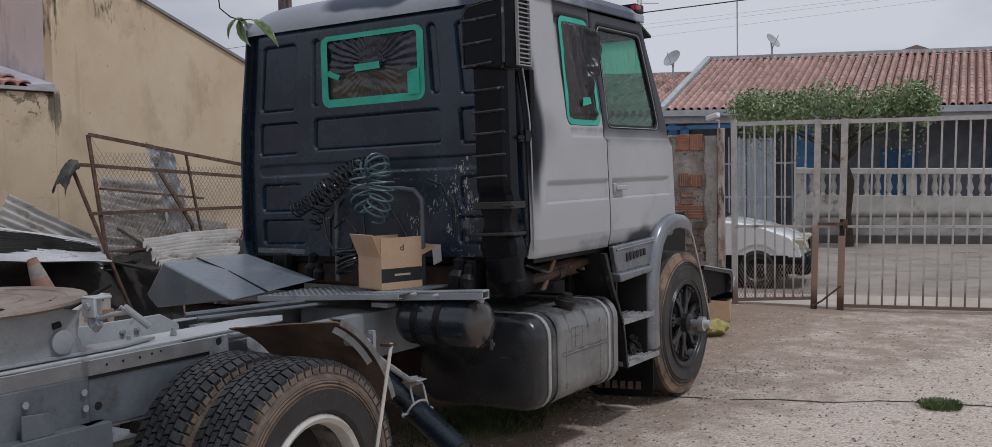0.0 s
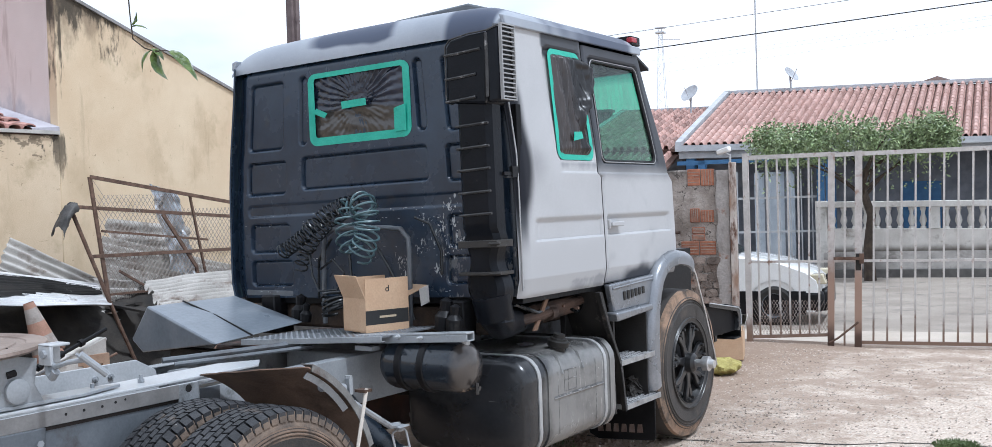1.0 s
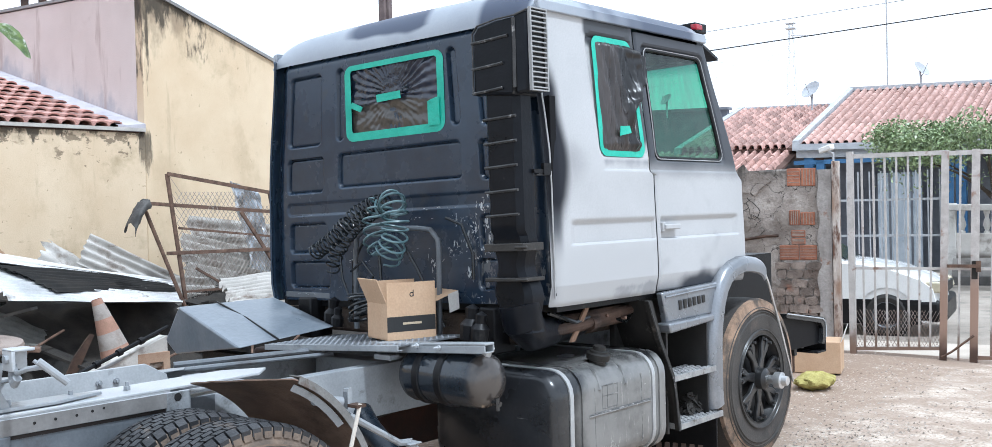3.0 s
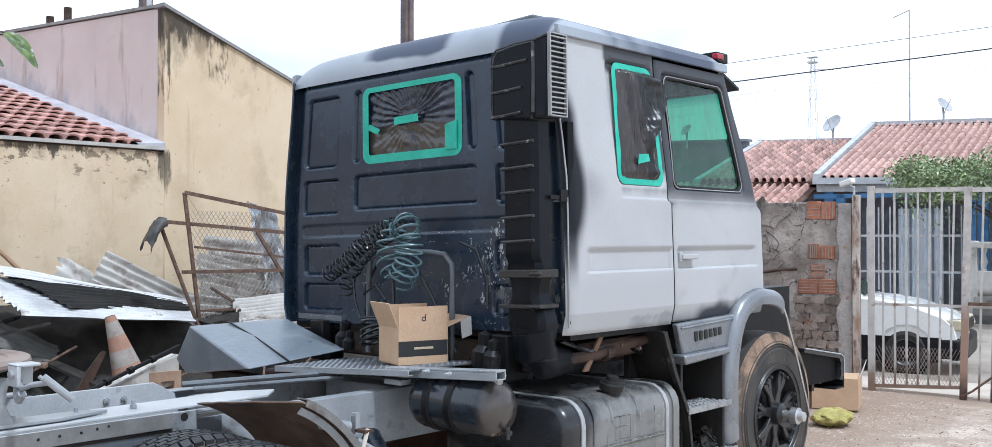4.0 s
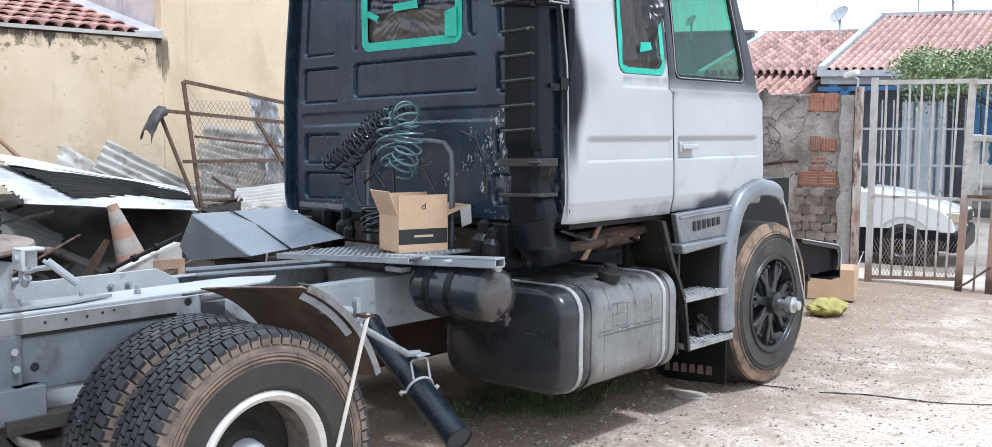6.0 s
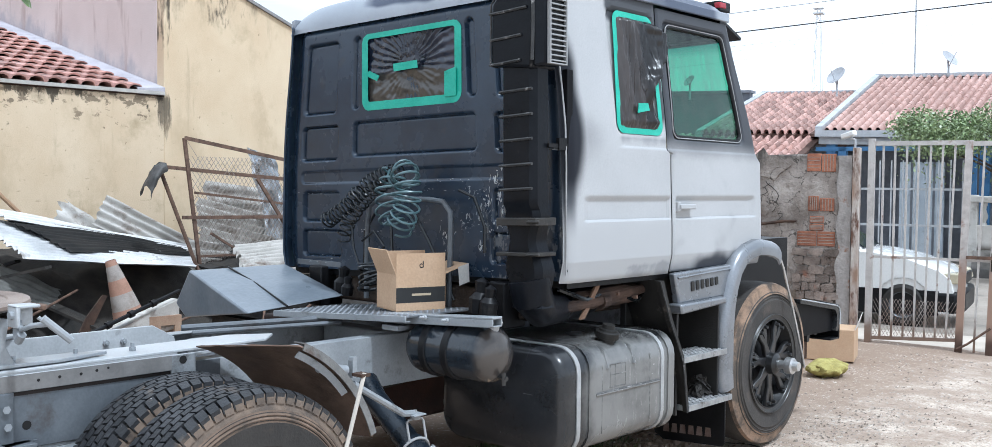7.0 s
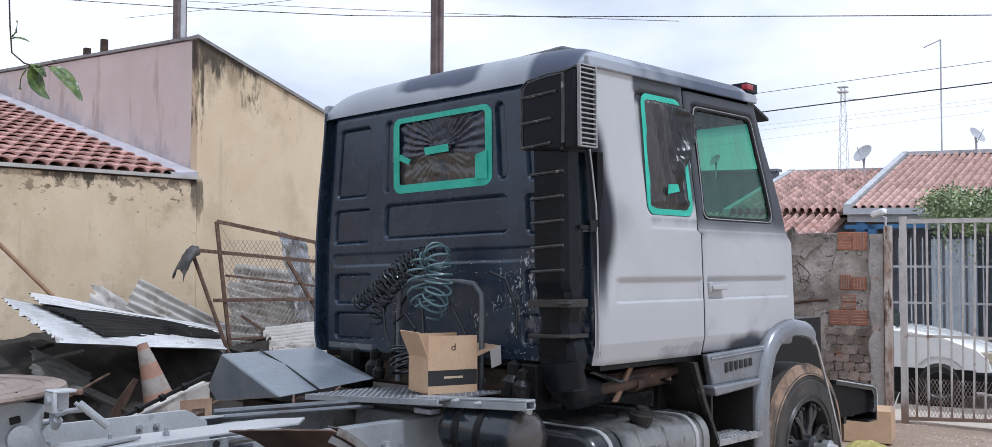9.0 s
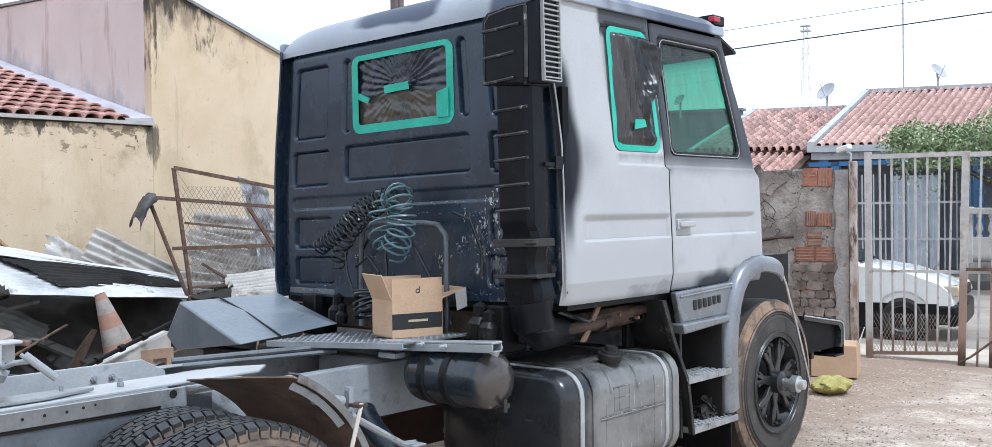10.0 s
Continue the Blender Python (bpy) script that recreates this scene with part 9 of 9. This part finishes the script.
solo("flat_stone", Mesh().prism(flat, (0, 0, 0.016)), mat("pale_stone", (0.40, 0.345, 0.29), (0.55, 0.49, 0.43), 6, 0.9, bump=0.4), "pale flat stone lying in the yard", "stone", bevel=0.005)

# ---- twig hanging near the camera ----
tw = thing("tree", (2.6, -6.6, 0), "tree behind the yard with one thin leafy twig hanging down", "tree")
T0 = Vector((2.287, -3.355, 2.112))
F_RIGHT, F_DEPTH = Vector((0.71, 0.70, 0)), Vector((-0.70, 0.71, 0))
e_, w_ = F_RIGHT, Vector((0, 0, 1))


def tp2(a, b, c=0.0):
    return T0 + e_ * a + w_ * b + F_DEPTH * c


part("trunk", Mesh().tube([(2.6, -6.6, -0.15), (2.62, -6.58, 1.2), (2.56, -6.45, 2.4), (2.6, -6.5, 3.6)], [0.11, 0.09, 0.075, 0.04], 10), BARK, tw)
part("limb", Mesh().tube([(2.56, -6.45, 2.4), (2.45, -5.6, 3.1), (2.3, -4.5, 3.2), tuple(tp2(-0.072, 0.62)), tuple(tp2(-0.075, 0.44))], [0.045, 0.03, 0.018, 0.007, 0.002], 7), BARK, tw)
part("stem", Mesh().tube([tp2(-0.075, 0.45), tp2(-0.072, 0.24), tp2(-0.066, 0.11), tp2(-0.061, 0.052), tp2(-0.036, 0.031), tp2(-0.012, 0.023), tp2(0.0, 0.025)], 0.0017, 5), BARK, tw)
part("stem", Mesh().tube([tp2(0.0, 0.025), tp2(0.012, 0.026), tp2(0.022, 0.022)], 0.0012, 5), BARK, tw)


def leaf(pts, width, curl, seed, label=""):
    """A pointed, unevenly curled leaf along three points."""
    a, b, c = pts
    m = Mesh()

    def fn(u, v):
        p = a.lerp(b, v).lerp(b.lerp(c, v), v)
        t = (b - a).lerp(c - b, v).normalized()
        side = t.cross(F_DEPTH).normalized()
        q = (u - 0.5) * 2
        k = width * math.sin(math.pi * min(1, v * 0.96 + 0.04)) ** 0.7 * (1.15 - 0.5 * v) * (1 + 0.22 * noise.noise(Vector((v * 7, seed, q))))
        return p + side * (q * k * 0.85) + F_DEPTH * (curl * q * abs(q) + 0.006 * noise.noise(Vector((v * 5, q, seed))))

    return part("leaf", m.grid(8, 16, fn), LEAFNEAR, tw, label)


leaf((tp2(0.02, 0.024), tp2(0.052, 0.012), tp2(0.080, -0.045)), 0.014, 0.012, 1)
leaf((tp2(-0.012, 0.022), tp2(-0.02, -0.012), tp2(0.012, -0.042)), 0.013, 0.016, 2)
leaf((tp2(-0.022, 0.026), tp2(-0.046, 0.012), tp2(-0.042, -0.024)), 0.007, -0.010, 3)
leaf((tp2(-0.02, 0.030), tp2(0.0, 0.022), tp2(0.004, 0.004)), 0.008, 0.01, 4)
leaf((tp2(-0.064, 0.085), tp2(-0.05, 0.088), tp2(-0.052, 0.118)), 0.006, 0.006, 5)
leaf((tp2(-0.064, 0.080), tp2(-0.046, 0.088), tp2(-0.026, 0.074)), 0.004, 0.006, 6)

# ---- weeds, stones ----
def tuft(o, n, h, spread, seed, label):
    rng, m = random.Random(seed), Mesh()
    for _ in range(n):
        a, d = rng.uniform(0, 6.28), spread * rng.random() ** 0.7
        p = Vector(o) + Vector((math.cos(a) * d, math.sin(a) * d, 0))
        p.z = yard_z(p.x, p.y)
        lean = Vector((math.cos(a), math.sin(a), 0)) * rng.uniform(0.2, 0.8) * h
        q = p + lean * 0.4 + Vector((0, 0, h * rng.uniform(0.4, 0.9)))
        r = p + lean + Vector((0, 0, h * rng.uniform(0.5, 1.0)))
        s = Vector((-math.sin(a), math.cos(a), 0)) * 0.0028
        m.add([p - s, p + s, q + s * 0.8, r, q - s * 0.8], [(0, 1, 2, 3, 4)])
    return solo("grass_tuft", m, GRASS, label, "grass", kind="stuff")


tuft((2.93, 2.64, 0), 900, 0.055, 0.14, 1, "green grass tuft in the floor crack")
tuft((0.27, 0.80, 0), 2400, 0.040, 0.46, 2, "weeds growing under the fuel tank")
tuft((0.30, 1.38, 0), 900, 0.035, 0.34, 3, "weeds growing under the fuel tank")
tuft((0.10, 0.25, 0), 500, 0.03, 0.32, 4, "weeds growing under the fuel tank")
GRIT = mat("loose_grit", (0.30, 0.24, 0.20), (0.5, 0.44, 0.39), 3, 0.9, bump=0.2)
gn, gl = GRIT.node_tree.nodes, GRIT.node_tree.links
geo, gr_ = gn.new("ShaderNodeNewGeometry"), gn.new("ShaderNodeValToRGB")
gr_.color_ramp.elements[0].color, gr_.color_ramp.elements[1].color = (0.11, 0.08, 0.06, 1), (0.50, 0.44, 0.38, 1)
gl.new(geo.outputs["Random Per Island"], gr_.inputs["Fac"])
gl.new(gr_.outputs["Color"], gn["Principled BSDF"].inputs["Base Color"])
peb = Mesh()
rng = random.Random(8)
for i in range(15000):
    if i < 11500:
        x, y = rng.uniform(0.2, 4.4), rng.uniform(-0.8, 7.2)
    else:
        y = rng.uniform(-0.6, 4.0)
        x = 1.0 + 0.12 * y + rng.gauss(0, 0.22)
    s = 0.004 + 0.013 * rng.random() ** 3
    z = yard_z(x, y) - 0.001
    a = rng.uniform(0, 6.28)
    ca, sa_ = math.cos(a) * s, math.sin(a) * s
    peb.add([(x - ca, y - sa_, z), (x + sa_ * 0.8, y - ca * 0.8, z), (x + ca, y + sa_, z), (x - sa_ * 0.9, y + ca * 0.9, z), (x + 0.2 * s, y, z + s * rng.uniform(0.5, 0.9))], [(0, 1, 4), (1, 2, 4), (2, 3, 4), (3, 0, 4)])
solo("loose_gravel", peb, GRIT, "loose small stones and grit on the yard floor", "gravel", kind="stuff", sharp=10)

# ---- roof tiles, last ----
# neighbour's roof: tiles run down towards +X
dn = Vector((6.38, 0, -1.735)).normalized()
ax = Vector((0, 1, 0))
up_ = dn.cross(ax).normalized()
if up_.z < 0:
    up_ = -up_
TW, TL = 0.19, 0.33
proto = Mesh()
tile_mesh(proto, Vector((0, 0, 0)), ax, dn, up_, TW * 1.12, TL + 0.05, 0.42, 0.042)
tile_me = mesh_data("tile", proto, TILE)
rest = Mesh()
rng = random.Random(2)
for r in range(17):
    for c in range(32):
        o = Vector((-6.62, 2.03 - c * TW, 2.745)) - dn * (TL * (r + 1.2)) + up_ * (0.004 + 0.006 * rng.random())
        if r < 15 and c < 19:
            t = new("tile", tile_me)
            t.parent = nroof
            t.location = o - nroof.location
            t.rotation_euler = (0, rng.uniform(-0.012, 0.012), rng.uniform(-0.02, 0.02))
        else:
            tile_mesh(rest, o, ax, dn, up_, TW * 1.12, TL + 0.05, 0.42, 0.042)
part("tile_rest", rest, TILE, nroof, kind="stuff")


def street_tiles(roof, u0, u1, ev, rv, ez, rz, n_parts, seed, clay):
    """Tiles on a roof slope that faces the street; the lowest rows nearest to the eye are parts of their own."""
    dn = (H(0, ev, ez) - H(0, rv, rz)).normalized()
    ln = (H(0, ev, ez) - H(0, rv, rz)).length
    ax = (H(1, 0, 0) - H(0, 0, 0)).normalized()
    up = ax.cross(dn)
    if up.z < 0:
        up = -up
    w, tl = 0.20, 0.34
    root = roof.parent
    pm = Mesh()
    # tiles narrower than their pitch, so the dark deck reads as valley shade
    tile_mesh(pm, Vector((0, 0, 0)), ax, dn, up, w * 0.85, tl + 0.05, 0.85, 0.012)
    me = mesh_data("tile", pm, clay)
    rest, k = Mesh(), 0
    rng = random.Random(seed)
    rows = int(ln / tl)
    for r in range(rows):
        for c in range(int((u1 - u0) / w)):
            o = H(u0 + w * (c + 0.5), ev, ez) - dn * (tl * (r + 0.95)) + up * (0.012 + 0.008 * rng.random())
            if k < n_parts:
                k += 1
                t = new("tile", me)
                t.parent = roof
                t.location = o - root.location
                t.rotation_euler = (0, 0, rng.uniform(-0.012, 0.012))
            else:
                tile_mesh(rest, o, ax, dn, up, w * 0.85, tl + 0.05, 0.85, 0.012)
    part("tile_rest", rest, clay, roof, kind="stuff")


street_tiles(hroof, HL + 0.12, 8.5, EV, RV, EZ, RZ, 290, 1, TILE2)
street_tiles(h2roof, -6.85, -3.90, 14.6, 19.5, 3.11, 4.50, 240, 2, TILE3)
street_tiles(low_roof, -9.0, -3.90, 12.6, 14.9, 2.28, 3.04, 60, 3, TILE3)
